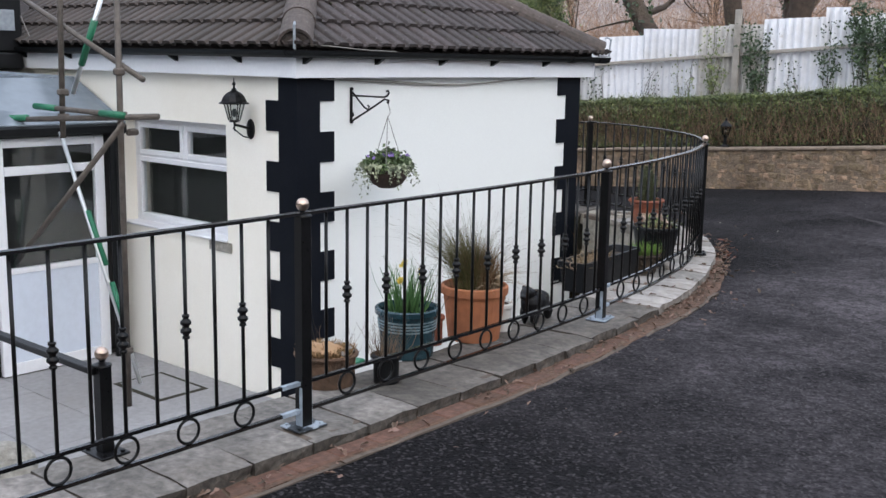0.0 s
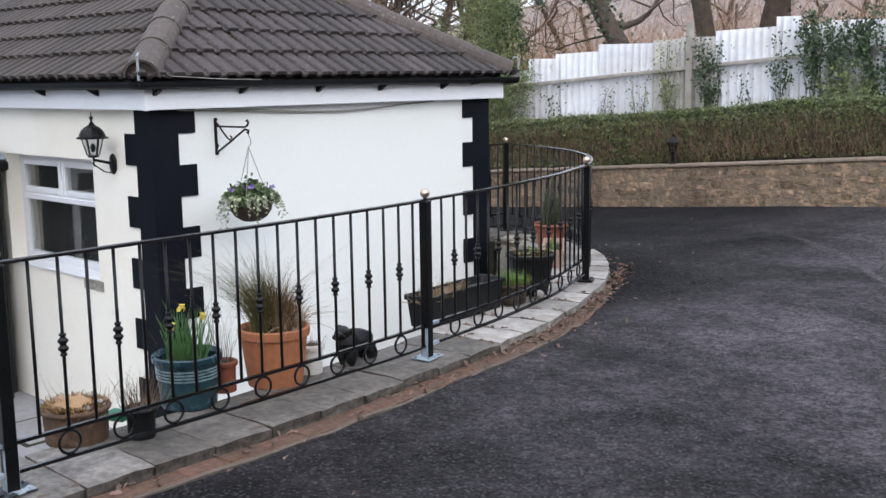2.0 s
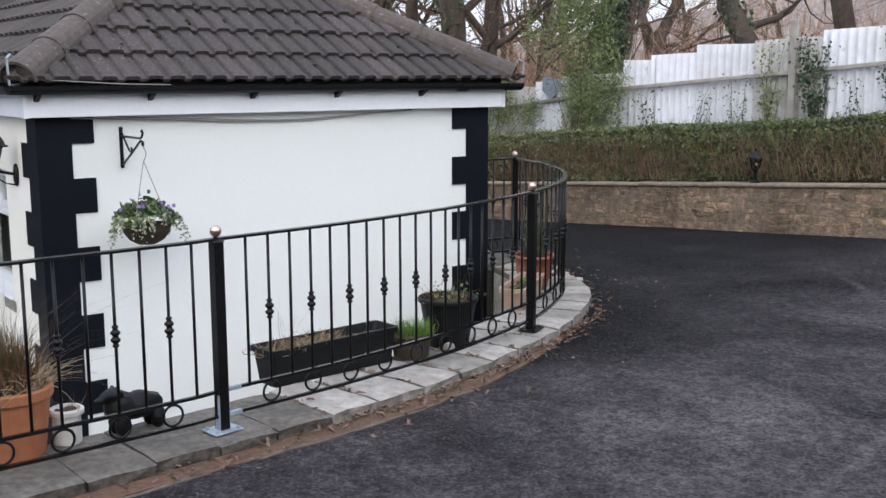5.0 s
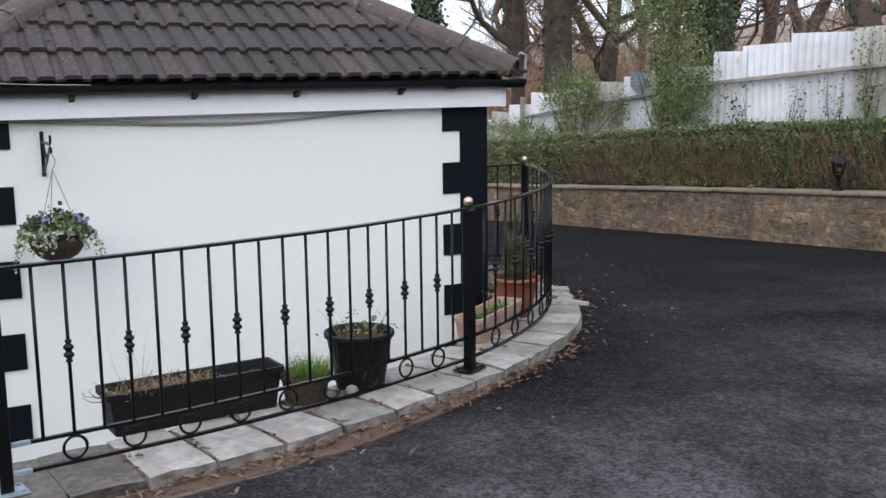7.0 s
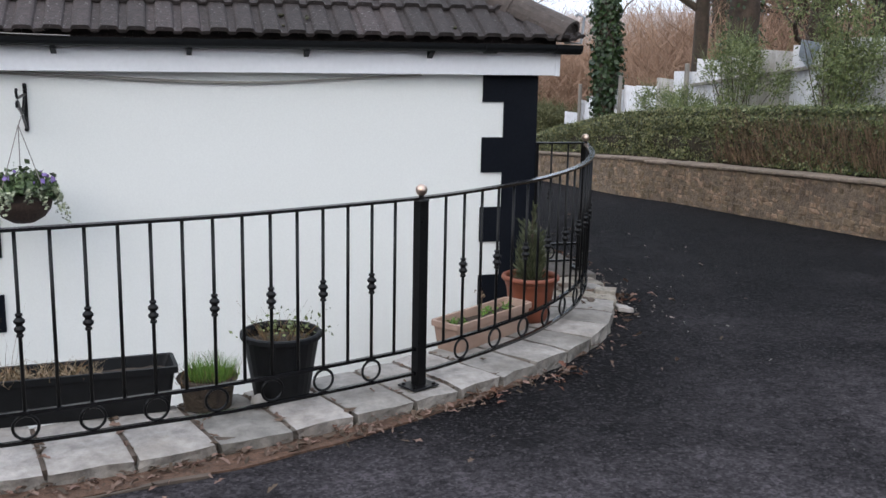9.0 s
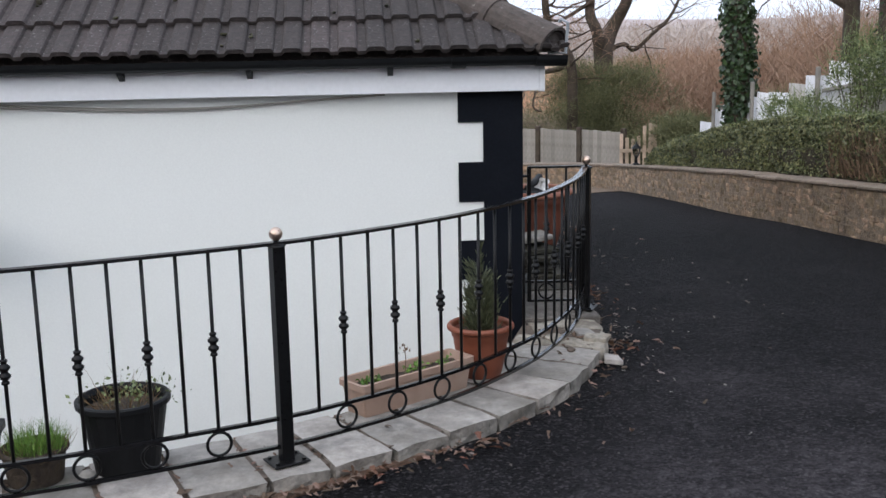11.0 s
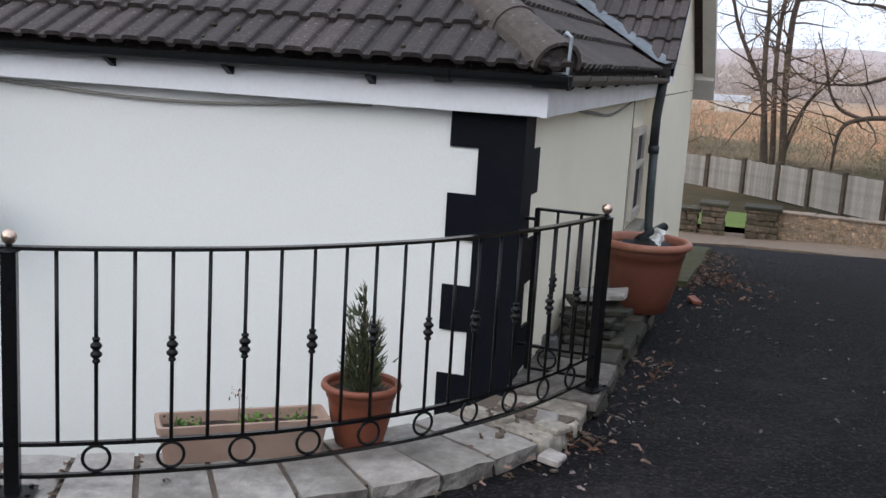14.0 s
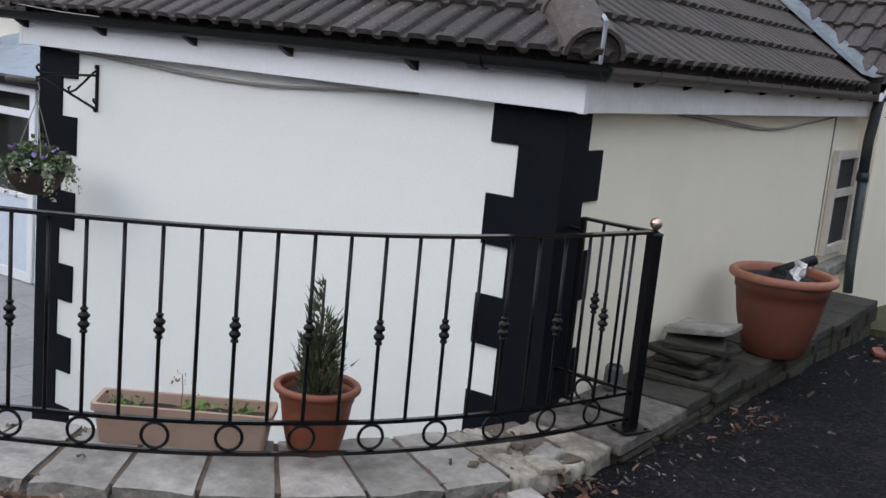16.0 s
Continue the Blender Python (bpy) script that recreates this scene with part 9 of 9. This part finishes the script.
for i in range(75):
    p, d = along(FENCE_LINE, 13.75 + 0.5 * g.normal())
    o = 0.19 + abs(g.normal()) * 0.05
    x, y = p[0] + d[1] * o, p[1] - d[0] * o
    pts_.append((x, y, drive_z(x, y) + 0.014 + 0.02 * g.random()))
for i in range(16):
    p, d = along(FENCE_LINE, 11.4 + 4.6 * g.random())
    o = 0.12 - 0.35 * g.random()
    pts_.append((p[0] + d[1] * o, p[1] - d[0] * o, SLAB_TOP + 0.006))
scatter("fallen_leaves", pts_, 0.023, M_DRYLEAF, "brown fallen leaves gathered along the kerb", "leaves", 72)
pts_ = []
for i in range(150):
    x, y = -11 + 12 * g.random(), 1.5 + 11 * g.random()
    if in_garden(x, y) or y > 12.6:
        continue
    pts_.append((x, y, drive_z(x, y) + 0.010))
for i in range(60):
    x, y = -6.4 + 1.8 * g.random(), 9.15 + 0.6 * g.random() ** 1.5
    if not in_garden(x, y):
        pts_.append((x, y, drive_z(x, y) + 0.012))
scatter("stone_chips", pts_, 0.009, M_CHIP, "pale chips and dry bits scattered over the tarmac", "chips", 73)

# heaps of fallen leaves in the corners that the wind finds
g = np.random.default_rng(81)


def heap(pts_, x, y, sx, sy, n, rise):
    for i in range(n):
        dx, dy = g.normal() * 0.5, g.normal() * 0.5
        px_, py_ = x + dx * sx, y + dy * sy
        pts_.append((px_, py_, drive_z(px_, py_) + 0.012 + rise * g.random() * max(0.0, 1 - dx * dx - dy * dy)))


pts_ = []
for x, y, n in ((-3.79, 7.80, 12), (-3.86, 7.68, 8), (-4.02, 8.30, 12), (-3.96, 8.16, 5), (-3.62, 7.30, 4), (-3.58, 7.05, 4), (-5.42, 9.20, 14)):
    heap(pts_, x, y, 0.12, 0.12, n, 0.06)
heap(pts_, -6.84, 9.39, 0.34, 0.14, 26, 0.05)
heap(pts_, -10.6, 9.62, 1.1, 0.42, 150, 0.05)
scatter("orange_leaves", pts_, 0.027, M_ORANGELEAF, "curled orange oak leaves heaped against the kerb", "leaves", 82)
pts_ = []
heap(pts_, -6.84, 9.40, 0.5, 0.2, 24, 0.03)
heap(pts_, -5.8, 9.34, 0.42, 0.2, 16, 0.02)
heap(pts_, -5.1, 9.3, 0.5, 0.25, 8, 0.02)
heap(pts_, -4.0, 8.25, 0.3, 0.25, 7, 0.02)
heap(pts_, -10.4, 9.7, 1.3, 0.6, 40, 0.04)
for i in range(34):
    x = -5.9 - 4.2 * g.random()
    y = 9.3 + 1.5 * g.random() ** 1.6
    pts_.append((x, y, drive_z(x, y) + 0.012))
scatter("bleached_leaves", pts_, 0.019, M_PALELEAF, "bleached dry leaves scattered over the dark tarmac", "leaves", 83)
# scrap of red packaging among the leaves
bm = box(-0.075, -0.045, 0.0, 0.075, 0.045, 0.035, 0.008)
bmesh.ops.subdivide_edges(bm, edges=bm.edges[:], cuts=2, use_grid_fill=True)
jitter(bm, 0.02, 14, 3)
scrap = part("litter_scrap", bm, M_TERRA_PLASTIC, None)
tagged(scrap, "crumpled faded red scrap lying among leaves", "litter")
scrap.matrix_world = pose(-9.4, 9.44, drive_z(-9.4, 9.44) + 0.004, 0, 0, 25)

# stone and greenery at the head of the steps
rock = part("garden_rock", jitter(ball(0.15, (0, 0, 0), 14, scale=(1.2, 0.9, 0.7)), 0.05, 6), M_CEMENT, None, smooth=True)
tagged(rock, "pale lichened garden rock behind the low post", "rock")
rock.matrix_world = pose(-3.66, 1.72, 0.02, 0, 0, 30)
shrub("low_plant", (-3.62, 1.45, 0.0), (0.4, 0.4, 0.22), 700, M_BUSH, 0.014, 88, "low green plant beside the pale rock", 12, "plant")
